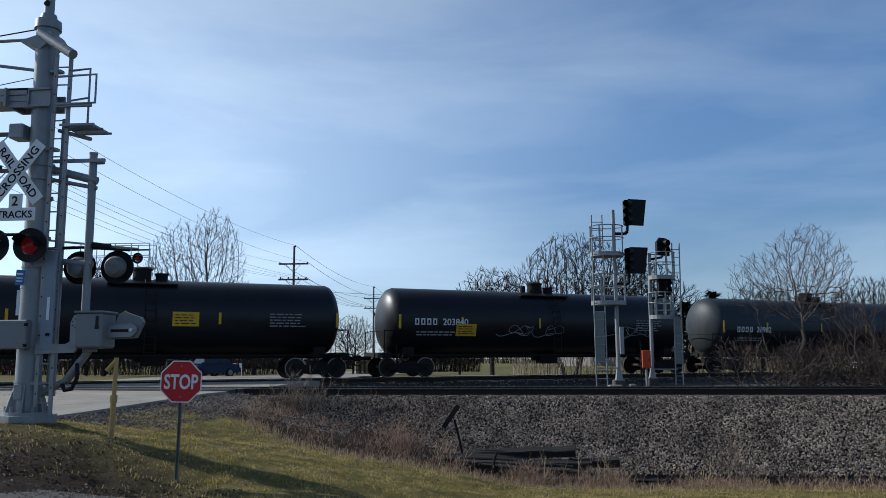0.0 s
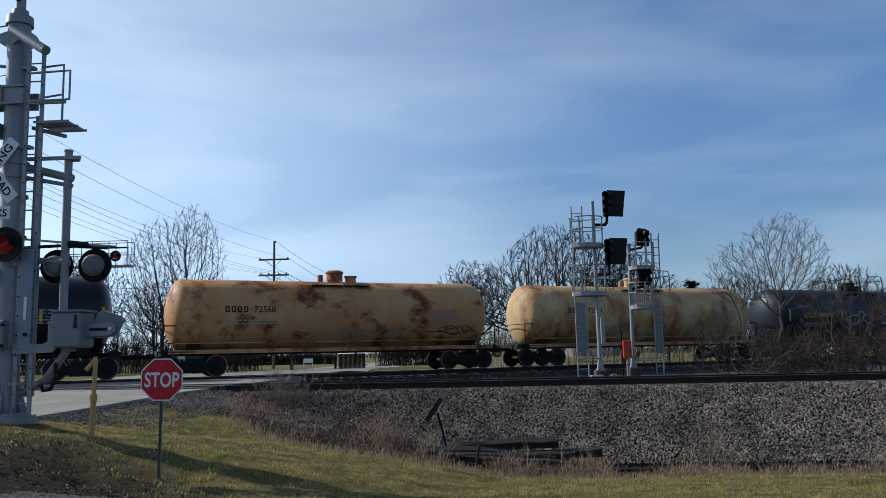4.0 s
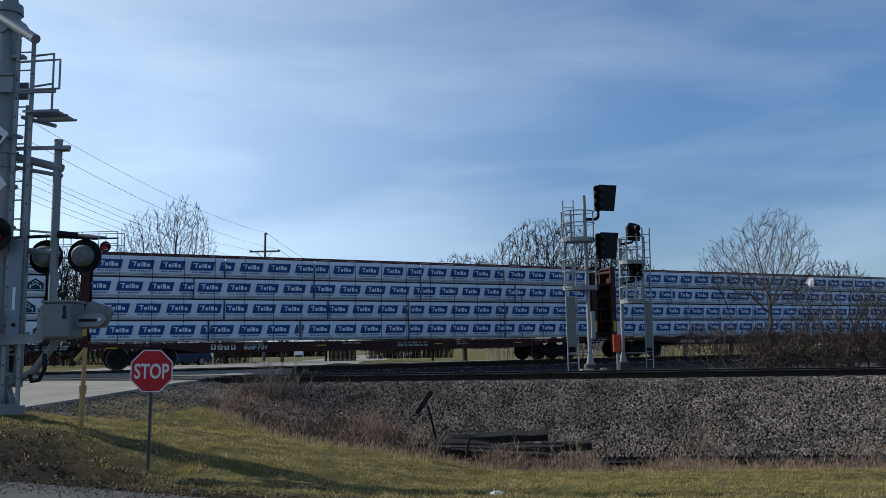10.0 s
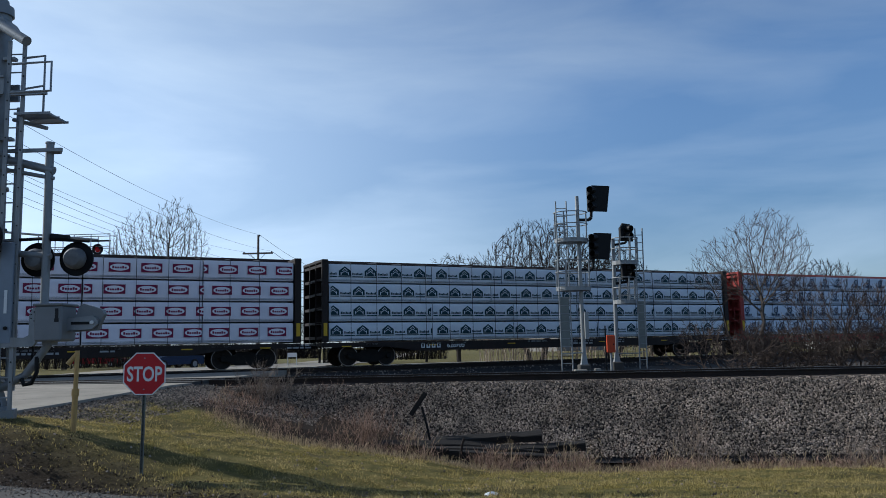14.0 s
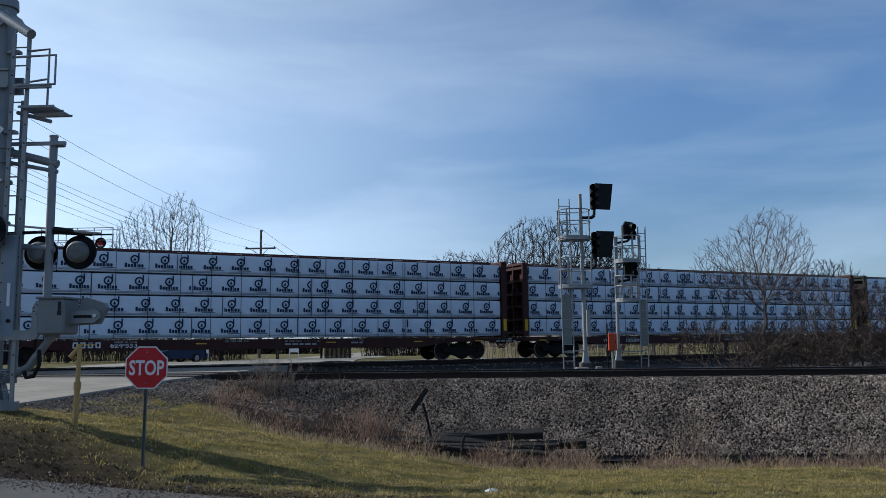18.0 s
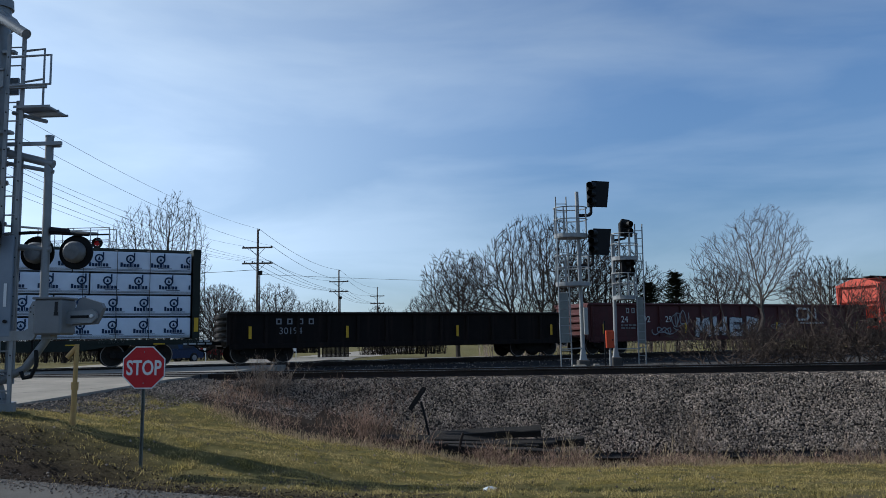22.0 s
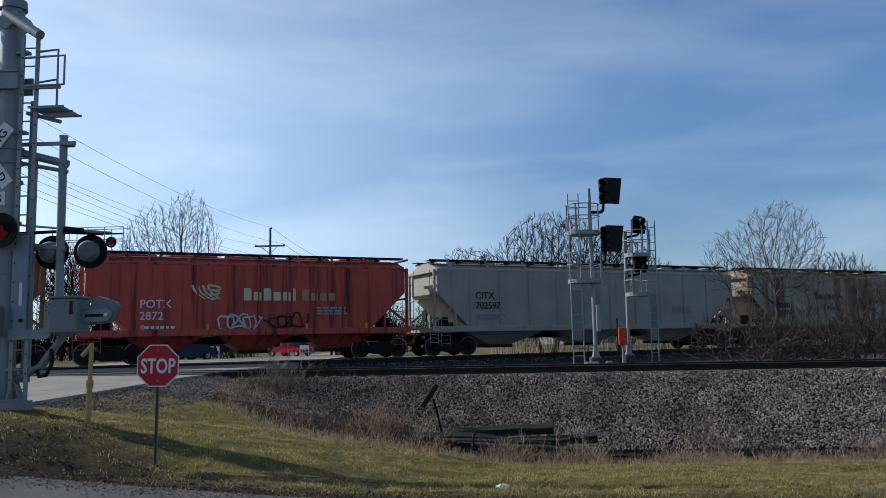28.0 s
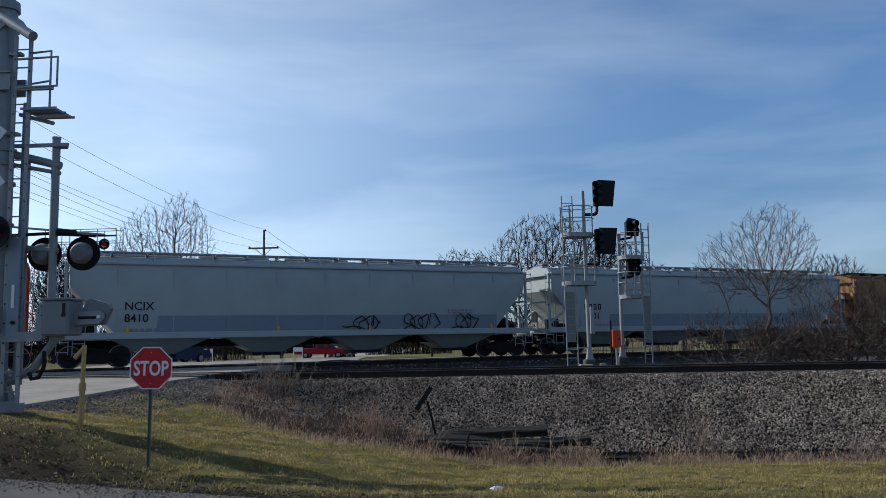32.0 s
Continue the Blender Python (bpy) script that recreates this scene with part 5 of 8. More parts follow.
def hopper_car(k, paint, label, high=4.30, bays=3, curved=False, number="", mark=4, dark_text=False, name_blocks=(), tags=(), num_size=0.44, num_z=1.75, slope=1.9, panels=8, code=""):
    car, L = start_car("hopper_car", k, label, "hopper car")
    h = L / 2 - 0.55
    w = 1.50
    low = 1.25
    eave = high - 0.42

    def section(x, zlow):
        if curved:
            pts = [(-w * 0.98, zlow)]
            for i in range(1, 6):
                a = i / 6
                pts.append((-w * (0.98 + 0.04 * math.sin(a * math.pi)), zlow + (eave - zlow) * a))
            pts += [(-w * 0.95, eave), (-w * 0.75, high - 0.12), (-0.4, high), (0.4, high), (w * 0.75, high - 0.12), (w * 0.95, eave)]
            pts += [(-p[0], p[1]) for p in reversed(pts[1:6])] + [(w * 0.98, zlow)]
        else:
            pts = [(-w, zlow), (-w, zlow + 0.02), (-w, eave), (-w * 0.93, eave + 0.12), (-0.5, high), (0.5, high), (w * 0.93, eave + 0.12), (w, eave), (w, zlow + 0.02), (w, zlow)]
        return [(x, p[0], p[1]) for p in pts]
    part("body", Geo().loft([section(-h + slope, low), section(h - slope, low)]), paint, car, smooth=curved)
    for s in (-1, 1):
        e = Geo()
        e.loft([section(s * (h - slope - 0.01), low), section(s * (h - 0.25), low + 1.6 if not curved else low + 1.9)])
        part("slope_end", e, paint, car, smooth=curved)
    boxes_each("side_sill", [((0, y * (w + 0.02), low - 0.02), (2 * h, 0.16, 0.26)) for y in (-1, 1)], paint, car, 0.02)
    boxes_each("roof_eave", [((0, y * (w * 0.97), eave + 0.06), (2 * h - 0.5, 0.1, 0.1)) for y in (-1, 1)], paint, car, 0.02)
    rib = (0.03, 0.05, eave - low - 0.3) if curved else (0.07, 0.06, eave - low)
    boxes_each("side_rib", [((-h + slope + i * 2 * (h - slope) / panels, y * (w if curved else w + 0.02), (low + eave) / 2), rib) for i in range(panels + 1) for y in (-1, 1)], paint, car)
    for s in (-1, 1):
        en = Geo()
        x = s * (h - 0.12)
        for y in (-w + 0.06, w - 0.06):
            en.box((x, y, (1.1 + eave) / 2 + (0.0)), (0.1, 0.1, eave - 1.1))
            en.box((s * (h - slope * 0.5), y, 2.15), (slope, 0.07, 0.1), pose(0, 0, 0, 0, s * 36, 0).to_3x3())
            en.box((s * (h - slope * 0.62), y, 1.75), (0.09, 0.07, 1.1))
        en.box((x, 0, 1.16), (0.3, 2 * w, 0.12))
        en.box((s * (h - slope * 0.45), 0, 1.16), (slope * 0.9, 2.6, 0.05))
        en.box((x, 0, eave), (0.12, 2 * w, 0.12))
        en.box((x, 0, 2.6), (0.06, 2 * w, 0.08))
        part("end_frame", en, paint, car)
    for s in (-1, 1):
        part("end_ladder", ladder(s * (h - 0.05), -w - 0.04, 0.55, eave, 0.4), paint, car)
        part("end_ladder", ladder(s * (h - 0.6), -w - 0.05, 0.5, 2.5, 0.42), paint, car)
        part("brake_gear", Geo().box((s * (h - 0.9), -0.4, 1.55), (0.5, 0.6, 0.5), bevel=0.05), M_TRUCK, car, "dark brake cylinder and hand wheel")
        part("brake_wheel", Geo().cyl((s * (h - 0.5), 0.5, 1.9), (s * (h - 0.44), 0.5, 1.9), 0.28, seg=14), M_TRUCK, car)
        part("brake_cylinder", Geo().cyl((s * (h - 1.2), -1.0, 1.4), (s * (h - 0.5), -1.0, 1.4), 0.16, seg=10), M_TRUCK, car)
    bl = 2 * (h - slope + 0.55) / bays
    bay = Geo().loft([[(-bl / 2 + 0.04, -w + 0.06, low), (bl / 2 - 0.04, -w + 0.06, low), (bl / 2 - 0.04, w - 0.06, low), (-bl / 2 + 0.04, w - 0.06, low)],
                      [(-0.55, -0.6, 0.48), (0.55, -0.6, 0.48), (0.55, 0.6, 0.48), (-0.55, 0.6, 0.48)]]).mesh("hopper_bay", paint)
    gate = Geo().box((0, 0, 0.42), (1.3, 1.3, 0.14)).mesh("discharge_gate", M_TRUCK)
    for i in range(bays):
        hb_ = part("hopper_bay", bay, paint, car, "tapered discharge hopper", at=pose(-(h - slope + 0.55) + (i + 0.5) * bl, 0, 0))
        part("discharge_gate", gate, M_TRUCK, hb_)
    part("center_sill", Geo().box((0, 0, 0.92), (L - 1.4, 0.45, 0.3)), M_TRUCK, car)
    t = Geo()
    for y in (-0.72, 0.72):
        t.box((0, y, high + 0.1), (2 * h - 0.2, 0.5, 0.03))
    x = -h + 0.4
    while x < h:
        t.box((x, 0, high + 0.04), (0.06, 2.5, 0.08))
        x += 1.3
    for y in (-0.98, 0.98):
        t.box((0, y, high + 0.12), (2 * h - 0.2, 0.03, 0.06))
    br = Geo()
    x = -h + 1.0
    while x < h - 0.5:
        br.prism([(-1.40, eave + 0.12), (-1.34, eave + 0.12), (-0.95, high + 0.10), (-1.05, high + 0.10)], "x", x - 0.04, x + 0.04)
        x += 2 * h / 9
    tagged(part("roof_bracket", br, paint, car), kind="stuff")
    part("roof_walk", t, M_TRUCK if not curved else M_GALV, car, "grated running board along the roof")
    boxes_each("roof_hatch", [(((i - 2) * 2 * h / 5.6, 0, high + 0.04), (2 * h / 7, 0.66, 0.12)) for i in range(5)], paint, car, 0.03)
    tm = M_STENBLACK if dark_text else M_WHITE
    face = -w - 0.03
    x0 = -h + slope + 0.3
    if code:
        lettering(code, num_size, tm, car, x0 - 0.05, face - 0.004, num_z + num_size * 1.05, "owner_code", "stencilled owner code", 0.005)
    for i in range(0 if code else mark):
        part("letter_block", hollow(num_size * 0.42, num_size * 0.66, num_size * 0.13), tm, car, at=pose(x0 + i * num_size * 0.62, face, num_z + num_size * 1.35))
    if number:
        lettering(number, num_size, tm, car, x0 - 0.05, face - 0.004, num_z, "number", "stencilled car number", 0.005)
    small_print(part("data_stencil", Geo().add([(v[0] + x0, v[1] + face, v[2] + num_z - 0.3) for v in bars(2, 0, 0, 1.3, 0.15, k).v], bars(2, 0, 0, 1.3, 0.15, k).f), tm if not dark_text else M_GRAF_G, car))
    part("data_stencil", Geo().add([(v[0] + h - slope - 2.4, v[1] + face, v[2] + 2.2) for v in bars(3, 0, 0, 1.2, 0.12, k + 5).v], bars(3, 0, 0, 1.2, 0.12, k + 5).f), M_DIMWHITE if not dark_text else M_GRAF_G, car)
    for x, z, ww, hh, m2, lab in name_blocks:
        part("name_block", Geo().box((0, 0, 0), (ww * 0.86, 0.006, hh)), m2, car, lab, at=pose(x, face - 0.008, z))
    for i, (x, z, ww, hh, n2, m2, r2) in enumerate(tags):
        sc = scrawl(0, 0, ww, hh, n2, k * 5 + i, r2)
        part("graffiti", Geo().add([(v[0] + x, face - 0.045 - 0.004 * i, v[2] + z) for v in sc.v], sc.f), m2, car, "sprayed graffiti strokes")
    for x in (-h + slope * 1.2, -2.0, 2.0, h - slope * 1.1):
        part("reflector", Geo().box((x, face - 0.06, low + 0.12), (0.1, 0.012, 0.36)), M_YELLOW, car, "yellow reflective strip")
    running_gear(car, L, 1.75)
    return car


H_RED = mat("hopper_red", (0.56, 0.095, 0.062), 0.6, 0, (0.45, 0.075, 0.05), 0.8, 1, 0.03, 20, streak=(0.13, 0.032, 0.022), streak_scale=(3.2, 2.2, 0.16), streak_range=(0.53, 0.70))
H_REDSTAIN = mat("hopper_red_stained", (0.52, 0.088, 0.060), 0.62, 0, (0.40, 0.066, 0.046), 0.8, 1, 0.03, 20, streak=(0.055, 0.020, 0.016), streak_scale=(2.4, 2.0, 0.11), streak_range=(0.50, 0.64))
H_REDCLEAN = mat("hopper_red_clean", (0.46, 0.072, 0.046), 0.55, 0, (0.40, 0.064, 0.042), 0.8, 1, 0.03, 20, streak=(0.30, 0.07, 0.05), streak_range=(0.6, 0.8))
H_RUST = mat("hopper_rust", (0.30, 0.22, 0.12), 0.75, 0, (0.22, 0.10, 0.035), 1.0, 1, 0.06, 20, streak=(0.14, 0.055, 0.02), streak_scale=(2.4, 2.0, 0.3), streak_range=(0.44, 0.62))
H_GREY = mat("hopper_grey", (0.37, 0.345, 0.295), 0.6, 0, (0.29, 0.268, 0.225), 0.8, 1, 0.03, 20, streak=(0.20, 0.16, 0.13), streak_range=(0.55, 0.75))
H_GREYRUST = mat("hopper_grey_rust", (0.36, 0.325, 0.245), 0.65, 0, (0.28, 0.25, 0.18), 0.8, 1, 0.03, 20, streak=(0.15, 0.048, 0.017), streak_scale=(0.95, 0.9, 0.10), streak_range=(0.49, 0.60))
H_PALE = mat("hopper_pale_grey", (0.36, 0.385, 0.375), 0.5, 0, (0.31, 0.33, 0.325), 0.8, 1, 0.02, 20, streak=(0.34, 0.35, 0.33), streak_range=(0.55, 0.8))
M_CREAMTXT = mat("name_cream", (0.68, 0.58, 0.36), 0.55)
M_CREAMDIM = mat("name_dim", (0.50, 0.24, 0.15), 0.6)
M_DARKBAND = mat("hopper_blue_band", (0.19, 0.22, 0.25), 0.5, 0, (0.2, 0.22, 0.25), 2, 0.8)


def cream_name(car, x, face=-1.545):
    """The cream swirl and name on the red hoppers, as plain shapes."""
    g, q, w = Geo(), Geo(), Geo()
    word_shapes(g, "bobool", x + 0.30, 2.50, 0.50, 0.42)
    word_shapes(w, "booo", x + 2.70, 2.50, 0.46, 0.40)
    for i in range(4):
        a = x - 1.75 + i * 0.20
        q.loft([[(a + 0.02 * j * j + dx, 0, 3.10 - 0.11 * j) for j in range(6)] for dx in (0, 0.10)], close=False)
    for i in range(3):
        z = 3.08 - i * 0.17
        q.loft([[(x - 1.1 + 0.52 * math.sin(j * 0.45) - 0.05 * i, 0, z - 0.04 * j + dz) for j in range(7)] for dz in (0, 0.08)], close=False)
    for name, geo, m2, lab in (("name_block", g, M_CREAMTXT, "cream painted name as plain shapes"), ("name_block", w, M_CREAMDIM, "thin faded second word"), ("emblem", q, M_CREAMTXT, "cream swirl emblem")):
        part(name, geo, m2, car, lab, at=pose(0, face, 0))


cream_name(hopper_car(19, H_RED, "faded red covered hopper with cream name and bold graffiti", number="2969", code="POTX", tags=((-3.6, 1.62, 2.6, 0.8, 5, M_GRAF_B, 0.07), (-3.5, 1.65, 2.6, 0.6, 5, M_CREAMTXT, 0.05), (0.4, 1.62, 4.2, 1.0, 7, M_GRAF_B, 0.09), (0.5, 1.65, 4.0, 0.8, 7, M_GRAF_G, 0.06))), -0.9)
cream_name(hopper_car(20, H_RED, "faded red covered hopper with cream name", number="2990", code="POTX"), -0.9)
hopper_car(21, H_RUST, "covered hopper almost wholly brown with rust", mark=0, panels=14)
cream_name(hopper_car(22, H_REDSTAIN, "weathered red covered hopper with dark stains", number="2872", code="POTX", tags=((-1.4, 1.65, 1.4, 0.8, 4, M_GRAF_W, 0.04), (0.6, 1.65, 1.2, 0.7, 3, M_GRAF_B, 0.04))), -0.9)
hopper_car(23, H_GREY, "long grey covered hopper with rusty roof edge", number="702597", code="CITX", dark_text=True, panels=9, num_z=2.15)
h24 = hopper_car(24, H_GREYRUST, "pale hopper with broad rust stains and dark lettering", number="200749", dark_text=True, panels=7, num_size=0.42, name_blocks=[(-1.4 + i * 0.36, 2.8 + (0.08 if i == 0 else 0), 0.3, 0.5 if i == 0 else 0.30, M_GRAF_BR, "") for i in range(6)])
lettering("Wholesale", 0.34, M_GRAF_BR, h24, -0.9, -1.56, 2.05, "lettering", "faded dark word", 0.003)
lettering("GROWING", 0.50, M_GRAF_BR, h24, 2.1, -1.56, 2.40, "lettering", "faded dark word", 0.012)
lettering("together", 0.46, M_GRAF_BR, h24, 2.1, -1.56, 2.02, "lettering", "faded thin dark word")
h25 = hopper_car(25, H_REDCLEAN, "bright red covered hopper with blue and white graffiti", number="3137", code="POTX")
cream_name(h25, -0.9)
cl = [(-3.4, 1.2), (-2.9, 1.55), (-2.2, 1.9), (-1.9, 2.25), (-1.0, 2.12), (-0.2, 2.3), (0.9, 2.18), (1.9, 2.32), (2.6, 2.1), (3.1, 1.7), (3.9, 1.75), (4.0, 1.45), (3.4, 1.2)]
part("graffiti", Geo().prism(cl, "y", -1.590, -1.585), M_GRAF_BLUE, h25, "blue sprayed cloud behind the letters")
for i, kind in enumerate((0, 1, 2, 3, 1, 2)):
    block_letter(h25, -1.85 + i * 0.84, 1.72 + 0.05 * (i % 2), 0.72, 0.85, kind, y=-1.598)
h26 = hopper_car(26, H_PALE, "long pale grey covered hopper with blue-grey lower band", number="8410", code="NCIX", dark_text=True, curved=True, bays=4, slope=1.9, high=4.36, tags=((1.2, 1.62, 1.3, 0.7, 3, M_GRAF_B, 0.03), (3.4, 1.66, 1.8, 0.8, 4, M_GRAF_B, 0.03), (6.0, 1.62, 1.2, 0.7, 3, M_GRAF_B, 0.03)))
h27 = hopper_car(27, H_PALE, "long pale grey covered hopper with smooth sides", number="3101", dark_text=True, curved=True, bays=4, slope=1.9, high=4.36)
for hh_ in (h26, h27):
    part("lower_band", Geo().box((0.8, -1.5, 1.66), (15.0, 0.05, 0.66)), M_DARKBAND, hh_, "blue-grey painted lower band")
hopper_car(28, H_RUST, "rust-brown covered hopper at the tail of view", mark=0, panels=12)


# ---- trackside things ----


NEARER = 0.905      # the sign and the vent pipe stand on the grassy mound


def stop_sign():
    s = thing("stop_sign", pose(-5.12 * NEARER, 12.2 * NEARER, EYE - 1.855 * NEARER, 0, 0.8, 4) @ Matrix.Scale(0.841 * NEARER, 4), "red octagonal stop sign on a perforated steel post", "road sign")
    post = Geo()
    for y in (-0.02, 0.02):
        post.box((y * 1.2, 0.0, 1.05), (0.006, 0.035, 2.2))
    post.box((0, 0.017, 1.05), (0.05, 0.005, 2.2))
    part("post", post, mat("post_green_grey", (0.19, 0.195, 0.17), 0.8, 0.1, (0.13, 0.135, 0.115), 8, 0.8), s, "grey-green perforated post")
    h = Geo()
    z = 0.12
    while z < 2.1:
        h.cyl((0, -0.0215, z), (0, -0.018, z), 0.006, seg=6)
        z += 0.075
    tagged(part("post_hole", h, M_BLACK, s), kind="stuff")
    c = Vector((0, -0.03, 1.80))

    def octa(r):
        return [(r * math.cos(radians(22.5 + 45 * i)), r * math.sin(radians(22.5 + 45 * i))) for i in range(8)]
    R0 = 0.381 / math.cos(radians(22.5))
    p = part("panel", Geo().prism([(a, b + c.z) for a, b in octa(R0)], "y", c.y, c.y + 0.006), M_SIGNWHITE, s, "octagonal sign panel with white border")
    part("red_face", Geo().prism([(a, b + c.z) for a, b in octa(R0 * 0.945)], "y", c.y - 0.003, c.y), M_RED, p)
    me = text_mesh("STOP", 0.37, M_SIGNWHITE, 0.008)
    xs = [v.co.x for v in me.vertices]
    wid = max(xs) - min(xs)
    k = 0.63 / wid
    part("word", me, M_SIGNWHITE, p, "white word STOP", at=pose(-0.315, c.y - 0.006, c.z - 0.130, 90) @ Matrix.Diagonal((k, 1.0, 1.0, 1.0)))
    for z in (0.28, -0.28):
        part("bolt", Geo().cyl((0, c.y - 0.012, c.z + z), (0, c.y, c.z + z), 0.011, seg=8), M_GALV, s)


stop_sign()


def marker_pipe():
    s = thing("vent_pipe", pose(-7.51 * 0.85, 14.8 * 0.85, EYE - 1.545 * 0.85, 0, 1.2, 0) @ Matrix.Scale(0.85, 4), "rust-streaked yellow vent pipe with a bent top", "pipe")
    part("pipe", Geo().cyl((0, 0, 0), (0.0, 0, 0.85), 0.052, seg=12).cyl((0, 0, 0.85), (0, 0, 1.58), 0.042, seg=12), M_PIPE, s, smooth=True)
    part("coupling", Geo().cyl((0, 0, 0.74), (0, 0, 0.88), 0.066, seg=12), M_PIPE, s, smooth=True)
    part("elbow", Geo().cyl((0.0, 0, 1.53), (-0.16, -0.03, 1.33), 0.044, seg=12).cyl((0.0, 0, 1.5), (0.0, 0, 1.58), 0.046, 0.03, 12), M_PIPE, s, "downturned outlet", smooth=True)


marker_pipe()


def flasher(parent, x, y, z, face, lens, name="flasher", disc=0.29):
    """A crossing lamp: black background disc, hood, lens; face -1 looks to the filmer's side, 1 away."""
    n = 26
    d = Geo()
    rim = [[(x + disc * k * math.cos(2 * math.pi * i / n), y + face * off, z + disc * k * math.sin(2 * math.pi * i / n)) for i in range(n)] for k, off in ((1, 0), (1, 0.03), (0.56, 0.012), (0.56, 0))]
    d.loft(rim, caps=False)
    d.cyl((x, y - face * 0.005, z), (x, y - face * 0.16, z), disc * 0.5, disc * 0.36, 18)
    f = part(name, d, M_BLACK, parent, "round crossing lamp with black background", smooth=True)
    dome = []
    for a in (90, 60, 30, 8):
        dome.append([(x + 0.152 * math.sin(radians(a)) * math.cos(2 * math.pi * i / n), y + face * (0.02 + 0.04 * math.cos(radians(a))), z + 0.152 * math.sin(radians(a)) * math.sin(2 * math.pi * i / n)) for i in range(n)])
    part("lens", Geo().loft(dome), lens, f, smooth=True)
    hood = Geo()
    arc = [radians(a) for a in range(-10, 200, 15)]
    rows = [[(x + 0.165 * math.cos(a), y + face * 0.02, z + 0.165 * math.sin(a)) for a in arc],
            [(x + 0.16 * math.cos(a), y + face * (0.30 if 20 < math.degrees(a) < 160 else 0.18), z + 0.16 * math.sin(a)) for a in arc]]
    hood.loft(rows, close=False)
    part("hood", hood, M_BLACK, f, smooth=True)
    return f


M_GATEBOX = mat("gate_box_grey", (0.215, 0.22, 0.225), 0.5, 0.1, (0.16, 0.165, 0.17), 3, 0.8, 0.03)
M_CABGREY = mat("cabinet_blue_grey", (0.23, 0.265, 0.31), 0.5, 0.1, (0.18, 0.21, 0.25), 3, 0.8)


def crossing_mast():
    m = thing("crossing_signal_mast", pose(-8.08, 13.0, -0.16), "tall galvanised crossing signal mast with gate, lamps and crossbuck", "crossing signal")
    part("column", Geo().cyl((0, 0, 0.0), (-0.06, 0, 6.85), 0.205, 0.185, 28), M_GALV, m, "tall galvanised steel column", smooth=True)
    part("cap", Geo().cyl((-0.06, 0, 6.82), (-0.06, 0, 6.98), 0.225, 0.215, 24).cyl((-0.06, 0, 6.98), (-0.06, 0, 7.10), 0.15, 0.13, 20), M_GALV, m, smooth=True)
    part("bell", Geo().cyl((-0.06, 0, 7.10), (-0.06, 0, 7.42), 0.085, 0.085, 16).cyl((-0.06, 0, 7.42), (-0.06, 0, 7.46), 0.10, 0.09, 16), M_GALV, m, "upright crossing bell on top", smooth=True)
    part("bell_opening", Geo().cyl((-0.06, -0.080, 7.29), (-0.06, -0.092, 7.29), 0.055, seg=14), M_BLACK, m)
    base = Geo()
    base.cyl((0, 0, -0.3), (0, 0, 0.10), 0.48, seg=8).cyl((0, 0, 0.10), (0, 0, 0.15), 0.36, seg=24)
    part("base_plate", base, M_GALV, m)
    for i in range(6):
        a = 2 * math.pi * i / 6 + 0.3
        part("anchor_bolt", Geo().cyl((0.33 * math.cos(a), 0.33 * math.sin(a), 0.12), (0.33 * math.cos(a), 0.33 * math.sin(a), 0.24), 0.025, seg=6), M_GALV, m)
        g = Geo()
        g.prism([(0.2, 0.15), (0.34, 0.15), (0.2, 0.62)], "y", -0.012, 0.012)
        part("gusset", g, M_GALV, m, at=pose(0, 0, 0, 0, 0, math.degrees(a) + 30))
    for z in (0.62, 2.2, 2.55, 3.05, 3.75, 4.08, 4.32):
        part("band_clamp", Geo().cyl((-0.01, 0, z), (-0.01, 0, z + 0.035), 0.215, seg=24).box((0.2, -0.05, z + 0.017), (0.1, 0.04, 0.035)), M_GALV, m)
    part("access_cover", Geo().box((-0.05, -0.205, 0.48), (0.15, 0.02, 0.26), bevel=0.05), M_GALV, m, "oval hand-hole cover")
    # ladder up the column
    for x in (0.24, 0.50):
        st = Geo().box((x, -0.16, 3.2), (0.065, 0.03, 6.2))
        part("ladder_stile", st, M_GALV, m)
    for i in range(19):
        part("ladder_rung", Geo().cyl((0.24, -0.16, 0.3 + i * 0.32), (0.50, -0.16, 0.3 + i * 0.32), 0.013, seg=6), M_GALV, m)
    for z in (0.62, 2.6, 4.6, 6.0):
        part("ladder_bracket", Geo().box((0.22, -0.1, z), (0.2, 0.12, 0.05)), M_GALV, m)
    sc = Geo()
    for z in np.arange(0.45, 6.2, 0.32):
        sc.cyl((0.24, -0.182, z), (0.24, -0.172, z), 0.014, seg=6).cyl((0.50, -0.182, z + 0.1), (0.50, -0.172, z + 0.1), 0.014, seg=6)
    tagged(part("ladder_bolt", sc, M_BLACK, m), kind="stuff")
    part("conduit", Geo().cyl((0.3, 0.1, 0.4), (0.3, 0.1, 5.2), 0.045, seg=8).cyl((0.38, 0.12, 0.4), (0.38, 0.12, 4.3), 0.03, seg=8), M_GALV, m)
    # walkway and its railing at the top
    rl = Geo()
    rl.tube([(0.40, 0, 6.05), (0.77, 0, 6.08), (0.77, 0, 4.98)], 0.022).tube([(0.77, 0, 5.55), (0.40, 0, 5.5)], 0.018).tube([(0.40, 0, 5.95), (0.40, 0, 4.9)], 0.02)
    rl.tube([(0.40, -0.35, 5.82), (1.08, -0.35, 5.84), (1.08, -0.35, 5.34), (0.40, -0.35, 5.32)], 0.022)
    rl.box((0.62, -0.2, 5.36), (0.62, 0.06, 0.07))
    part("walkway_railing", rl, M_GALV, m, "pipe railing of the service walkway")
    gr = Geo()
    for i in range(13):
        gr.box((0.48 + i * 0.045, 0, 4.98), (0.012, 0.62, 0.035))
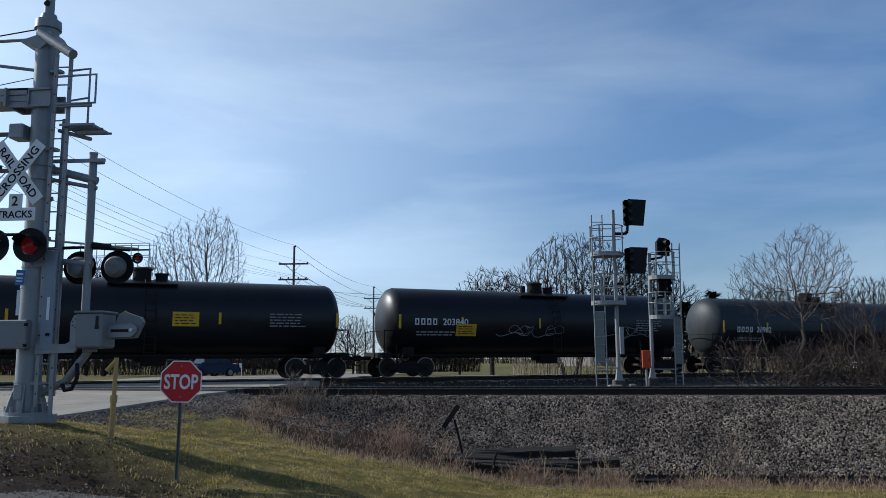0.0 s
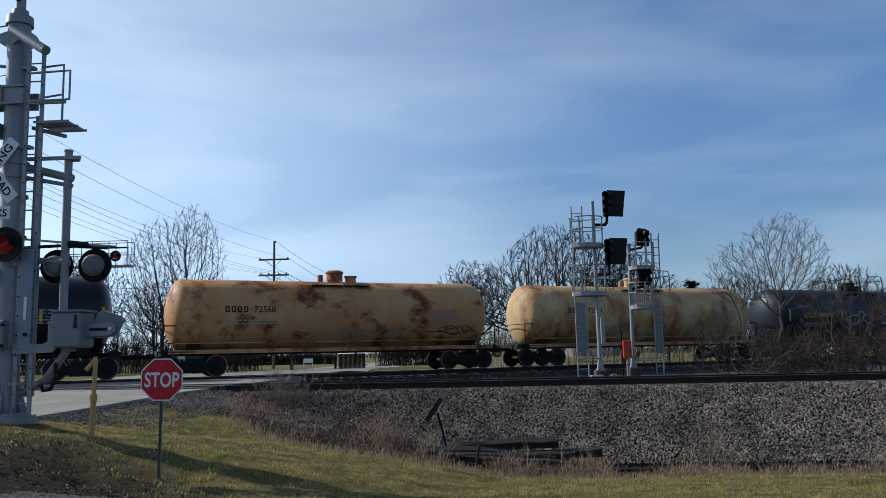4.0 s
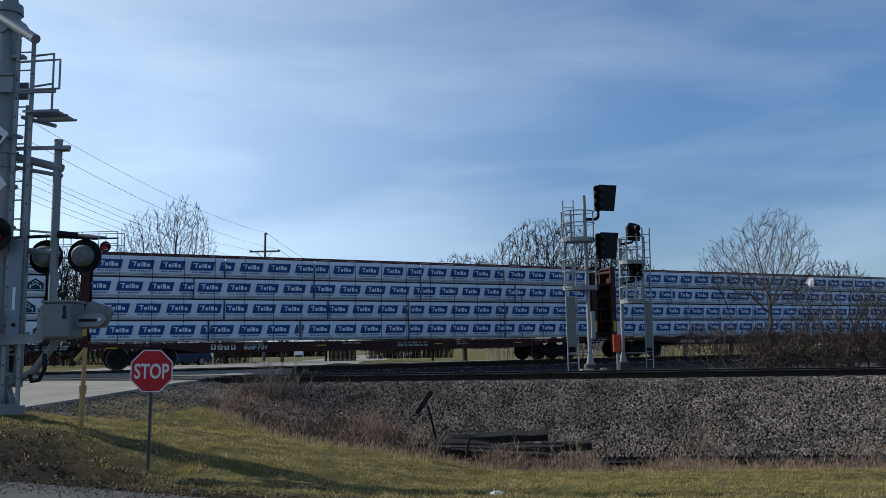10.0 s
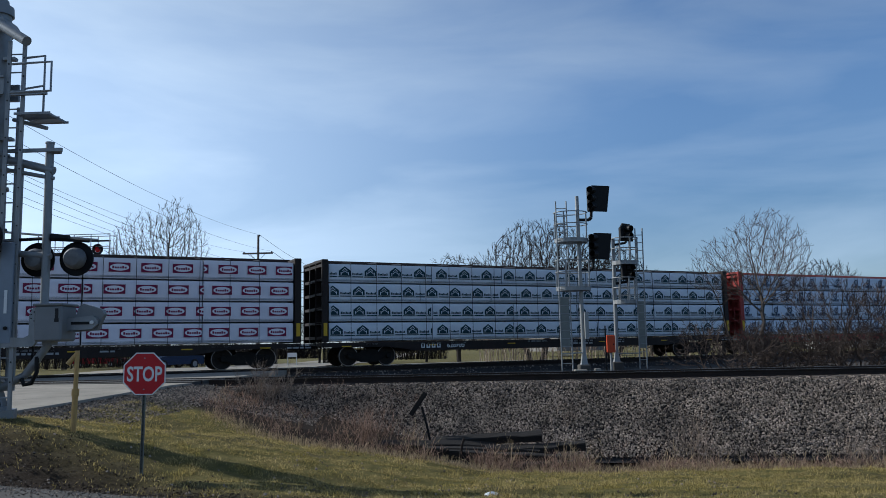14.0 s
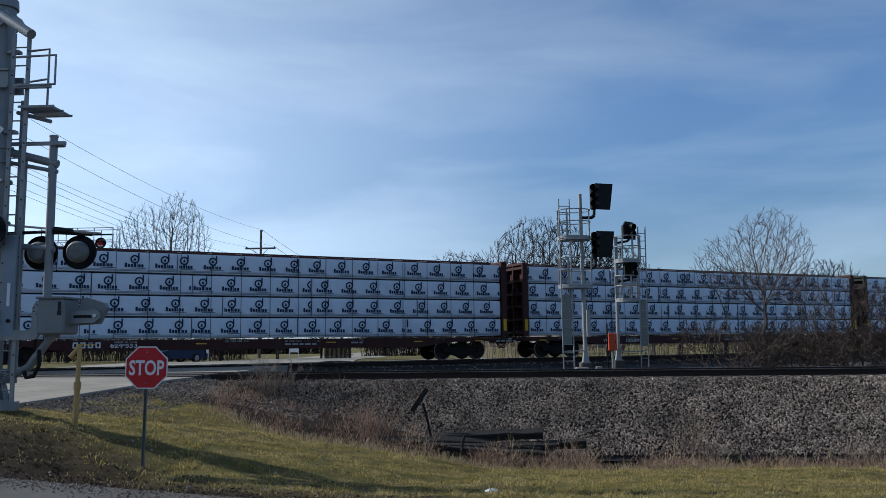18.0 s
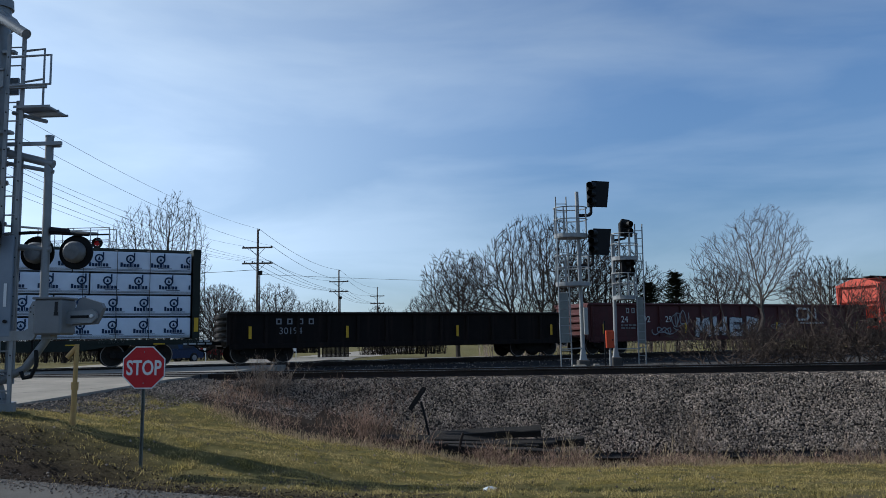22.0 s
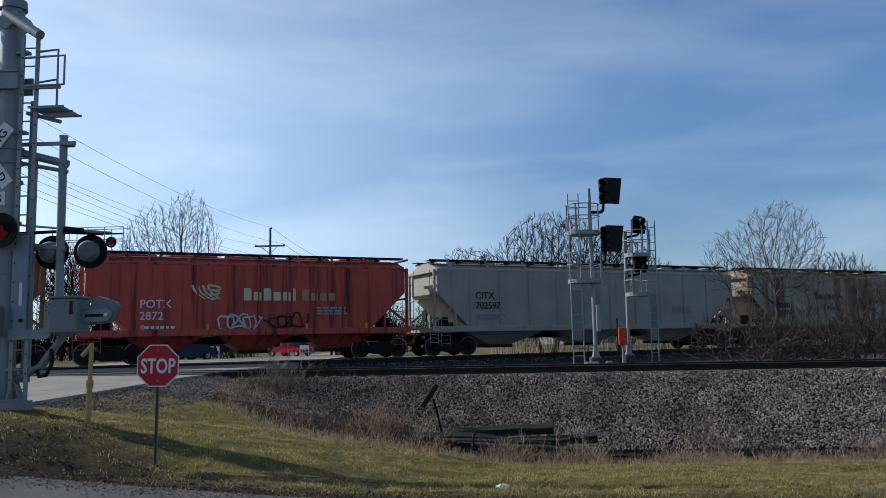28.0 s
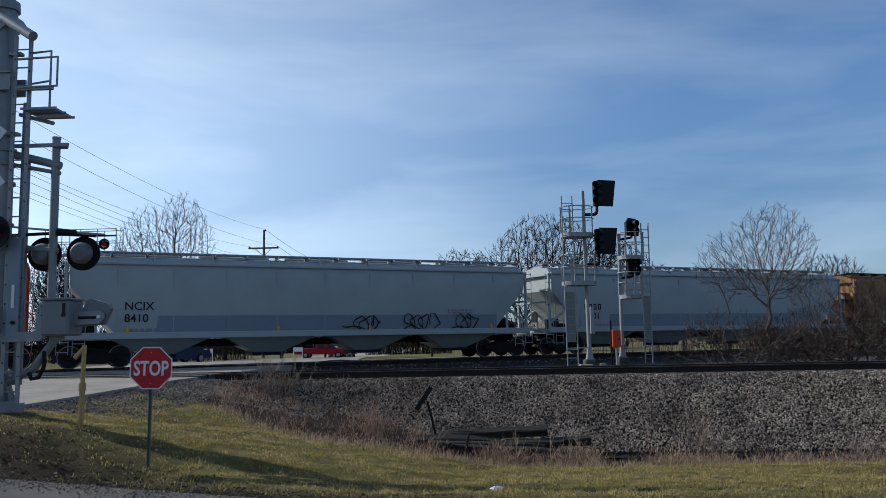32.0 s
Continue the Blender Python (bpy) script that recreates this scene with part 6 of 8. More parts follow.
    for y in (-0.3, 0, 0.3):
        gr.box((0.75, y, 4.98), (0.62, 0.015, 0.04))
    part("walkway_grating", gr, M_GALV, m, "grated service platform")
    part("walkway_bracket", Geo().cyl((0.2, 0.1, 5.0), (0.85, 0.0, 4.80), 0.035, seg=8), M_GALV, m)
    # cantilever arms over the road
    part("cantilever_beam", Geo().box((-2.9, 0.05, 5.50), (5.4, 0.55, 0.10)).box((-2.9, -0.22, 5.62), (5.4, 0.05, 0.12)), M_GALV, m, "cantilever walkway beam over the road")
    part("cantilever_clamp", Geo().box((-0.20, -0.22, 5.36), (0.80, 0.05, 0.035)).box((-0.20, -0.22, 5.66), (0.80, 0.05, 0.035)).box((-0.20, -0.20, 5.51), (0.78, 0.02, 0.27)).box((-0.58, -0.24, 5.51), (0.035, 0.12, 0.33)).box((-0.2, -0.225, 5.51), (0.03, 0.04, 0.27)).box((-0.20, 0.24, 5.51), (0.80, 0.05, 0.30)).box((-0.58, 0, 5.51), (0.05, 0.5, 0.30)), M_GALV, m, "channel clamp that holds the cantilever")
    part("top_clamp", Geo().prism([(-0.45, 6.55), (0.12, 6.72), (0.2, 6.60), (-0.05, 6.40)], "y", -0.22, 0.22), M_GALV, m)
    part("upper_beam", Geo().cyl((-0.10, -0.15, 6.70), (0.68, -0.42, 6.18), 0.085, seg=14), M_GALV, m, "diagonal tube beam", smooth=True)
    part("upper_strut", Geo().cyl((-0.2, 0, 6.66), (-5.5, 0, 6.55), 0.03, seg=8), M_GALV, m)
    part("lower_strut", Geo().cyl((-0.22, 0, 6.08), (-5.5, 0, 6.9), 0.03, seg=8), M_GALV, m)
    part("stay_cable", Geo().cyl((-0.2, -0.1, 6.80), (-4.5, -0.1, 6.2), 0.012, seg=6).cyl((-0.22, 0, 5.95), (-4.5, 0, 5.2), 0.008, seg=5), M_BLACK, m)
    part("junction_box", Geo().box((-0.38, -0.1, 4.92), (0.26, 0.3, 0.26), bevel=0.02), M_GALV, m)
    # crossbuck
    cx, cz, cy = -0.27, 4.18, -0.27
    for sgn, words, w in ((1, "CROSSING", 1.05), (-1, "RAIL  ROAD", 1.05)):
        y = cy - (0.012 if sgn > 0 else 0)
        bl = part("crossbuck_blade", Geo().box((0, 0, 0), (1.28, 0.006, 0.228), bevel=0.0025), M_SIGNWHITE, m, "white crossbuck board", at=pose(cx, y, cz) @ pose(0, 0, 0, 0, -52 * sgn, 0))
        me = text_mesh(words, 0.19, M_STENBLACK, 0.003)
        ws = [v.co.x for v in me.vertices]
        k = w / (max(ws) - min(ws))
        part("crossbuck_words", me, M_STENBLACK, bl, "black sign lettering", at=pose(-w / 2, -0.006, -0.066, 90) @ Matrix.Diagonal((k, 1, 1, 1)))
    tp = part("track_count_sign", Geo().box((cx, cy, 3.45), (0.72, 0.006, 0.225), bevel=0.0025).box((cx, cy, 3.68), (0.24, 0.006, 0.24)), M_SIGNWHITE, m, "white sign telling the number of tracks")
    lettering("TRACKS", 0.17, M_STENBLACK, tp, cx - 0.32, cy - 0.006, 3.39, "sign_word", "", 0.003)
    lettering("2", 0.23, M_STENBLACK, tp, cx - 0.07, cy - 0.006, 3.60, "sign_number", "", 0.003)
    # lamps on the near side and at the back
    part("lamp_arm", Geo().tube([(-0.55, -0.28, 3.10), (0.25, -0.28, 3.10)], 0.028), M_BLACK, m)
    flasher(m, 0.10, -0.36, 2.90, -1, M_LENS)
    flasher(m, -0.56, -0.36, 2.90, -1, M_LENSDARK)
    part("name_plate", Geo().box((-0.29, -0.235, 2.36), (0.15, 0.008, 0.26)), mat("plate_blue", (0.05, 0.18, 0.42), 0.5), m, "small blue emergency notice plate", at=pose(0, 0, 0, 0, 4, 0))
    part("plate_line", Geo().box((-0.29, -0.243, 2.42), (0.11, 0.004, 0.03)).box((-0.29, -0.243, 2.35), (0.11, 0.004, 0.02)).box((-0.29, -0.243, 2.30), (0.11, 0.004, 0.02)), M_SIGNWHITE, m, at=pose(0, 0, 0, 0, 4, 0))
    part("control_box", Geo().box((-0.14, -0.30, 1.42), (0.56, 0.16, 0.48), bevel=0.02), M_GATEBOX, m, "grey steel control box")
    part("box_hinge", Geo().box((0.12, -0.37, 1.58), (0.04, 0.05, 0.05)).box((0.12, -0.37, 1.24), (0.04, 0.05, 0.05)), M_BLACK, m)
    part("ladder_guard", Geo().box((0.39, -0.20, 2.0), (0.22, 0.05, 1.66), bevel=0.01), M_CABGREY, m, "blue-grey ladder guard door")
    part("guard_label", Geo().box((0.40, -0.23, 1.85), (0.05, 0.006, 0.38)), M_SIGNWHITE, m)
    part("guard_latch", Geo().cyl((0.42, -0.22, 1.42), (0.42, -0.26, 1.42), 0.03, seg=8), M_BLACK, m)
    part("strip_label", Geo().box((-0.17, -0.215, 1.95), (0.055, 0.006, 0.42)), M_SIGNWHITE, m, at=pose(0, 0, 0, 0, 0, 12))
    # side pole that carries the lamps for the other direction
    part("side_pole", Geo().cyl((0.87, 0.1, 1.78), (0.86, 0.1, 4.55), 0.068, seg=18).cyl((0.86, 0.1, 4.55), (0.86, 0.1, 4.58), 0.075, seg=18), M_GALV, m, "short pole beside the column", smooth=True)
    for za, zb, r in ((4.30, 4.08, 0.07), (4.12, 3.95, 0.035), (2.70, 2.62, 0.055)):
        part("pole_arm", Geo().cyl((0.1, 0.05, za), (0.95, 0.1, zb), r, seg=14), M_GALV, m, smooth=True)
    part("top_bracket", Geo().box((0.65, 0.0, 4.42), (0.95, 0.05, 0.06)).cyl((0.9, 0.1, 4.4), (1.06, 0.1, 4.4), 0.03, seg=8), M_GALV, m)
    part("lamp_arm", Geo().tube([(0.1, 0.1, 2.90), (0.75, 0.1, 2.92), (1.6, 0.1, 2.86)], 0.028).cyl((0.95, 0.1, 2.94), (1.25, 0.1, 2.92), 0.07, 0.05, 10), M_BLACK, m)
    for x in (0.655, 1.325):
        f = flasher(m, x, 0.22, 2.58, 1, M_LENSDARK)
        part("lamp_back", Geo().loft([[(x + r * math.cos(2 * math.pi * i / 20), y, 2.58 + r * math.sin(2 * math.pi * i / 20)) for i in range(20)] for r, y in ((0.185, 0.205), (0.18, 0.12), (0.13, 0.06), (0.03, 0.04))]), M_LENSCLEAR, f, "dull grey lamp housing back", smooth=True)
    # gate mechanism
    part("gate_housing", Geo().box((1.15, -0.05, 1.48), (0.46, 0.5, 0.58), bevel=0.03), M_GATEBOX, m, "grey gate mechanism housing")
    part("housing_lid", Geo().box((1.15, -0.05, 1.785), (0.50, 0.54, 0.04), bevel=0.012), M_GATEBOX, m)
    part("housing_label", Geo().box((1.30, -0.305, 1.64), (0.05, 0.006, 0.16)).box((1.30, -0.305, 1.53), (0.07, 0.006, 0.06)), M_STENBLACK, m)
    arm = Geo()
    arm.prism([(0.80, 1.30), (0.80, 1.62), (0.86, 1.74), (0.98, 1.74), (1.02, 1.62), (1.0, 1.30), (0.88, 1.12), (0.2, 1.10), (0.2, 1.28), (0.72, 1.26)], "y", -0.22, -0.16)
    part("gate_crank", arm, M_GALV, m, "bent steel gate crank arm")
    hub = part("gate_hub", Geo().cyl((0.91, -0.23, 1.60), (0.91, -0.19, 1.60), 0.10, seg=18).cyl((0.91, -0.26, 1.60), (0.91, -0.2, 1.60), 0.035, seg=10), M_GALV, m, smooth=True)
    for i in range(7):
        a = 2 * math.pi * i / 7
        part("hub_bolt", Geo().cyl((0.91 + 0.075 * math.cos(a), -0.24, 1.60 + 0.075 * math.sin(a)), (0.91 + 0.075 * math.cos(a), -0.225, 1.60 + 0.075 * math.sin(a)), 0.011, seg=6), M_BLACK, hub)
    part("counterweight_arm", Geo().prism([(1.36, 1.36), (1.36, 1.56), (1.80, 1.60), (1.88, 1.54), (1.88, 1.46), (1.80, 1.38)], "y", -0.12, -0.07), M_GALV, m, "slotted steel gate arm stub")
    part("arm_slot", Geo().box((1.60, -0.125, 1.48), (0.30, 0.006, 0.045)), M_BLACK, m)
    part("arm_bolt", Geo().cyl((1.80, -0.12, 1.49), (1.80, -0.145, 1.49), 0.03, seg=8), M_SIGNWHITE, m)
    part("counterweight", Geo().prism([(1.48, 1.56), (1.54, 1.76), (1.62, 1.80), (1.92, 1.70), (1.96, 1.62), (1.84, 1.36), (1.44, 1.34)], "y", -0.05, 0.06), M_GATEBOX, m, "cast counterweight plate")
    part("support_leg", Geo().cyl((0.15, 0.0, 0.40), (0.66, 0.0, 0.66), 0.062, seg=14).cyl((0.66, 0.0, 0.66), (1.02, 0.0, 1.15), 0.07, 0.062, 14).box((1.04, 0, 1.17), (0.16, 0.2, 0.08)), M_GALV, m, "bent tubular support leg", smooth=True)
    part("hanging_cable", Geo().tube([(0.86, -0.05, 0.95), (0.88, -0.07, 0.70), (0.80, -0.08, 0.52), (0.68, -0.08, 0.50), (0.63, -0.07, 0.60)], 0.035, 8).tube([(0.75, 0.03, 1.15), (0.73, 0.03, 0.75)], 0.02, 6), M_BLACK, m, smooth=True)
    return m


crossing_mast()


def far_cantilever():
    """The second signal bridge arm that reaches over the road beyond the tracks."""
    m = thing("cantilever_signal", pose(-25.4, 41, -0.3), "galvanised cantilever over the road with a red lamp", "crossing signal")
    part("column", Geo().cyl((0, 0, 0), (0, 0, 8.0), 0.2, 0.18, 16), M_GALV, m, smooth=True)
    part("cantilever_beam", Geo().box((3.2, 0, 5.95), (6.6, 0.5, 0.1)), M_GALV, m)
    q = Geo()
    for y in (-0.4, 0.4):
        q.tube([(2.6, y, 5.95), (2.6, y, 7.25), (6.4, y, 7.25), (6.4, y, 5.95)], 0.03)
        for x in (3.5, 4.5, 5.4):
            q.tube([(x, y, 7.25), (x, y, 5.95)], 0.022)
        q.tube([(2.6, y, 6.6), (6.4, y, 6.6)], 0.022)
    part("walkway_railing", q, M_GALV, m)
    part("upper_strut", Geo().cyl((0, 0, 7.6), (5.6, 0, 7.0), 0.06, seg=8), M_GALV, m)
    part("lamp_arm", Geo().box((5.6, -0.3, 6.9), (1.6, 0.08, 0.08)), M_BLACK, m)
    flasher(m, 5.0, -0.35, 6.45, -1, M_LENSDARK)
    flasher(m, 5.75, -0.35, 6.45, -1, M_LENS)


far_cantilever()


def plate_head(parent, x, z, w, h, lamps=3):
    """A colour-light signal head: a tapered black background with a column of hooded lamps along its edge."""
    e = w / 2
    hd = part("signal_head", Geo().prism([(-e, -h / 2), (e * 0.62, -h / 2), (e, h / 2), (-e, h / 2)], "y", -0.015, 0.015), M_BLACK, parent, "black signal background board", at=pose(x, 0, z, 0, 0, 14))
    part("housing", Geo().box((-e - 0.02, 0.10, -0.02), (0.26, 0.22, h * 0.96), bevel=0.04), M_BLACK, hd)
    for i in range(lamps):
        zz = (i - (lamps - 1) / 2) * h / lamps * 0.92
        part("hood", Geo().cyl((-e + 0.04, -0.05, zz), (-e - 0.22, -0.22, zz), 0.135, 0.125, 14, caps=False), M_BLACK, hd)
        part("lens", Geo().cyl((-e + 0.02, -0.06, zz), (-e, -0.075, zz), 0.105, seg=14), mat("dark_glass", (0.02, 0.02, 0.02), 0.1), hd)
    return hd


def cage(parent, x0, x1, y0, y1, z, up, front_gap=False):
    """A service platform with a round-cornered railing."""
    cx, cy, rx, ry = (x0 + x1) / 2, (y0 + y1) / 2, (x1 - x0) / 2, (y1 - y0) / 2
    n = 16
    ring = [(cx + rx * math.cos(2 * math.pi * (i + 0.5) / n), cy + ry * math.sin(2 * math.pi * (i + 0.5) / n)) for i in range(n)]
    pl = part("platform", Geo().prism(ring, "z", z - 0.05, z).prism([(a * 0.99 + cx * 0.01, b * 0.99 + cy * 0.01) for a, b in ring], "z", z - 0.16, z - 0.05), M_ALU, parent, "pale metal service platform")
    for k in (0.55, 1.0):
        part("guard_rail", Geo().tube([(a, b, z + up * k) for a, b in ring + ring[:1]], 0.022), M_ALU, pl)
    for i in range(0, n, 2):
        part("rail_post", Geo().box((ring[i][0], ring[i][1], z + up / 2), (0.05, 0.03, up)), M_ALU, pl)
    return pl


M_GUARD = mat("guard_grey_green", (0.20, 0.215, 0.20), 0.6, 0.1, (0.14, 0.15, 0.14), 4, 0.8)


def signal_a():
    m = thing("railway_signal", pose(4.14, 32.0, -0.30, 0, 0, 6), "tall aluminium railway signal mast with two black heads", "railway signal", "signals by the track")
    part("foundation", Geo().box((0, 0, 0.06), (0.46, 0.46, 0.46), bevel=0.04), M_ASPHALT, m, "weathered concrete foundation")
    part("mast", Geo().cyl((0, 0, 0.3), (-0.04, 0, 6.98), 0.085, 0.075, 16), M_ALU, m, smooth=True)
    part("mast_foot", Geo().loft([[(r * math.cos(2 * math.pi * (i + 0.5) / 4), r * math.sin(2 * math.pi * (i + 0.5) / 4), z) for i in range(4)] for r, z in ((0.20, 0.29), (0.17, 0.34), (0.10, 0.72), (0.085, 0.80))]), M_ALU, m, "splayed mast foot")
    for x in (-0.98, -0.56):
        part("ladder_stile", Geo().cyl((x + 0.03, -0.35, 0.0), (x, -0.35, 6.72), 0.026, seg=6), M_ALU, m)
    for i in range(20):
        part("ladder_rung", Geo().cyl((-0.97, -0.35, 0.35 + i * 0.32), (-0.56, -0.35, 0.35 + i * 0.32), 0.016, seg=6), M_ALU, m)
    part("ladder_guard", Geo().box((-0.76, -0.34, 1.95), (0.34, 0.02, 1.95)), M_GUARD, m, "grey anti-climb plate on the ladder")
    part("ladder_strut", Geo().cyl((-0.96, -0.35, 0.72), (0.0, 0, 0.75), 0.025, seg=6).cyl((-0.6, -0.35, 3.3), (0, 0, 3.3), 0.025, seg=6), M_ALU, m)
    cage(m, -1.0, 0.34, -0.55, 0.55, 5.26, 1.05)
    cage(m, -1.0, 0.38, -0.55, 0.55, 3.34, 1.05)
    for z, zb in ((6.02, 6.88), (4.0, 4.95)):
        part("head_bracket", Geo().cyl((0, 0, z), (0.42, 0, z), 0.065, seg=10).cyl((0.42, 0, z), (0.52, 0, z + 0.1), 0.07, seg=10).cyl((0.52, 0, z + 0.1), (0.54, 0, zb - 0.2), 0.06, seg=10), M_BLACK, m, smooth=True)
        plate_head(m, 0.95, zb, 0.80, 1.06)
    part("case", Geo().box((0.12, -0.12, 1.80), (0.16, 0.16, 1.06), bevel=0.015), M_ALU, m, "narrow grey equipment case")
    part("rubble", Geo().box((-0.3, -0.6, 0.05), (0.5, 0.3, 0.14), bevel=0.03).box((0.35, -0.65, 0.05), (0.25, 0.2, 0.2), bevel=0.03), M_CONCRETE, m)


def signal_b():
    m = thing("railway_signal", pose(5.63, 33.5, -0.25, 0, 0, 4), "second aluminium railway signal with rounded black heads", "railway signal", "signals by the track")
    part("foundation", Geo().box((0.05, 0, 0.06), (0.44, 0.44, 0.46), bevel=0.04), M_ASPHALT, m, "weathered concrete foundation")
    part("mast", Geo().cyl((0.04, 0, 0.3), (0.10, 0, 5.35), 0.075, seg=14), M_ALU, m, smooth=True)
    part("mast_foot", Geo().loft([[(0.04 + r * math.cos(2 * math.pi * (i + 0.5) / 4), r * math.sin(2 * math.pi * (i + 0.5) / 4), z) for i in range(4)] for r, z in ((0.19, 0.29), (0.16, 0.34), (0.09, 0.68), (0.08, 0.75))]), M_ALU, m, "splayed mast foot")
    for x in (0.90, 1.20):
        part("ladder_stile", Geo().cyl((x, -0.3, 0.0), (x + 0.06, -0.3, 5.75), 0.026, seg=6), M_ALU, m)
    for i in range(17):
        part("ladder_rung", Geo().cyl((0.92, -0.3, 0.35 + i * 0.32), (1.24, -0.3, 0.35 + i * 0.32), 0.016, seg=6), M_ALU, m)
    part("ladder_guard", Geo().box((1.06, -0.29, 1.78), (0.25, 0.02, 1.9)), M_GUARD, m, "grey anti-climb plate on the ladder")
    part("ladder_strut", Geo().cyl((0.05, 0, 0.62), (1.0, -0.3, 0.62), 0.025, seg=6).cyl((0.05, 0, 3.0), (1.0, -0.3, 3.0), 0.025, seg=6), M_ALU, m)
    cage(m, 0.02, 1.12, -0.5, 0.5, 4.42, 0.95)
    cage(m, 0.0, 0.95, -0.5, 0.5, 2.80, 0.92)
    for z in (5.60, 3.98):
        h = part("signal_head", Geo().prism([(-0.34, -0.36), (0.34, -0.36), (0.34, 0.18), (0.2, 0.36), (-0.2, 0.38), (-0.34, 0.2)], "y", -0.04, 0.03), M_BLACK, m, "black signal head with rounded top", at=pose(0.62, -0.15, z, 0, 0, 30))
        part("housing", Geo().box((0, 0.15, 0), (0.36, 0.26, 0.5), bevel=0.04), M_BLACK, h)
        for zz in (-0.16, 0.14):
            part("hood", Geo().cyl((0, -0.03, zz), (0, -0.32, zz), 0.14, 0.13, 14, caps=False), M_BLACK, h)
        part("head_bracket", Geo().cyl((0.08, 0, z - 0.5), (0.6, -0.1, z - 0.42), 0.05, seg=8).cyl((0.6, -0.1, z - 0.42), (0.62, -0.1, z - 0.3), 0.05, seg=8), M_BLACK, m)


signal_a()
signal_b()
M_ORANGE = mat("box_orange_red", (0.58, 0.085, 0.03), 0.5, 0, (0.48, 0.07, 0.03), 4, 0.8)
bx = thing("trackside_box", pose(5.36, 33.0, -0.3), "orange-red trackside box on a short post", "equipment box")
part("box", Geo().box((0, 0, 1.07), (0.34, 0.24, 0.70), bevel=0.02), M_ORANGE, bx)
part("door_line", Geo().box((0, -0.122, 1.07), (0.28, 0.006, 0.62)), M_ORANGE, bx)
part("post", Geo().cyl((0, 0, 0), (0, 0, 0.74), 0.05, seg=10), M_ALU, bx)
part("padlock", Geo().box((0.1, -0.135, 1.05), (0.05, 0.02, 0.06)), M_BLACK, bx)
solid("marker_stake", Geo().box((0, 0, 0.9), (0.05, 0.05, 1.8)), M_BLACK, "thin dark trackside stake", "stake", m=pose(5.10, 32.6, -0.3))


# --- old ties dumped at the foot of the embankment, and a bent post ---
M_OLDTIE = mat("old_tie_wood", (0.034, 0.030, 0.027), 0.95, 0, (0.014, 0.0125, 0.0115), 1.5, 1, 0.9, 14, (0.5, 7, 7), streak=(0.06, 0.055, 0.05), streak_scale=(0.4, 14, 14), streak_range=(0.55, 0.8))


def old_tie(x, y, z, length, rz, ry=0, rx=0, seed=0):
    rnd = random.Random(seed)
    rings = []
    for i in range(7):
        f = -length / 2 + length * i / 6
        w, h = 0.115 + rnd.uniform(-0.012, 0.01), 0.09 + rnd.uniform(-0.012, 0.008)
        rings.append([(f, sy * w * (1 - 0.0) + rnd.uniform(-0.008, 0.008), sz * h + rnd.uniform(-0.008, 0.008)) for sy, sz in ((-1, -0.8), (-1, 0.8), (-0.8, 1), (0.8, 1), (1, 0.8), (1, -0.8), (0.8, -1), (-0.8, -1))])
    solid("old_tie", Geo().loft(rings), M_OLDTIE, "weathered grey-black timber tie dumped on the slope", "timber", "dumped ties", m=pose(x, y, z, rx, ry, rz))


for i, row in enumerate([(-0.95, 18.55, -1.42, 2.6, 3, 1.5, 20), (0.15, 18.75, -1.30, 2.5, -4, -3, 24), (0.0, 18.25, -1.52, 2.6, 2, 2, 8), (0.6, 18.0, -1.60, 2.6, -3, 3, 5), (-0.9, 18.1, -1.66, 2.5, 8, -2, 10), (0.9, 18.35, -1.52, 1.6, 6, 1, 12), (0.75, 17.3, -1.95, 1.5, -38, 14, 0), (-1.6, 18.6, -1.58, 1.7, -6, 4, 15), (-0.3, 17.7, -1.86, 2.3, 5, 2, 0), (0.9, 17.8, -1.80, 2.2, -8, -3, 6), (-1.3, 18.0, -1.78, 1.9, 12, 3, 8), (-2.0, 18.3, -1.72, 2.0, -10, 2, 4), (1.4, 18.6, -1.50, 1.9, -2, -2, 9), (0.3, 17.5, -1.92, 2.0, -14, 1, 3), (1.7, 17.6, -1.93, 1.5, 24, -2, 0)]):
    old_tie(row[0], row[1], row[2], row[3], row[4], row[5], row[6], i)
bp = thing("broken_marker", pose(-1.15, 19.0, -1.55), "bent rusty marker post with a broken board", "marker post")
part("post", Geo().tube([(0.02, 0, 0), (-0.08, 0, 0.5), (-0.20, 0, 0.98)], 0.03, 6), M_BLACK, bp)
part("board", Geo().box((0, 0, 0), (0.62, 0.04, 0.11)), M_OLDTIE, bp, at=pose(-0.28, -0.03, 1.05, 0, -55, 0))
solid("rusty_stake", Geo().tube([(0, 0, 0), (0.05, 0, 0.3), (0.1, 0, 0.42)], 0.03, 6), M_RAIL, "short bent rusty stake among the ties", "stake", m=pose(-0.45, 17.9, -1.6))


# --- utility poles and wires ---
POLES = [(-19.4, 28.0), (-19.3, 70.0), (-19.3, 112.0), (-18.6, 150.0)]
WIRE_AT = [(-1.25, 9.75), (0.15, 11.25), (1.25, 9.75), (-1.15, 8.4), (-0.45, 8.4), (0.45, 8.4), (1.15, 8.4)]


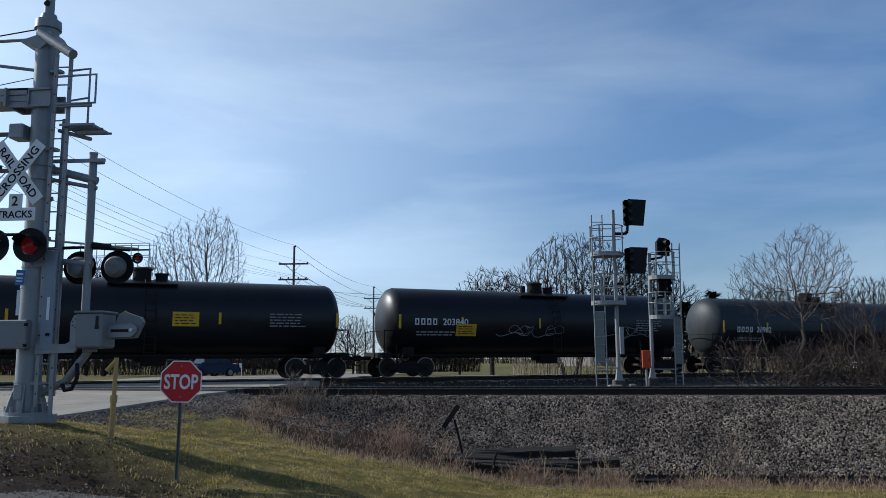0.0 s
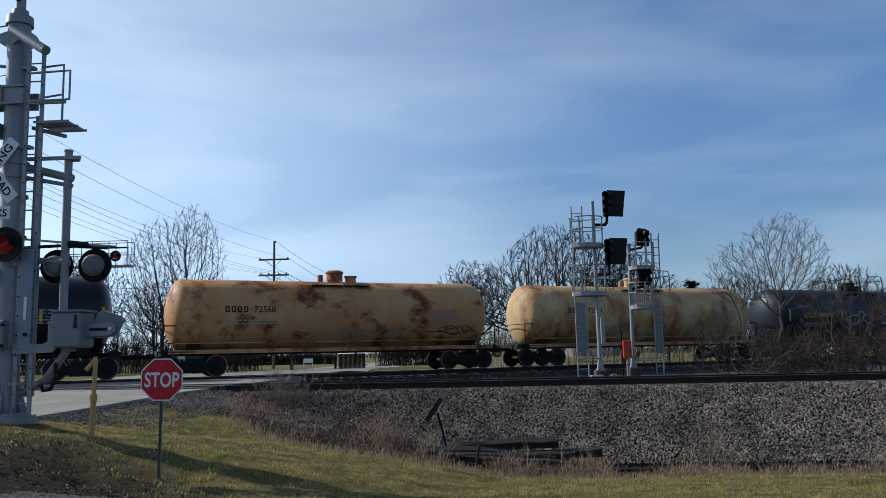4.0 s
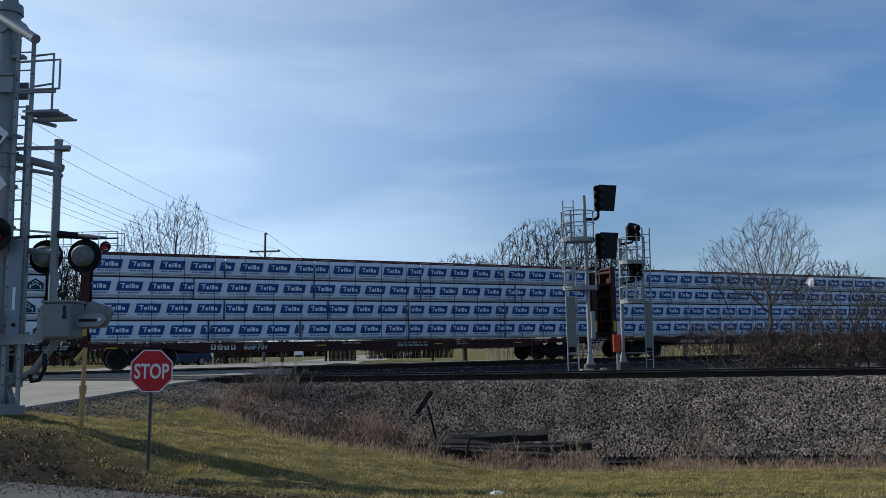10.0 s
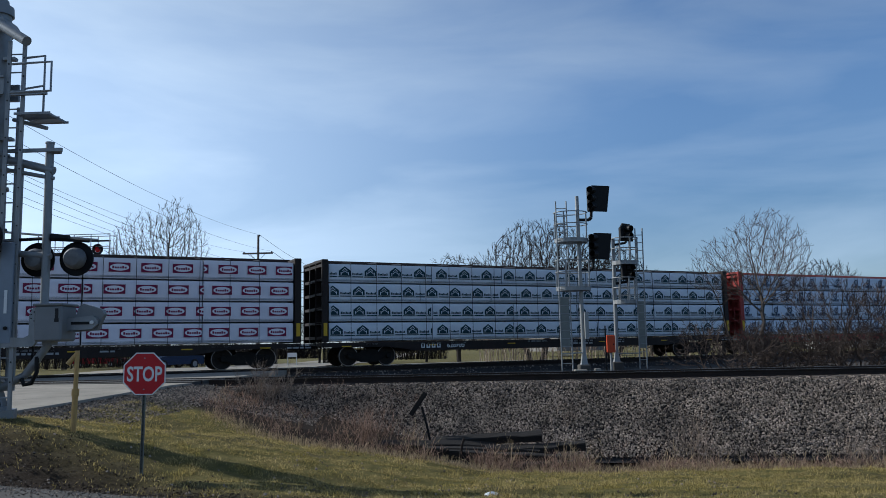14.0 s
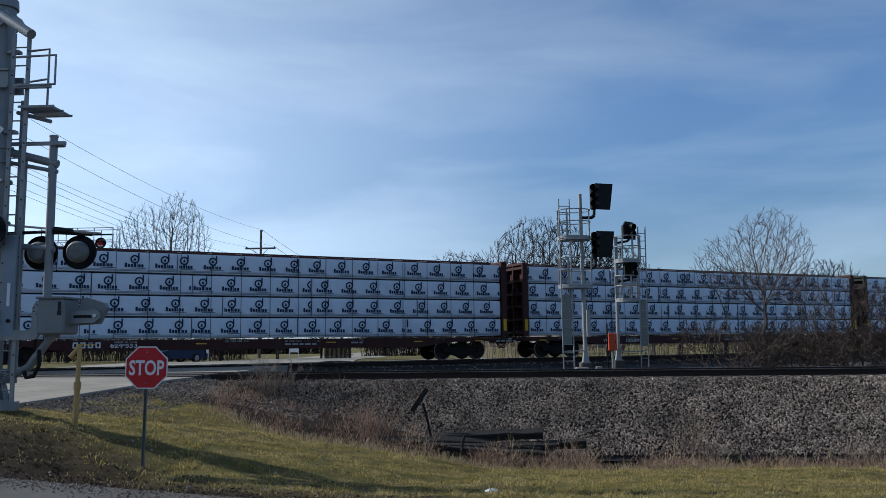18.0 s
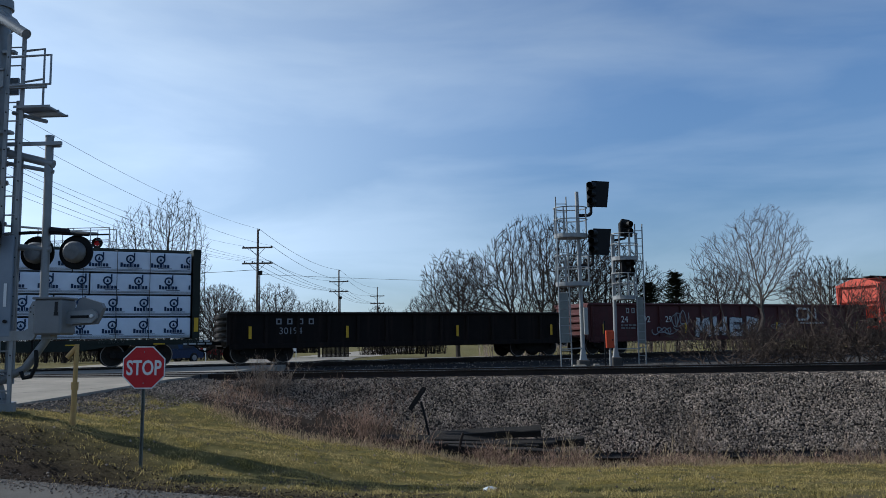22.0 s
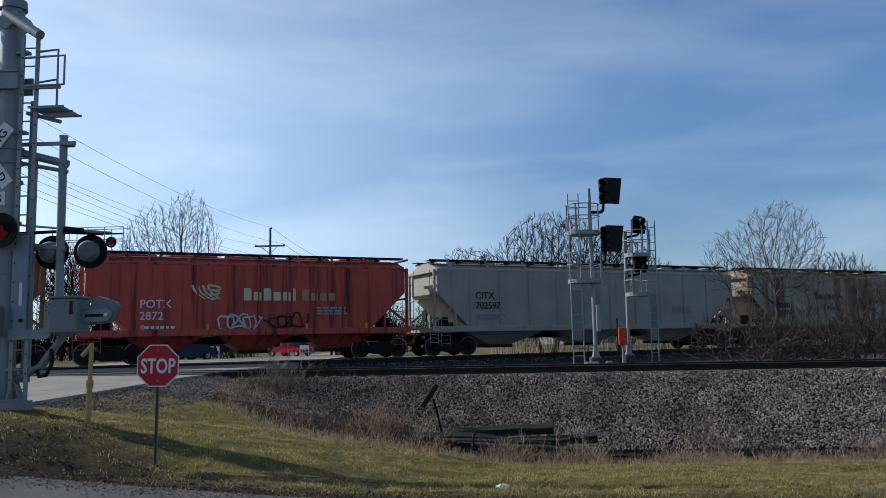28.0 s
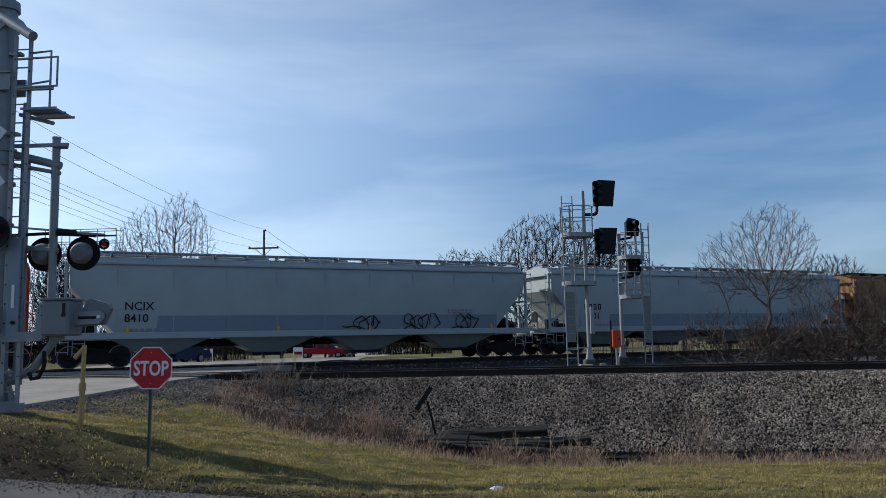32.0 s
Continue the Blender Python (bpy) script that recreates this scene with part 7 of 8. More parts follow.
def utility_pole(x, y):
    p = thing("utility_pole", pose(x, y, -0.4), "weathered timber utility pole with two crossarms", "utility pole", "poles along the road")
    part("pole", Geo().cyl((0, 0, 0), (0, 0, 11.3), 0.15, 0.09, 12), M_POLE, p, smooth=True)
    for z in (9.65, 8.25):
        part("crossarm", Geo().box((0, -0.14, z), (2.7, 0.11, 0.14)), M_POLE, p)
        part("brace", Geo().cyl((-0.75, -0.18, z), (0, -0.14, z - 0.75), 0.022, seg=5).cyl((0.75, -0.18, z), (0, -0.14, z - 0.75), 0.022, seg=5), M_GALV, p)
    for wx, wz in WIRE_AT:
        part("insulator", Geo().cyl((wx, -0.14, wz - 0.1), (wx, -0.14, wz + 0.06), 0.06, 0.045, 8), M_BLACK, p)
    part("riser", Geo().cyl((0.2, 0, 0.5), (0.2, 0, 7.5), 0.05, seg=6).box((0.26, -0.05, 7.4), (0.3, 0.25, 0.35)), M_BLACK, p)


for x, y in POLES:
    utility_pole(x, y)


def wire(a, b, sag, r=0.014):
    pts = []
    for i in range(15):
        f = i / 14
        p = Vector(a).lerp(Vector(b), f)
        p.z -= 4 * sag * f * (1 - f)
        pts.append(p)
    solid("overhead_wire", Geo().tube(pts, r, 4), M_BLACK, "dark overhead wire between timber poles", "wire", "overhead wires")


for (xa, ya), (xb, yb) in zip(POLES, POLES[1:]):
    for wx, wz in WIRE_AT:
        wire((xa + wx, ya - 0.14, wz - 0.34), (xb + wx, yb - 0.14, wz - 0.34), 0.75, 0.009 if ya < 60 else 0.016)
wire((-19.3, 70, 6.9), (45, 118, 9.5), 0.9, 0.018)
wire((-19.3, 70, 7.3), (-60, 66, 8.5), 0.9, 0.025)


# --- bare trees and shrubs ---
def grow(geo, twig, p, d, length, r, level, rnd, droop=0.0, fork=0.35, wild=0.5, min_r=0.008, open_by=1.0):
    """One limb that splits again and again into a fan; thick limbs go to geo, fine ones to twig."""
    g = geo if r > 0.03 else twig
    seg = 7 if r > 0.09 else (5 if r > 0.03 else 3)
    r2 = max(min_r * 0.75, r * 0.84)
    mid = p + d * (length * 0.5)
    bend = Vector((rnd.uniform(-1, 1), rnd.uniform(-1, 1), rnd.uniform(-0.6, 0.8))) * 0.22 * wild
    d = (d + bend + Vector((0, 0, 0.04 - droop))).normalized()
    q = mid + d * (length * 0.5)
    g.cyl(p, mid, r, (r + r2) / 2, seg, caps=False)
    g.cyl(mid, q, (r + r2) / 2, r2, seg, caps=False)
    if level == 0:
        return
    turn0 = rnd.uniform(0, 6.283)
    kids = 2 + (rnd.random() < fork) + (rnd.random() < fork * 0.4)
    for k in range(kids):
        side = d.orthogonal().normalized()
        side.rotate(Matrix.Rotation(turn0 + 6.283 * k / kids + rnd.uniform(-0.5, 0.5), 3, d))
        ang = (rnd.uniform(0.12, 0.38) if k == 0 else rnd.uniform(0.32, 0.72)) * open_by
        nd = (d * math.cos(ang) + side * math.sin(ang)).normalized()
        start = q if k < 2 else mid
        ln = length * rnd.uniform(0.70, 0.96) * (1.0 if level > 3 else 0.80)
        grow(geo, twig, start, nd, ln, max(min_r, r2 * (rnd.uniform(0.72, 0.86) if k == 0 else rnd.uniform(0.55, 0.72))), level - 1, rnd, droop, fork, wild, min_r, open_by)


def crown_tree(seed, trunks, domes, step, points, tip, twig_len, twig_n=3):
    """Bare tree grown towards points spread through its crown: trunks are (x, y, height, lean_x), domes (x, y, z, rx, ry, rz)."""
    rs = np.random.RandomState(seed)
    vol = np.array([d[3] * d[4] * d[5] for d in domes])
    pick = rs.choice(len(domes), points, p=vol / vol.sum())
    u = rs.normal(size=(points, 3))
    u /= np.linalg.norm(u, axis=1)[:, None]
    rad = rs.uniform(0.05, 1.0, points) ** (1 / 2.5)
    dm = np.array(domes)[pick]
    goal = dm[:, :3] + u * rad[:, None] * dm[:, 3:]
    goal = goal[goal[:, 2] > min(t[2] for t in trunks) * 0.8]
    pos, par, head = [], [], []
    for x, y, h, lx in trunks:
        n = max(3, int(h / step))
        for i in range(n + 1):
            f = i / n
            par.append(len(pos) - 1 if i else -1)
            pos.append((x + lx * f + 0.05 * math.sin(i * 1.3), y, h * f - 0.2))
            head.append(np.array((lx / h, 0.0, 1.0)))
    best = np.full(len(goal), 1e9)
    near = np.zeros(len(goal), int)
    done = 0
    alive = np.ones(len(goal), bool)
    forks = [0] * 200000
    for _ in range(90):
        fresh = np.array(pos[done:])
        if len(fresh) == 0 or not alive.any():
            break
        d = np.linalg.norm(goal[:, None, :] - fresh[None], axis=2)
        j = d.argmin(axis=1)
        dj = d[np.arange(len(goal)), j]
        better = dj < best
        best[better], near[better] = dj[better], j[better] + done
        done = len(pos)
        alive &= best > step * 1.12
        pull = {}
        for g_i in np.nonzero(alive & (best < step * 9))[0]:
            v = goal[g_i] - np.array(pos[near[g_i]])
            pull.setdefault(int(near[g_i]), []).append(v / np.linalg.norm(v))
        for k, vs in pull.items():
            w = np.mean(vs, axis=0)
            v = w + 0.65 * head[k] + rs.normal(size=3) * 0.09 + np.array((0, 0, 0.17))
            v /= max(1e-6, np.linalg.norm(v))
            forks[k] += 1
            if forks[k] > 2 or v[2] < -0.22 or np.dot(w, head[k]) < -0.15 * np.linalg.norm(w):
                continue
            pos.append(tuple(np.array(pos[k]) + v * step))
            par.append(k)
            head.append(v)
    n = len(pos)
    flow = np.zeros(n)
    kids = [0] * n
    for k in range(n - 1, -1, -1):
        if flow[k] == 0:
            flow[k] = tip ** 2.25
        if par[k] >= 0:
            flow[par[k]] += flow[k]
            kids[par[k]] += 1
    r = flow ** (1 / 2.25)
    limbs, twigs = [Geo() for _ in trunks], Geo()
    root = [0] * n
    first = -1
    for k in range(n):
        first += par[k] < 0
        root[k] = first if par[k] < 0 else root[par[k]]
    rnd = random.Random(seed)
    for k in range(n):
        if par[k] < 0:
            continue
        a, b = Vector(pos[par[k]]), Vector(pos[k])
        g = limbs[root[k]] if r[k] > tip * 2.6 else twigs
        g.cyl(a, b, min(r[par[k]], r[k] * 1.25), r[k], 7 if r[k] > 0.1 else (5 if r[k] > 0.04 else 3), caps=False)
        if r[k] < tip * 3.2:
            d = (b - a).normalized()
            for q in range(twig_n if kids[k] == 0 else rnd.choice((0, 1, 1, 2))):
                e = (d + Vector((rnd.uniform(-1, 1), rnd.uniform(-1, 1), rnd.uniform(-0.2, 1.1))) * (0.5 if kids[k] == 0 else 0.9)).normalized()
                ln = twig_len * rnd.uniform(0.5, 1.2)
                m = b + e * ln * 0.55
                e2 = (e + Vector((rnd.uniform(-1, 1), rnd.uniform(-1, 1), rnd.uniform(-0.3, 0.8))) * 0.35).normalized()
                twigs.cyl(b, m, tip * 0.8, tip * 0.65, 3, caps=False)
                twigs.cyl(m, m + e2 * ln * 0.45, tip * 0.65, tip * 0.4, 3, caps=False)
                if rnd.random() < 0.6:
                    e3 = (e + Vector((rnd.uniform(-1, 1), rnd.uniform(-1, 1), rnd.uniform(-0.3, 0.8))) * 0.9).normalized()
                    twigs.cyl(m, m + e3 * ln * 0.4, tip * 0.6, tip * 0.4, 3, caps=False)
    return limbs, twigs


def crown_mesh(geo, name, material):
    me = bpy.data.meshes.new(name)
    me.from_pydata(geo.v, [], geo.f)
    me.materials.append(material)
    return me


SHAPES = {
    "tall": dict(seed=3, trunks=[(-1.1, 0, 4.2, 0.3), (1.2, 0.3, 4.6, -0.2)], domes=[(-1.5, 0, 8.6, 3.0, 3.0, 5.2), (1.6, 0.2, 9.0, 3.0, 3.0, 5.9), (0, 0, 5.5, 4.4, 3.4, 2.6)], step=0.42, points=7500, tip=0.0155, twig_len=0.62),
    "spread": dict(seed=5, trunks=[(-0.5, 0, 2.0, -0.7), (0.4, 0.2, 2.3, 0.6)], domes=[(0.6, 0, 6.6, 5.2, 4.4, 5.0), (-4.0, 0, 5.0, 4.2, 3.2, 3.7), (4.4, 0.4, 5.6, 3.8, 3.2, 4.4)], step=0.42, points=8500, tip=0.020, twig_len=0.70, twig_n=4),
    "round": dict(seed=8, trunks=[(0, 0, 1.8, 0.2)], domes=[(0, 0, 5.2, 3.4, 3.2, 3.4), (-1.4, 0, 4.4, 2.6, 2.4, 2.6), (1.6, 0, 4.6, 2.4, 2.4, 2.6)], step=0.36, points=4200, tip=0.0165, twig_len=0.6, twig_n=4),
    "fan": dict(seed=14, trunks=[(0.0, 0, 2.7, 0.25), (-0.25, 0.1, 1.6, -0.9)], domes=[(0.55, 0, 4.55, 1.75, 1.6, 2.0), (-1.35, 0, 4.0, 1.35, 1.3, 1.45), (0.2, 0, 3.6, 2.0, 1.6, 1.2)], step=0.19, points=6500, tip=0.0058, twig_len=0.30),
}
CROWNS = {}


def bare_tree(x, y, z, shape, label, rz=0, scale=1.0, bark=None, twigs=None, group=""):
    if shape not in CROWNS:
        a, b = crown_tree(**SHAPES[shape])
        CROWNS[shape] = ([crown_mesh(q, "trunk", bark or M_BARK) for q in a], crown_mesh(b, "crown", twigs or M_TWIG))
    t = thing("bare_tree", pose(x, y, z, 0, 0, rz) @ Matrix.Scale(scale, 4), label, "tree", group)
    for q in CROWNS[shape][0]:
        part("trunk", q, None, t, "bare trunk and limbs")
    part("crown", CROWNS[shape][1], None, t, "crown of fine leafless twigs")
    return t


TREES = {}


def tree(name, x, y, z, height_m, seed, label, stems=1, lean=0.25, levels=5, fork=5, r=0.2, first=0.3, wild=0.5, min_r=0.012, bark=None, twigs=None, rz=0, scale=1.0, group="", category="tree", droop=0.0, wide=1.0, open_by=1.0):
    key = (seed, stems)
    if key not in TREES:
        rnd = random.Random(seed)
        a, b = Geo(), Geo()
        for s in range(stems):
            an = 2 * math.pi * (s + rnd.random() * 0.6) / stems
            tilt = lean * rnd.uniform(0.6, 1.3) if stems > 1 else lean * 0.2
            d = Vector((math.cos(an) * tilt, math.sin(an) * tilt, 1)).normalized()
            base = Vector((math.cos(an), math.sin(an), 0)) * (0.12 * stems ** 0.5 if stems > 1 else 0) + Vector((0, 0, -0.2))
            hh = height_m * rnd.uniform(0.75, 1.0) if stems > 1 else height_m
            grow(a, b, base, d, hh * first, r * (rnd.uniform(0.7, 1) if stems > 1 else 1), levels, rnd, droop, fork, wild, min_r, open_by)
        k = height_m / max(v[2] for v in a.v + b.v)
        for gg in (a, b):
            gg.v = [(v[0] * k * wide, v[1] * k * wide, v[2] * k) for v in gg.v]
        TREES[key] = (a.mesh("trunk", bark or M_BARK), b.mesh("crown", twigs or M_TWIG))
    t = thing(name, pose(x, y, z, 0, 0, rz) @ Matrix.Scale(scale, 4), label, category, group)
    ta, tb = TREES[key]
    part("trunk", ta, None, t, "bare trunk and limbs")
    part("crown", tb, None, t, "crown of fine leafless twigs")
    return t


BT = "bare trees beyond the tracks"
bare_tree(-30.5, 75, -0.7, "tall", "tall leafless tree with two trunks and a rounded fine crown", 0, 1.06, group=BT)
bare_tree(-43.0, 80, -0.7, "tall", "leafless tree with spreading limbs", 140, 0.80, group=BT)
bare_tree(-37.6, 72, -0.6, "round", "leafless tree with spreading limbs", 80, 1.22, group=BT)
bare_tree(-36.0, 84, -0.7, "round", "leafless tree with spreading limbs", 290, 1.1, group=BT)
bare_tree(-40.5, 76, -0.7, "tall", "leafless tree with spreading limbs", 20, 0.72, group=BT)
bare_tree(-26.0, 80, -0.8, "round", "smaller leafless tree beside the road", 0, 0.86, group=BT)
bare_tree(-23.2, 92, -1.0, "round", "smaller leafless tree beside the road", 130, 0.98, group=BT)
bare_tree(-19.8, 100, -1.0, "round", "smaller leafless tree beside the road", 60, 0.82, group=BT)
bare_tree(-30.5, 94, -1.0, "round", "leafless tree with spreading limbs", 200, 1.0, group=BT)
bare_tree(-16.5, 138, -1.4, "round", "distant leafless tree by the road", 40, 0.95, group=BT)
bare_tree(4.6, 64, -0.5, "spread", "wide leafless tree with dark dense branches", 0, 0.94, group=BT)
bare_tree(-1.6, 67, -0.5, "round", "wide leafless tree with drooping outer branches", 110, 1.0, group=BT)
bare_tree(11.2, 68, -0.5, "spread", "wide leafless tree with dark dense branches", 160, 0.80, group=BT)
bare_tree(-5.4, 84, -0.7, "round", "leafless tree at the end of the row", 300, 0.72, group=BT)
bare_tree(25.5, 60, -0.5, "round", "leafless tree behind the shrubs", 20, 0.80, group=BT)
bare_tree(30.5, 64, -0.5, "round", "leafless tree behind the shrubs", 70, 0.62, group=BT)
bare_tree(18.0, 60, -0.5, "round", "leafless brownish tree behind the shrubs", 150, 0.76, group=BT)
bare_tree(38.0, 70, -0.5, "round", "leafless tree behind the shrubs", 220, 0.6, group=BT)
ST = "shrubs between the tracks"
M_PALEBARK = mat("pale_bark", (0.11, 0.092, 0.08), 0.95, 0, (0.06, 0.05, 0.043), 5, 1, 0.3)
FAN = dict(bark=M_PALEBARK, twigs=M_SHRUB, group=ST)
bare_tree(11.3, 33.0, -0.35, "fan", "leafless tree with a domed fan of fine branches between the tracks", 0, 0.97, M_PALEBARK, M_SHRUB, ST)
tree("bare_tree", 14.6, 34.0, -0.35, 4.3, 35, "young leafless tree among the shrubs", stems=3, lean=0.4, first=0.20, r=0.05, levels=6, fork=0.4, min_r=0.0055, wild=0.5, **FAN)
tree("bare_tree", 18.6, 35.2, -0.35, 4.3, 35, "young leafless tree among the shrubs", stems=3, rz=120, scale=0.92, **FAN)
SH = dict(stems=10, lean=1.1, levels=5, fork=0.25, first=0.24, r=0.024, min_r=0.006, wild=1.3, open_by=1.3, bark=M_SHRUB, twigs=M_SHRUB, group=ST, category="shrub", wide=1.0)
tree("bare_shrub", 9.4, 31.2, -0.35, 2.3, 41, "tangled leafless brown shrub", **SH)
tree("bare_shrub", 11.6, 30.9, -0.35, 2.5, 42, "tangled leafless brown shrub", **SH)
for i, (x, y) in enumerate(((10.5, 32.2), (13.4, 31.8), (14.8, 31.2), (16.6, 32.4), (18.6, 33.2), (15.6, 34.2), (20.8, 35.0), (17.4, 31.2), (22.4, 36.0), (12.6, 33.2), (19.6, 32.0))):
    tree("bare_shrub", x, y, -0.35, 2.4, 41 + i % 2, "tangled leafless brown shrub", rz=37 * i + 60, scale=0.9 + 0.1 * (i % 4), **SH)


def evergreen(x, y, z, h, seed):
    rnd = random.Random(seed)
    t = thing("evergreen_tree", pose(x, y, z), "dark ragged evergreen tree", "tree")
    part("trunk", Geo().cyl((0, 0, 0), (0, 0, h * 0.95), 0.16, 0.03, 7), M_BARK, t)
    g = Geo()
    for i in range(420):
        f = rnd.random() ** 0.8
        zz = h * (0.12 + 0.86 * f)
        ln = (1 - f) ** 0.7 * h * 0.36 + 0.3
        a = rnd.uniform(0, 6.283)
        ln *= rnd.uniform(0.5, 1.1)
        dx, dy = math.cos(a), math.sin(a)
        for k in range(5):
            q = ln * (k + 1) / 5
            w = 0.16 * (1.2 - k / 5)
            cx, cy, cz = dx * q, dy * q, zz + 0.12 * q * rnd.uniform(-1, 1.2)
            g.add([(cx - dy * w, cy + dx * w, cz + rnd.uniform(-0.06, 0.06)), (cx + dy * w, cy - dx * w, cz + rnd.uniform(-0.06, 0.06)), (cx + dx * 0.25, cy + dy * 0.25, cz + 0.1)], [(0, 1, 2)])
    part("foliage", g, mat("evergreen_needles", (0.020, 0.030, 0.016), 0.9, 0, (0.03, 0.03, 0.015), 3, 1, spread=0.4), t, "dark green needle sprays")


evergreen(15.2, 62, -0.4, 6.2, 5)
evergreen(13.6, 64, -0.4, 5.6, 6)


# --- brush, reeds, weeds and grass ---
def stalks(name, count, spot, h, r, lean, material, label, seed, branch=0, seg_n=3):
    rnd = random.Random(seed)
    v, f = [], []

    def blade(p, q, w0, w1):
        d = Vector(q) - Vector(p)
        s = Vector((d.y, -d.x, 0))
        s = s.normalized() if s.length > 1e-5 else Vector((1, 0, 0))
        a = rnd.uniform(0, 3.14)
        s = Vector((math.cos(a), math.sin(a), 0)) if rnd.random() < 0.5 else s
        o = len(v)
        v.extend([tuple(Vector(p) - s * w0), tuple(Vector(p) + s * w0), tuple(Vector(q) + s * w1), tuple(Vector(q) - s * w1)])
        f.append((o, o + 1, o + 2, o + 3))
    for _ in range(count):
        x, y, z, k = spot(rnd)
        hh = h * k * rnd.uniform(0.5, 1.15)
        a, t = rnd.uniform(0, 6.283), lean * rnd.uniform(0.1, 1.0)
        p = Vector((x, y, z - 0.02))
        d = Vector((math.cos(a) * t, math.sin(a) * t, 1)).normalized()
        for i in range(seg_n):
            q = p + d * (hh / seg_n)
            blade(p, q, r * (1 - i / seg_n * 0.6), r * (1 - (i + 1) / seg_n * 0.7))
            if i and branch:
                for _b in range(branch):
                    bd = (d + Vector((rnd.uniform(-1, 1), rnd.uniform(-1, 1), rnd.uniform(0, 0.8)))).normalized()
                    blade(p, p + bd * hh * rnd.uniform(0.12, 0.32), r * 0.6, r * 0.25)
            p = q
            d = (d + Vector((math.cos(a) * t * 0.5, math.sin(a) * t * 0.5, -0.12 * t)) + Vector((rnd.uniform(-0.2, 0.2), rnd.uniform(-0.2, 0.2), 0))).normalized()
    me = bpy.data.meshes.new(name)
    me.from_pydata(v, [], f)
    me.materials.append(material)
    return tagged(new(name, me), label, name.replace("_", " "), kind="stuff")


M_GRASS = mat("grass_blade", (0.235, 0.192, 0.048), 0.9, 0, (0.46, 0.36, 0.17), 1.3, 1.0, spread=0.75, spec=0.06, thin=0.45)
M_STRAW = mat("dry_straw", (0.46, 0.36, 0.22), 0.9, 0, (0.24, 0.18, 0.11), 2, 1.0, spread=0.45, spec=0.06, thin=0.4)
M_WEED = mat("dead_weed", (0.35, 0.24, 0.178), 0.95, 0, (0.10, 0.064, 0.05), 1.1, 1.0, spread=0.85, spec=0.06, thin=0.35)
M_REED = mat("pale_sapling", (0.30, 0.235, 0.18), 0.95, 0, (0.16, 0.12, 0.095), 2, 1.0, spread=0.5)


def lawn_spot(rnd):
    while True:
        x, y = rnd.uniform(-9.2, 11.5), 8.0 + 10.4 * rnd.random()
        if abs(math.atan2(x, y)) > 0.68 or y < side_edge(x) + 0.15 or x < road_edge(y) + 0.4 or y > crest(x) + 0.5:
            continue
        if rnd.random() < bare_share(x, y) * 0.93:
            continue
        n = noise.noise((x * 3.0, y * 3.0, 5.0))
        if rnd.random() < 0.30 - n * 0.9:
            continue
        return x, y, height(x, y), 1.1 + 1.3 * n


def ditch_spot(rnd):
    while True:
        x = rnd.uniform(-6.6, 13)
        y = crest(x) + 0.1 + abs(rnd.gauss(1.0, 1.0))
        n = noise.noise((x * 0.9, y * 0.9, 8.0))
        if abs(x - 0.1) < 1.9 and y < 18.9 and rnd.random() < 0.6:
            continue
        if y < 20.6 and rnd.random() < 0.16 + 2.6 * n:
            if x < -1.8 and rnd.random() < 0.80:
                continue
            return x, y, slope_z(x, y), (0.62 if x < -1.8 else 0.85 if x < 3 else 0.6) * (1 + 0.9 * n)


def slope_z(x, y):
    """The top of whatever lies there, bank or ballast."""
    if y > 21.9:
        return -0.25
    return max(height(x, y), -1.95 + (y - NEAR_Y + 4.35) / 2.63 * 1.65 if y > 19.27 else -9)


def slope_spot(rnd):
    while True:
        x = rnd.uniform(-7.0, -1.5)
        y = rnd.uniform(max(17.5, crest(x)), 22.2)
        if rnd.random() < 0.25 + 1.8 * noise.noise((x * 1.1, y * 1.1, 31.0)):
            return x, y, slope_z(x, y), 0.7


def lawn_edge(rnd):
    x = rnd.uniform(-6.2, 13)
    y = crest(x) + rnd.gauss(0, 0.25)
    return x, y, height(x, y), 1.0


def clump(cx, cy, s, k=1.0):
    def spot(rnd):
        x, y = rnd.gauss(cx, s), rnd.gauss(cy, s)
        return x, y, slope_z(x, y), k
    return spot


stalks("lawn_grass", 130000, lawn_spot, 0.055, 0.0055, 1.3, M_GRASS, "short patchy green and straw-coloured grass", 1, seg_n=2)
stalks("dry_grass", 5000, lawn_edge, 0.20, 0.005, 0.9, M_STRAW, "pale dry grass along the ditch edge", 2, seg_n=2)
stalks("dead_weeds", 6500, ditch_spot, 0.46, 0.0075, 1.3, M_WEED, "tangle of dead brown weeds in the ditch", 3, branch=2)
stalks("dead_weeds", 1000, slope_spot, 0.42, 0.0075, 1.2, M_WEED, "dead brown weeds by the end of the embankment", 4, branch=2)
stalks("dead_weeds", 800, ditch_spot, 0.72, 0.007, 1.3, M_STRAW, "taller pale dead stalks", 5, branch=1)
for cx, cy, n, hgt in ((-5.9, 21.7, 70, 1.0), (-5.3, 21.5, 50, 0.9), (5.0, 19.2, 45, 1.25), (-2.6, 18.6, 120, 0.9), (8.2, 18.2, 40, 0.9), (2.2, 20.8, 60, 0.3)):
    stalks("dry_weed_clump", n, clump(cx, cy, 0.22), hgt, 0.007, 0.8, M_REED if n < 100 else M_WEED, "clump of dry leafless stalks", int(cx * 10) + 99, branch=3)


def brush_spot(x0, x1, y0, y1):
    def spot(rnd):
        return rnd.uniform(x0, x1), rnd.uniform(y0, y1), -0.4, 1.0
    return spot


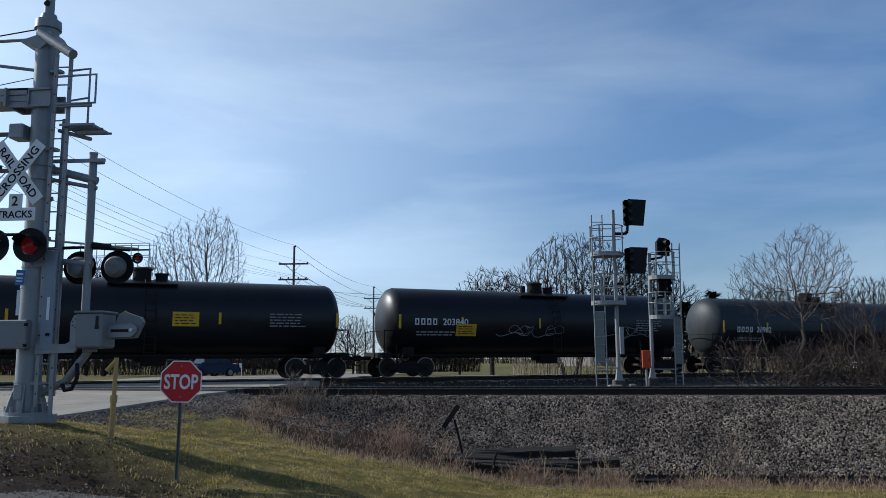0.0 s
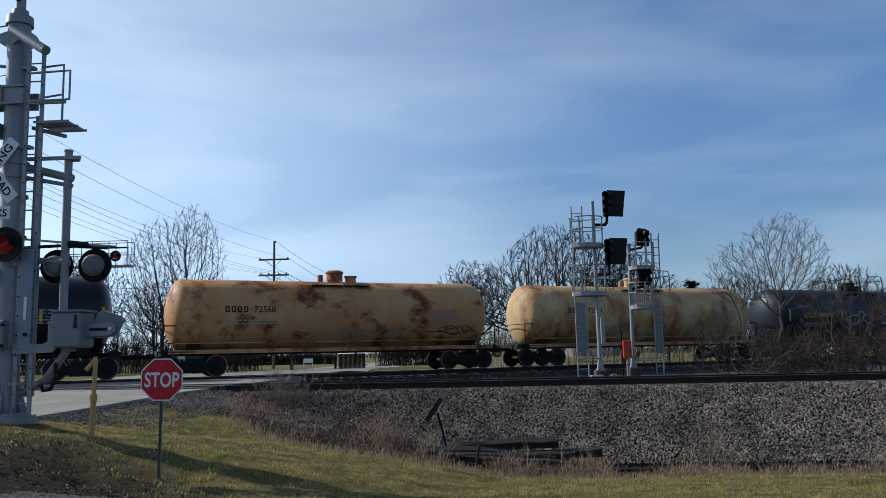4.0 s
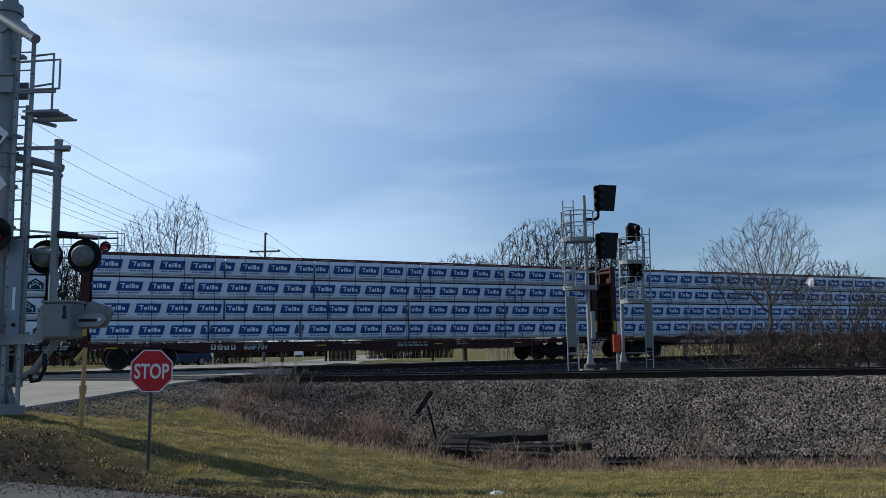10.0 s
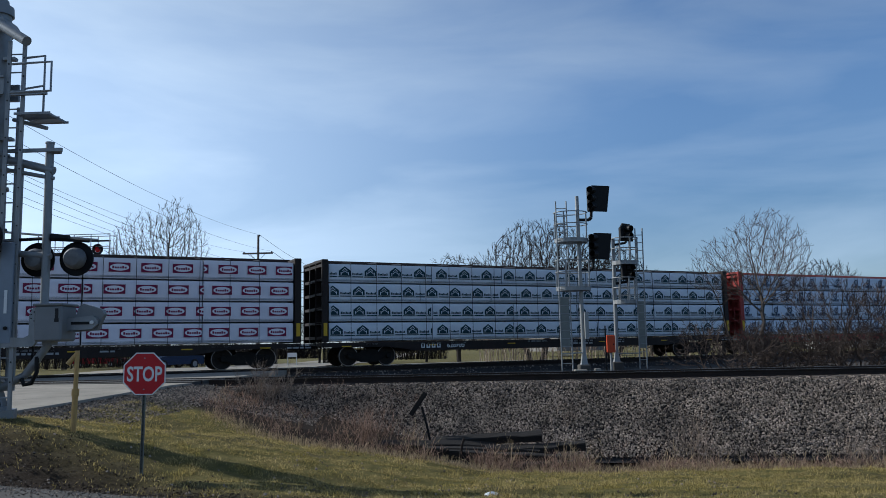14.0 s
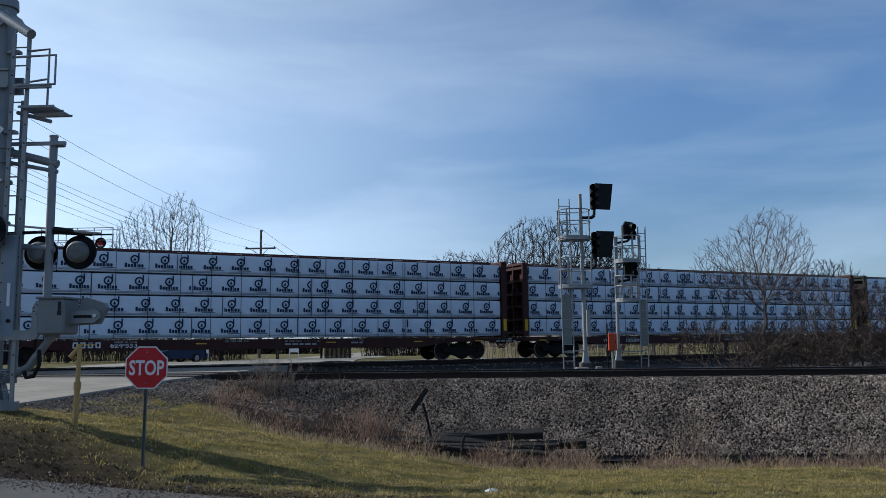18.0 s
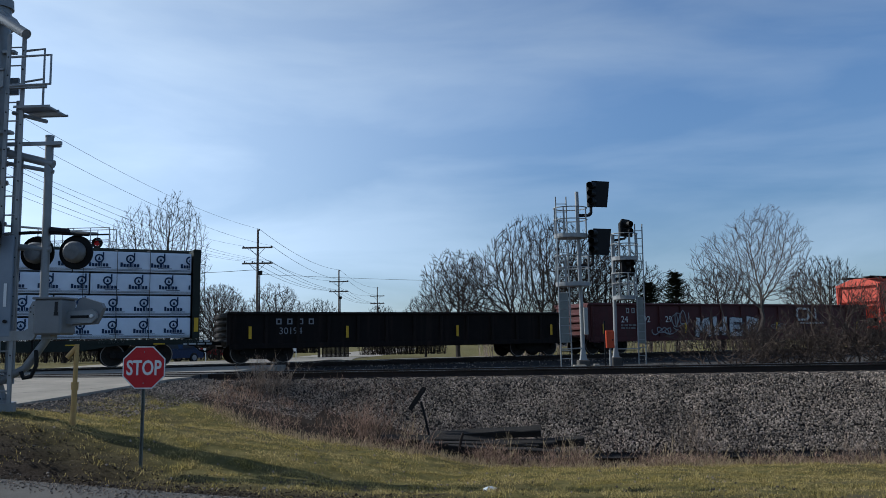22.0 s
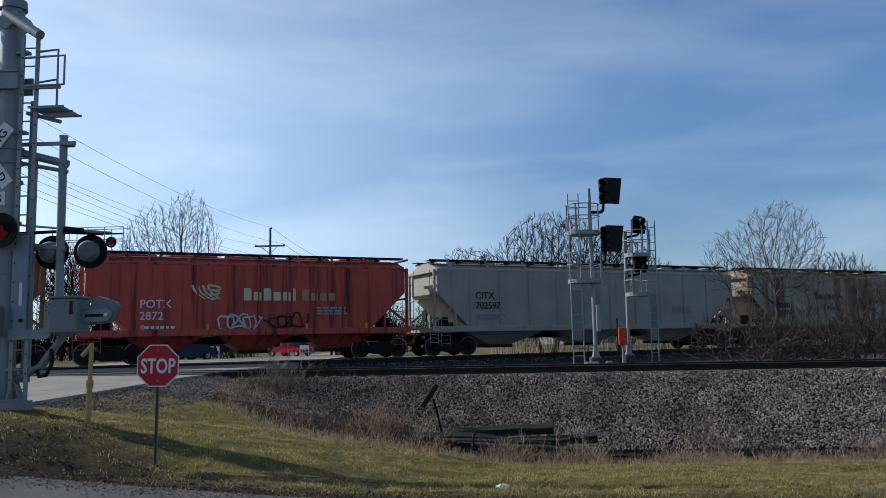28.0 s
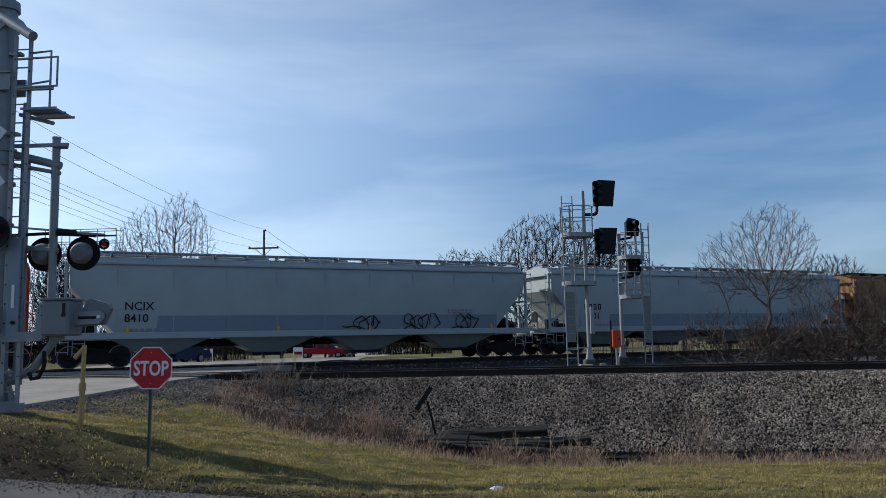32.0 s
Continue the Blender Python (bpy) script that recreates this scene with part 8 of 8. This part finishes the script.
stalks("brush_hedge", 2600, brush_spot(-60, -19.5, 62, 68), 3.0, 0.02, 0.5, M_TWIG, "dark leafless brush along the far side", 6, branch=3)
stalks("brush_hedge", 800, brush_spot(-11, -3, 74, 80), 3.0, 0.02, 0.5, M_TWIG, "dark leafless brush beyond the road", 7, branch=3)
stalks("brush_hedge", 2600, brush_spot(-42, -19.5, 96, 100), 2.0, 0.025, 0.6, M_TWIG, "low dark leafless brush on the bank", 17, branch=3)
stalks("sapling_row", 420, brush_spot(0, 22, 56, 62), 2.6, 0.022, 0.3, M_REED, "row of thin bare saplings", 8, branch=2)
stalks("brush_hedge", 1500, brush_spot(22, 70, 72, 84), 4.0, 0.03, 0.5, M_TWIG, "dark leafless brush along the far side", 9, branch=3)
stalks("brush_hedge", 1500, brush_spot(-120, -45, 90, 120), 6.0, 0.05, 0.5, M_TWIG, "dark leafless brush in the distance", 10, branch=3)
stalks("brush_hedge", 3000, brush_spot(-30, 160, 170, 230), 7.0, 0.06, 0.5, M_TWIG, "distant leafless thicket", 12, branch=3)


# --- beyond the tracks: fence, house, vehicles ---
def board_fence(x0, x1, y, turn, z=-0.4):
    n = int((x1 - x0) / 0.16)
    fen = thing("board_fence", pose(x0, y, z, 0, 0, turn), "weathered grey wooden board fence", "fence")
    m = mat("fence_grey", (0.035, 0.03, 0.026), 0.9, 0, (0.02, 0.017, 0.015), 3, 1, spread=0.3, spec=0.05)
    b = Geo().box((0, 0, 0.9), (0.14, 0.025, 1.8)).mesh("board", m)
    for i in range(n):
        part("board", b, m, fen, at=pose(i * 0.16, 0, 0))
    for zz in (0.4, 1.4):
        part("fence_rail", Geo().box(((x1 - x0) / 2, 0.05, zz), (x1 - x0, 0.05, 0.09)), m, fen)


board_fence(-18.9, -15.4, 98, -4, -1.0)


def small_house(x, y, turn, w, d, eave, ridge, wall_color, roof_color, label):
    h = thing("house", pose(x, y, -0.4, 0, 0, turn), label, "house")
    wm = mat("siding_%d" % int(x), wall_color, 0.8, 0, None, 2, 0.5, 0.2, 10, (0.2, 0.2, 8))
    rm = mat("shingle_%d" % int(x), roof_color, 0.9, 0, None, 4, 0.7, 0.3, 20)
    part("wall", Geo().prism([(-w / 2, 0), (w / 2, 0), (w / 2, eave), (0, ridge), (-w / 2, eave)], "y", -d / 2, d / 2), wm, h)
    for s in (-1, 1):
        part("roof", Geo().prism([(s * (w / 2 + 0.4), eave - 0.25), (s * (w / 2 + 0.4), eave - 0.1), (0, ridge + 0.18), (0, ridge + 0.02)], "y", -d / 2 - 0.4, d / 2 + 0.4), rm, h)
    for x2 in (-w * 0.25, w * 0.25):
        win = part("window", Geo().box((x2, -d / 2 - 0.03, 1.5), (1.1, 0.08, 1.2)), M_SIGNWHITE, h)
        part("pane", Geo().box((x2, -d / 2 - 0.075, 1.5), (0.95, 0.02, 1.05)), mat("window_glass", (0.03, 0.035, 0.04), 0.08), win)


small_house(46, 96, -14, 14, 10, 2.6, 4.3, (0.55, 0.53, 0.50), (0.10, 0.085, 0.075), "low pale building with a dark shallow roof")
small_house(14, 128, 30, 10, 9, 2.8, 5.0, (0.22, 0.205, 0.185), (0.14, 0.12, 0.11), "pale house in the distance")


def wheel(parent, x, y, r=0.33):
    w = part("wheel", Geo().cyl((x, y - 0.1, r), (x, y + 0.1, r), r, seg=18), mat("tyre_rubber", (0.02, 0.02, 0.02), 0.9), parent, "black rubber tyre", smooth=True)
    part("rim", Geo().cyl((x, y - 0.115, r), (x, y + 0.115, r), r * 0.6, seg=14), M_ALU, w, smooth=True)


def vehicle(name, m, paint, label, kind_of, profile, cabin, width, wheels):
    v = thing(name, m, label, kind_of)
    w = width / 2
    part("body", Geo().loft([[(x, -w + 0.06, z) for x, z in profile], [(x, -w, z * 0.98 + 0.01) for x, z in profile], [(x, w, z * 0.98 + 0.01) for x, z in profile], [(x, w - 0.06, z) for x, z in profile]]), paint, v)
    part("cabin", Geo().loft([[(x, -w + 0.12 + 0.14 * (z - cabin[0][1]), z) for x, z in cabin], [(x, w - 0.12 - 0.14 * (z - cabin[0][1]), z) for x, z in cabin]]), paint, v)
    gl = mat("window_glass", (0.03, 0.035, 0.04), 0.08)
    zb, zt = cabin[0][1] + 0.06, cabin[1][1] - 0.07
    xa, xb = cabin[0][0], cabin[-1][0]
    for s in (-1, 1):
        for k in (0.06, 0.53):
            a, b = xa + (xb - xa) * (k + 0.06), xa + (xb - xa) * (k + 0.40)
            part("side_window", Geo().loft([[(a, s * (w - 0.10), zb), (b, s * (w - 0.10), zb), (b - 0.06, s * (w - 0.17), zt), (a + 0.08, s * (w - 0.17), zt)], [(a, s * (w - 0.2), zb), (b, s * (w - 0.2), zb), (b - 0.06, s * (w - 0.25), zt), (a + 0.08, s * (w - 0.25), zt)]]), gl, v)
    f0, f1 = cabin[-1], cabin[-2]
    part("windscreen", Geo().loft([[(f0[0] + 0.02, -w + 0.2, f0[1] + 0.05), (f0[0] + 0.02, w - 0.2, f0[1] + 0.05), (f1[0] + 0.04, w - 0.28, f1[1] - 0.06), (f1[0] + 0.04, -w + 0.28, f1[1] - 0.06)],
                                   [(f0[0] - 0.1, -w + 0.2, f0[1] + 0.05), (f0[0] - 0.1, w - 0.2, f0[1] + 0.05), (f1[0] - 0.06, w - 0.28, f1[1] - 0.06), (f1[0] - 0.06, -w + 0.28, f1[1] - 0.06)]]), gl, v)
    for x in wheels:
        for s in (-1, 1):
            wheel(v, x, s * (w - 0.1))
    fx = max(p[0] for p in profile)
    for s in (-1, 1):
        part("headlight", Geo().box((fx - 0.06, s * (w - 0.28), 0.72), (0.16, 0.34, 0.16), bevel=0.03), mat("lamp_glass", (0.7, 0.7, 0.68), 0.15), v, "clear headlight")
        part("tail_light", Geo().box((-fx + 0.04, s * (w - 0.2), 0.85), (0.1, 0.2, 0.26)), M_LENSDARK, v)
    part("bumper", Geo().box((fx - 0.02, 0, 0.42), (0.14, width - 0.2, 0.2), bevel=0.04), M_GALV, v)
    return v


V_BLUE = mat("car_paint_blue", (0.020, 0.042, 0.095), 0.25, 0.2, (0.018, 0.036, 0.085), 3, 0.5)
V_RED = mat("car_paint_red", (0.33, 0.012, 0.025), 0.25, 0.1, (0.28, 0.012, 0.022), 3, 0.5)
SEDAN = [(-2.2, 0.30), (-2.25, 0.55), (-2.15, 0.88), (-1.4, 0.94), (1.0, 0.92), (2.0, 0.78), (2.22, 0.62), (2.22, 0.32)]
SEDAN_TOP = [(-1.7, 0.92), (-1.0, 1.42), (0.3, 1.45), (1.1, 0.92)]
vehicle("parked_car", pose(-21.2, 55, -0.42, 0, 0, -118), V_BLUE, "dark blue car waiting beyond the crossing", "car", SEDAN, SEDAN_TOP, 1.78, (-1.35, 1.35))
PICKUP = [(-2.9, 0.42), (-2.9, 1.06), (-0.4, 1.06), (1.5, 1.04), (2.6, 0.98), (2.85, 0.85), (2.85, 0.40)]
PICKUP_TOP = [(-0.75, 1.04), (-0.6, 1.72), (0.75, 1.76), (1.5, 1.04)]
pickup = vehicle("pickup_truck", pose(-9, 60, -0.06, 0, 0, -100), V_RED, "red crew-cab pickup truck on the far road", "pickup truck", PICKUP, PICKUP_TOP, 1.95, (-1.75, 1.8))
fr = thing("sign_frame", pose(-20.8, 60, -0.5, 0, 0, 10), "small white-framed board on two legs", "sign", "sign boards by the road")
part("board", Geo().box((0, 0, 0.85), (0.75, 0.04, 0.35)), M_SIGNWHITE, fr)
for s in (-1, 1):
    part("leg", Geo().box((s * 0.36, 0, 0.5), (0.05, 0.05, 1.0)), M_SIGNWHITE, fr)
copy_thing(fr, pose(-15.3, 66, -0.55, 0, 0, 4))
solid("crumpled_wrapper", Geo().loft([[(r * math.cos(a) * (1 + 0.3 * math.sin(3 * a + z * 20)), r * math.sin(a), z) for a in [2 * math.pi * i / 9 for i in range(9)]] for r, z in ((0.07, 0), (0.085, 0.025), (0.05, 0.05), (0.01, 0.06))]), M_SIGNWHITE, "crumpled white plastic litter on the grass", "litter", m=pose(0.12, 10.05, height(0.12, 10.05)))


def litter_spot(rnd):
    x, y = rnd.uniform(-9, 4), rnd.uniform(9.2, 16)
    return (x, y, height(x, y) + 0.01)




def mud_spot(rnd):
    x = rnd.uniform(-9, 6)
    y = side_edge(x) + abs(rnd.gauss(0, 0.8 if x < -3.5 else 0.45)) + 0.06
    return (x, y, height(x, y) + 0.005)


M_CLOD = mat("mud_clod", (0.060, 0.045, 0.034), 0.95, 0, (0.026, 0.019, 0.014), 4, 1, 0.4, spread=0.4, spec=0.1)
stones("mud_clods", 5000, mud_spot, 0.016, "dark muddy clods along the side road", 12, material=M_CLOD)
stones("pebbles", 500, litter_spot, 0.025, "pale pebbles and crumbs on the verge", 9)



def motions():
    for car, s in TRAIN:
        walk(car, [(t, TRACK @ pose(s - SPEED * t, 0, 0)) for t in (0.0, 16.0, 32.0)])
    drive = [(0.0, -60.0, 88, -2), (14.0, -42.0, 88, -2), (19.0, -30.5, 88, -2), (21.5, -27.6, 88, -2), (22.5, -26.9, 88, -4), (25.0, -25.3, 88, -8), (27.8, -22.2, 88, -25), (29.0, -21.0, 88, -55), (30.2, -19.6, 87.6, -35), (31.2, -18.4, 87.5, -8), (32.0, -17.5, 87.5, 0)]
    walk(pickup, [(t, pose(x, y, height(x, y) + 0.06, 0, 0, a)) for t, x, y, a in drive])


motions()
